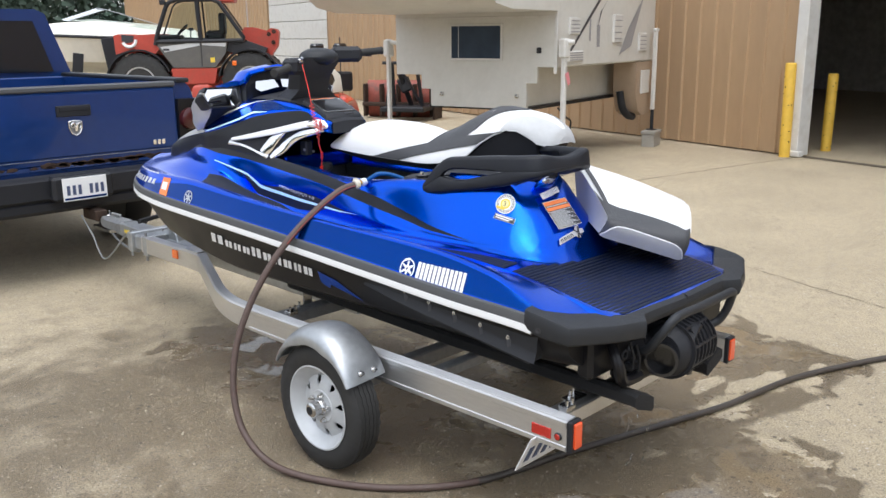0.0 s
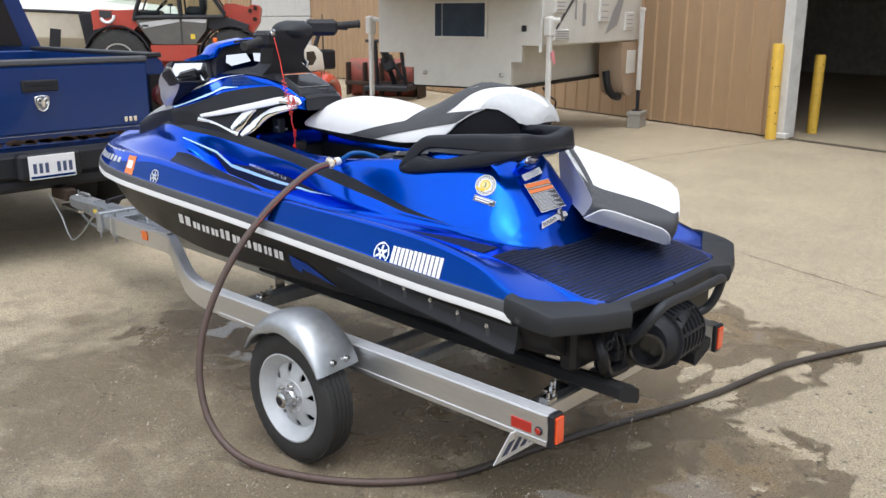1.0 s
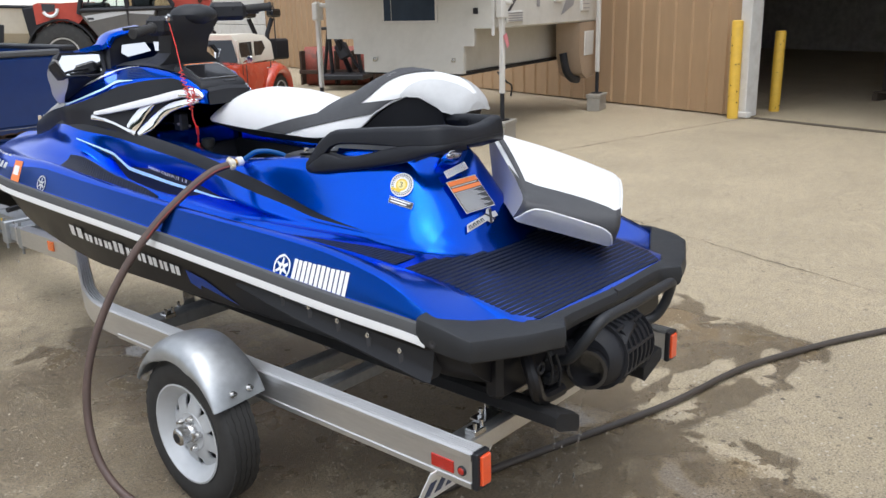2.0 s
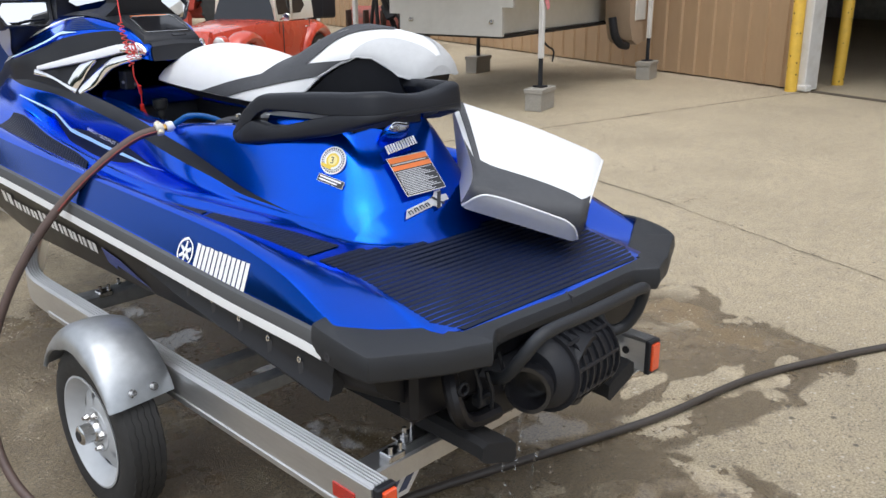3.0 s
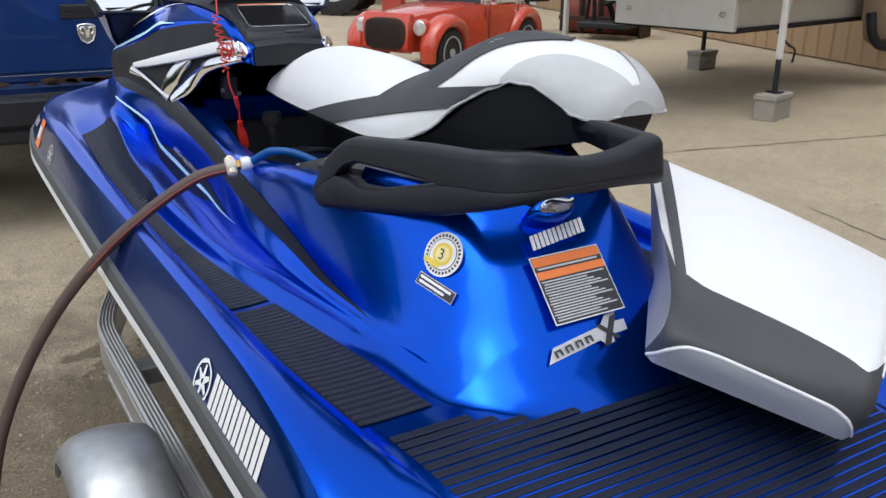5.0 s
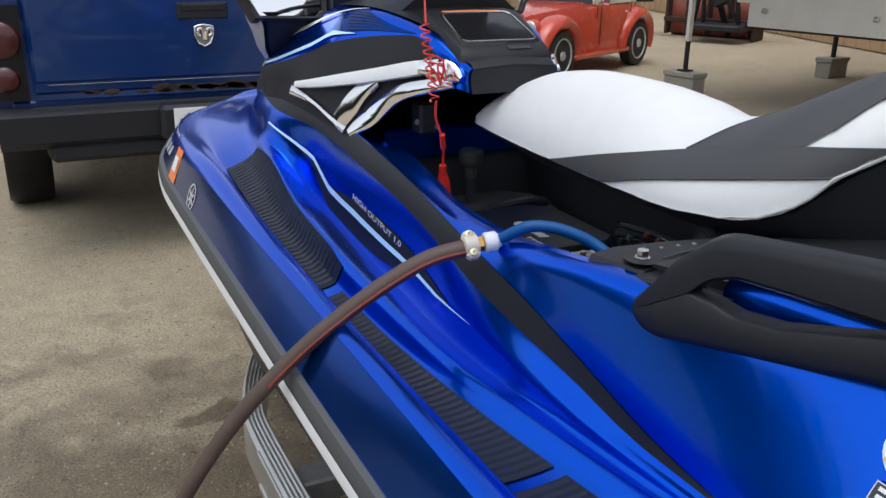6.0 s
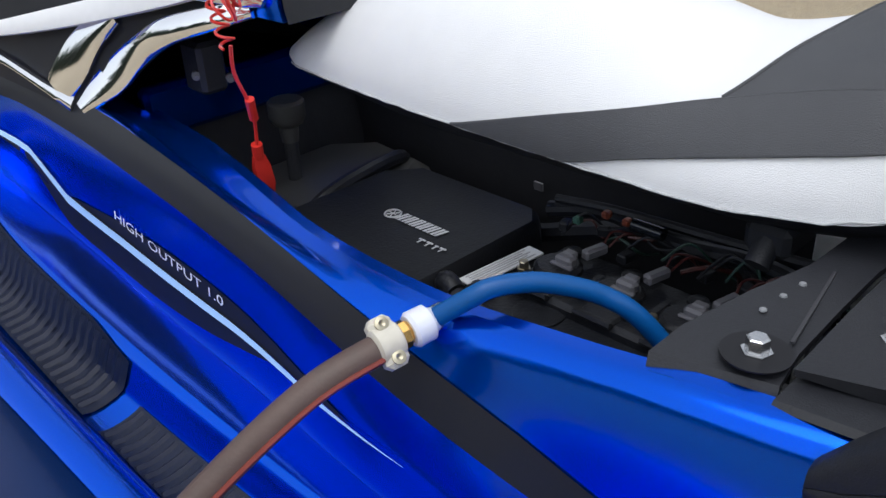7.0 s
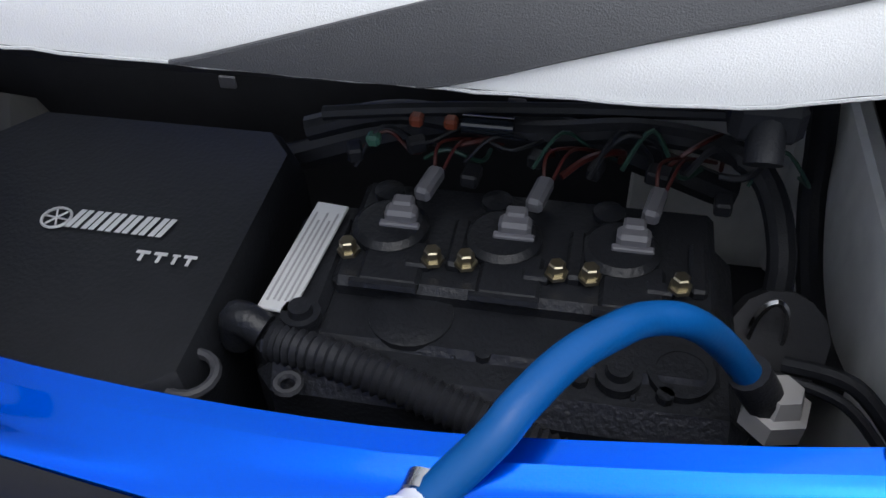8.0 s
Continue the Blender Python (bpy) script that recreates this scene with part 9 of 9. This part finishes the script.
WR = 0.66
for x in (0.0, 2.55):
    for y in (0.0, 1.7):
        q = Build()
        q.lathe((x, y, WR), (0, -1, 0), [(-.2, .37), (-.2, WR - .08), (-.16, WR), (.16, WR), (.2, WR - .08), (.2, .37), (.16, .35)], 40)
        for k in range(20):
            a = 2 * math.pi * k / 20
            for s in (-1, 1):
                q.box((x + WR * math.cos(a + s * .08), y + s * .09, WR + WR * math.sin(a + s * .08)), (.05, .17, .08), .01, Matrix.Rotation(-a, 4, "Y"))
        wh = tp("tractor_tyre", q, RUBBER, tele, "lugged black tyre")
        q = Build()
        q.lathe((x, y, WR), (0, -1, 0), [(.1, .36), (.17, .36), (.17, .33), (.12, .29), (.10, .26), (.12, .2), (.12, .12), (.16, .1), (.16, 0)], 28)
        tp("tractor_rim", q, LABEL_GREY, wh, "dusty silver rim")
        q = Build()
        for k in range(10):
            a = 2 * math.pi * k / 10
            q.lathe((x + .235 * math.cos(a), y - .10, WR + .235 * math.sin(a)), (0, -1, 0), [(0, .03), (.02, .03), (.02, 0)], 8)
        tp("wheel_bolts", q, RUST, wh)
q = Build()
q.box((1.27, .85, .62), (3.4, 1.0, .45), .06)
tp("chassis", q, RED_PAINT, tele, "dusty red chassis")
q = Build()
q.prism([(.74, .97), (.80, .62), (1.72, .62), (1.80, .97)], "y", -.22, .4)
tp("side_step", q, RED_PAINT, tele, "dusty red side tank")
q = Build()
q.prism([(-.5, 1.30), (-.52, 1.72), (-.40, 1.76), (-.38, 1.72), (.46, 1.76), (.50, 1.42), (.36, 1.28), (.18, 1.40), (-.1, 1.42), (-.3, 1.36)], "y", -.15, 1.6)
bonnet = tp("engine_cover", q, RED_PAINT, tele, "red rear engine cover")
q = Build()
q.tube([(-.17 + .15 * math.cos(a), -.17, 1.62 + .15 * math.sin(a)) for a in [radians(d) for d in range(200, 371, 15)]], .035, 8)
tp("white_handle", q, WHITE, bonnet)
q = Build()
q.prism([(-.34, 1.74), (-.34, 1.60), (-.22, 1.55), (-.08, 1.58), (-.06, 1.72)], "y", -.158, -.14)
tp("cover_recess", q, INK, bonnet)
q = Build()
q.prism([(.45, 1.58), (.46, 1.48), (.80, .99), (1.75, .99), (2.0, 1.30), (2.06, 1.60)], "y", -.2, .65)
low = tp("cab_lower", q, DOOR_DUSTY, tele, "dusty grey lower cab door")
q = Build()
q.prism([(.62, 1.34), (1.42, 1.49), (1.42, 1.58), (.52, 1.46)], "y", -.208, -.2)
q.prism([(1.48, 1.50), (2.0, 1.46), (2.05, 1.57), (1.48, 1.585)], "y", -.208, -.2)
tp("cab_stripe", q, LABEL_GREY, low, "silver door stripe")
q = Build()
q.box((.66, -.21, 1.40), (.14, .02, .05), .01)
tp("door_handle", q, INK, low)
q = Build()
q.tube([(1.45, -.205, 1.0), (1.45, -.205, 1.58)], .012, 6)
tp("door_seam", q, INK, low)
q = Build()
q.box((1.70, -.207, 1.16), (.10, .006, .11), .004)
tp("faded_sticker", q, YELLOW_DECAL, low)
q = Build()
fr = [(.42, 1.50), (.47, 1.72), (.72, 2.36), (.80, 2.46), (.98, 2.52), (1.75, 2.52), (1.92, 2.46), (2.44, 1.66), (2.40, 1.58)]
for yy0, rr_ in ((-.2, .05), (.62, .02)):
    q.tube([(x, yy0, z) for x, z in fr], rr_, 8)
    q.tube([(1.46, yy0, 1.60), (1.42, yy0, 2.50)], rr_ * 1.1, 8)
    q.tube([(.45, yy0, 1.58), (2.42, yy0, 1.60)], rr_, 8)
q.box((1.36, .22, 2.53), (1.0, .85, .06), .03)
cabf = tp("cab_frame", q, BLACK, tele, "black cab frame")
q = Build()
q.box((2.0, .22, 2.52), (.5, .7, .12), .04)
tp("cab_roof", q, RED_PAINT, cabf, "red roof visor")
for yy0 in (-.2, .62):
    for pane_ in ([(.50, 1.62), (1.40, 1.62), (1.37, 2.46), (.98, 2.47), (.76, 2.34)], [(1.52, 1.62), (2.38, 1.64), (1.90, 2.42), (1.74, 2.47), (1.48, 2.47)]):
        q = Build()
        q.add([(x, yy0, z) for x, z in pane_], [(0, 1, 2, 3, 4)])
        tp("cab_glass", q, GLASS, cabf, "", 35, False)
q = Build()
q.box((1.75, .25, 1.72), (.42, .45, .22), .06)
q.box((1.92, .25, 1.98), (.14, .42, .5), .05)
tp("cab_seat", q, BLACK, tele, "black seat")
q = Build()
q.box((.72, .25, 1.66), (.5, .6, .16), .05)
q.tube([(.82, .22, 1.68), (1.0, .22, 1.86)], .03, 6)
q.tube([(1.0 + .17 * math.cos(a) * .6, .22 + .17 * math.sin(a), 1.86 + .17 * math.cos(a) * .6) for a in [k * math.pi / 8 for k in range(16)]], .018, 6, close=True)
q.tube([(1.18, .1, 1.62), (1.20, .1, 1.84)], .015, 6)
q.box((1.20, .1, 1.86), (.12, .06, .06), .02)
tp("cab_controls", q, BLACK, tele, "black steering wheel, levers and dashboard")
q = Build()
q.box((1.0, 1.05, 1.42), (3.0, .38, .3), .04)
q.prism([(2.30, 1.70), (2.41, 1.90), (2.62, 1.90), (2.93, 1.82), (3.03, 1.88), (3.17, 1.86), (3.22, 1.78), (3.17, 1.46), (3.0, 1.22), (2.88, 1.24), (2.86, 1.44), (2.41, 1.62)], "y", .25, .75)
boom = tp("boom", q, RED_PAINT, tele, "red telescopic boom")
for x, z in ((2.98, 1.74), (3.1, 1.80), (3.08, 1.55)):
    q = Build()
    q.lathe((x, .25, z), (0, -1, 0), [(0, .05), (.03, .05), (.03, .02), (0, .02)], 12)
    tp("boom_pin", q, RUST, boom)
q = Build()
q.prism([(2.05, 1.56), (2.0, 1.35), (2.3, 1.28), (2.9, 1.30), (2.95, 1.42), (2.5, 1.58)], "y", .0, .6)
tp("front_linkage", q, INK, tele, "dark greasy lift linkage")
for cx in (2.55, 0.0):
    q = Build()
    arc = [radians(d) for d in range(20, 171, 10)]
    q.loft([[(cx + (WR + o) * math.cos(a), yy, WR + (WR + o) * math.sin(a)) for o, yy in ((.06, -.24), (.09, -.24), (.09, .24), (.06, .24))] for a in arc])
    tp("mudguard", q, BLACK, tele, "black mudguard")
q = Build()
q.box((.66, -.24, 2.46), (.14, .08, .12), .03)
q.tube([(.70, -.22, 2.44), (.82, -.2, 2.46)], .02, 6)
tp("work_lamp", q, BLACK, tele)
q = Build()
q.box((2.2, -.26, 1.08), (.10, .05, .11), .02)
tp("side_marker", q, AMBER, tele, "orange side marker")

q = Build()
q.loft([[(1.52 + a * g, -.75 + b * g, z) for a, b in ((-.22, -.12), (.18, -.14), (.22, .1), (-.16, .14))] for g, z in ((.9, 0.0), (1.0, .1), (1.05, .48), (.9, .58), (.6, .62))])
q.moved(TM)
solo("red_tub", q, RED_PAINT, "red metal tub on the ground beside the handler", "tub")

# ---- cabin boat on a trailer ----
BM = Matrix.Translation((8.8, 22.4, 0.14)) @ Matrix.Rotation(radians(-22), 4, "Z")
boat = thing("motor_boat", (8.8, 22.4, 0), "cream-white motor boat with raked windscreen on a trailer", "boat")


def bp3(name, b, m, parent=boat, label="", smooth=40, normals=True):
    b.moved(BM)
    return part(name, b, m, parent, label, smooth, normals)


q = Build()
q.loft([[(x, s * w, z) for s, w, z in ((-1, .05, zk), (-1, hw * .75, zc), (-1, hw, zs), (1, hw, zs), (1, hw * .75, zc), (1, .05, zk))] for x, hw, zk, zc, zs in ((-3.3, .1, 1.35, 1.45, 1.72), (-2.6, .75, .9, 1.15, 1.68), (-1.4, 1.1, .66, .95, 1.62), (0, 1.2, .6, .9, 1.56), (2.6, 1.18, .6, .88, 1.50))])
bh = bp3("boat_hull", q, BOAT_WHITE, boat, "cream hull")
q = Build()
for s in (-1, 1):
    q.tube([(x, s * hw, zs) for x, hw, zs in ((-3.28, .12, 1.7), (-2.6, .77, 1.67), (-1.4, 1.12, 1.61), (0, 1.22, 1.55), (2.6, 1.2, 1.49))], .04, 8)
bp3("rub_strip", q, BLACK, bh, "dark rub strip")
q = Build()
q.loft([[(x, s * w, z) for s, w, z in ((-1, hw, z0), (-1, hw * .85, z1), (1, hw * .85, z1), (1, hw, z0))] for x, hw, z0, z1 in ((-3.1, .2, 1.7, 1.76), (-2.2, .8, 1.66, 1.84), (-1.0, 1.02, 1.6, 1.95), (-.2, 1.08, 1.57, 1.98), (.8, 1.1, 1.54, 1.88), (2.4, 1.12, 1.5, 1.72))])
bp3("foredeck", q, BOAT_WHITE, boat, "white foredeck")
q = Build()
q.grid([[(-.9, -.8, 2.0), (-1.1, -.3, 2.03), (-1.1, .3, 2.03), (-.9, .8, 2.0), (1.2, 1.05, 1.75)], [(.0, -.72, 2.28), (-.2, -.3, 2.33), (-.2, .3, 2.33), (.0, .72, 2.28), (1.4, .98, 1.85)]])
q.add([(-.9, -.8, 2.0), (1.2, -1.05, 1.75), (1.4, -.98, 1.85), (.0, -.72, 2.28)], [(0, 1, 2, 3)])
bp3("windscreen", q, GLASS, boat, "raked clear windscreen", 35, False)
q = Build()
q.tube([(.0, -.72, 2.28), (-.2, -.3, 2.33), (-.2, .3, 2.33), (.0, .72, 2.28)], .012, 6)
q.tube([(.0, -.72, 2.28), (1.4, -.98, 1.85)], .012, 6)
q.tube([(-.9, -.8, 2.0), (.0, -.72, 2.28)], .012, 6)
bp3("windscreen_frame", q, GALV_DARK, boat)
q = Build()
for s in (-.6, .6):
    q.box((0, s, .45), (5.5, .08, .1), .01)
q.tube([(.9, -1.1, .32), (.9, 1.1, .32)], .05, 8)
for s in (-1.15, 1.15):
    q.lathe((.9, s, .32), (0, 1, 0), [(-.1, .2), (-.1, .3), (.1, .3), (.1, .2)], 24)
for x in (-1.5, 1.5):
    for s in (-.6, .6):
        q.box((x, s, .62), (.1, .1, .4), .01)
bp3("boat_trailer_frame", q, GALV_DARK, boat, "grey boat trailer")
q = Build()
q.box((.05, -1.35, 1.0), (.42, .06, 1.1), .02, Matrix.Rotation(radians(-8), 4, "Y"))
bp3("dark_board", q, BLACK, boat, "dark upright board")
q = Build()
q.box((-.85, -1.38, .85), (.26, .05, .62), .02, Matrix.Rotation(radians(8), 4, "Y"))
bp3("dark_board", q, BLACK, boat, "dark upright board")

# low shed far behind the boat
q = Build()
q.box((-1.0, 42, 1.1), (9, 5, 2.2), .02)
q.prism([(-6, 2.2), (4, 2.2), (3.6, 2.75), (-5.6, 2.75)], "y", 39, 45)
solo("shed", q, CAMPER, "pale low shed roof in the distance", "shed")


# ---- trees behind the yard ----
def tree(x, y, h, seed):
    r = random.Random(seed)
    t = thing("tree", (x, y, 0), "dark green broadleaf tree at the edge of the yard", "tree", "trees behind the yard")
    q = Build()
    q.tube([(x, y, 0), (x + .1, y, h * .3), (x + .2, y + .1, h * .6), (x + .1, y, h * .9)], [h * .03, h * .024, h * .014, .03], 8)
    for k in range(7):
        a, z = r.uniform(0, 6.28), h * r.uniform(.25, .7)
        l = h * r.uniform(.18, .3)
        q.tube([(x, y, z), (x + l * .5 * math.cos(a), y + l * .5 * math.sin(a), z + l * .35), (x + l * math.cos(a), y + l * math.sin(a), z + l * .5)], [h * .012, h * .008, .02], 6)
    part("trunk", q, BARK, t)
    vs, fs = [], []
    clumps = [(r.gauss(0, .17) * h, r.gauss(0, .17) * h, h * r.uniform(.25, .98), h * r.uniform(.07, .15)) for k in range(34)]
    for cx, cy, cz, cr in clumps:
        for k in range(46):
            d = Vector((r.gauss(0, 1), r.gauss(0, 1), r.gauss(0, 1))).normalized() * cr * r.uniform(.5, 1.05)
            p = Vector((x + cx, y + cy, cz)) + d
            s = r.uniform(.1, .26)
            u = Vector((r.gauss(0, 1), r.gauss(0, 1), r.gauss(0, .6))).normalized() * s
            w = u.orthogonal().normalized() * s * .6
            o = len(vs)
            vs += [p - u, p + w, p + u, p - w]
            fs.append((o, o + 1, o + 2, o + 3))
    b = Build()
    b.v, b.f = [tuple(v) for v in vs], fs
    tagged(part("crown", b, LEAF, t, "", 180, False), kind="stuff")


for k in range(11):
    tree(-14 + k * 4.6, 62 + 5 * math.sin(k * 1.7), 11 + 3 * math.sin(k * 2.3), 20 + k)

# dense woods closing the far side of the yard
rw = random.Random(77)
vs, fs = [], []
for k in range(90000):
    x, z = rw.uniform(-30, 42), abs(rw.gauss(0, 1)) * 4.2 + rw.uniform(0, 3)
    y = 52 + 3 * math.sin(x * 0.4) + rw.uniform(-2.5, 2.5) + z * 0.15
    if z > 9 + 2.5 * math.sin(x * 0.9) + 1.5 * math.sin(x * 2.3):
        continue
    s_ = rw.uniform(.12, .34)
    # unseen belts added along the port side and behind the stern, to darken reflections
    if k >= 66000:
        z *= 0.6
        x, y, s_ = (x - 5) * 1.1, -33 + 3 * math.sin(x * 0.4) + rw.uniform(-2, 2), s_ * 2.0
    elif k >= 42000:
        z *= 0.6
        x, y, s_ = -31 + 3 * math.sin(x * 0.4) + rw.uniform(-2, 2), (x - 6) * 1.1 + 10, s_ * 2.0
    u = Vector((rw.gauss(0, 1), rw.gauss(0, .6), rw.gauss(0, .8))).normalized() * s_
    w_ = Vector((rw.gauss(0, 1), rw.gauss(0, .4), rw.gauss(0, 1))).normalized() * s_ * .8
    o = len(vs)
    vs += [(x - u.x, y - u.y, z - u.z), (x + w_.x, y + w_.y, z + w_.z), (x + u.x, y + u.y, z + u.z), (x - w_.x, y - w_.y, z - w_.z)]
    fs.append((o, o + 1, o + 2, o + 3))
q = Build()
q.v, q.f = vs, fs
tagged(part("far_woods", q, LEAF_FAR, None, "", 180, False), "dense dark green woods behind the yard, with unseen belts added to darken reflections", "woods", kind="stuff")

# ---- inside the warehouse ----
SH = wall_pt(-3.2, -5.5, 0)
mach = thing("parked_machine", SH, "dark machine with round lamps parked inside the doorway", "machine")
q = Build()
q.box(SH + Vector((0, 0, .95)), (1.5, 2.2, .9), .1, WT)
q.box(SH + Vector((.2, 0, 1.9)), (1.4, 1.8, 1.0), .1, WT)
part("machine_body", q, ENGINE, mach)
for s in (-.55, -.2, .25, .55):
    q = Build()
    c = wall_pt(-3.2 + s * 1.2, -4.35 if abs(s) > .3 else -4.36, 1.28 if abs(s) > .3 else 1.05)
    rr_ = .09 if abs(s) > .3 else .06
    q.lathe(c, WOUT, [(-.05, rr_), (.02, rr_), (.03, rr_ * .8), (.035, 0)], 20)
    part("machine_lamp", q, LAMP_GLASS, mach)
for s in (-.7, .7):
    q = Build()
    q.lathe(wall_pt(-3.2 + s, -4.7, .4), WDIR, [(-.12, .2), (-.12, .4), (.12, .4), (.12, .2)], 24)
    part("machine_wheel", q, RUBBER, mach)
CB = wall_pt(-.6, -3.4, 0)
crate = thing("crate_on_pallet", CB, "dark brown crate standing on a wooden pallet", "crate")
q = Build()
q.box(CB + Vector((0, 0, .62)), (.75, .7, .95), .015, WT)
part("crate_box", q, mat("dark_crate", (0.03, 0.022, 0.018), .8), crate)
for k in range(4):
    q = Build()
    q.box(CB + WDIR * 0 + WOUT * (-.36 + k * .24) + Vector((0, 0, .125)), (.95, .1, .022), .003, WT)
    part("pallet_board", q, BARK, crate)
for s in (-.4, 0, .4):
    q = Build()
    q.box(CB + WDIR * s + Vector((0, 0, .057)), (.09, .95, .11), .004, WT)
    part("pallet_runner", q, BARK, crate)
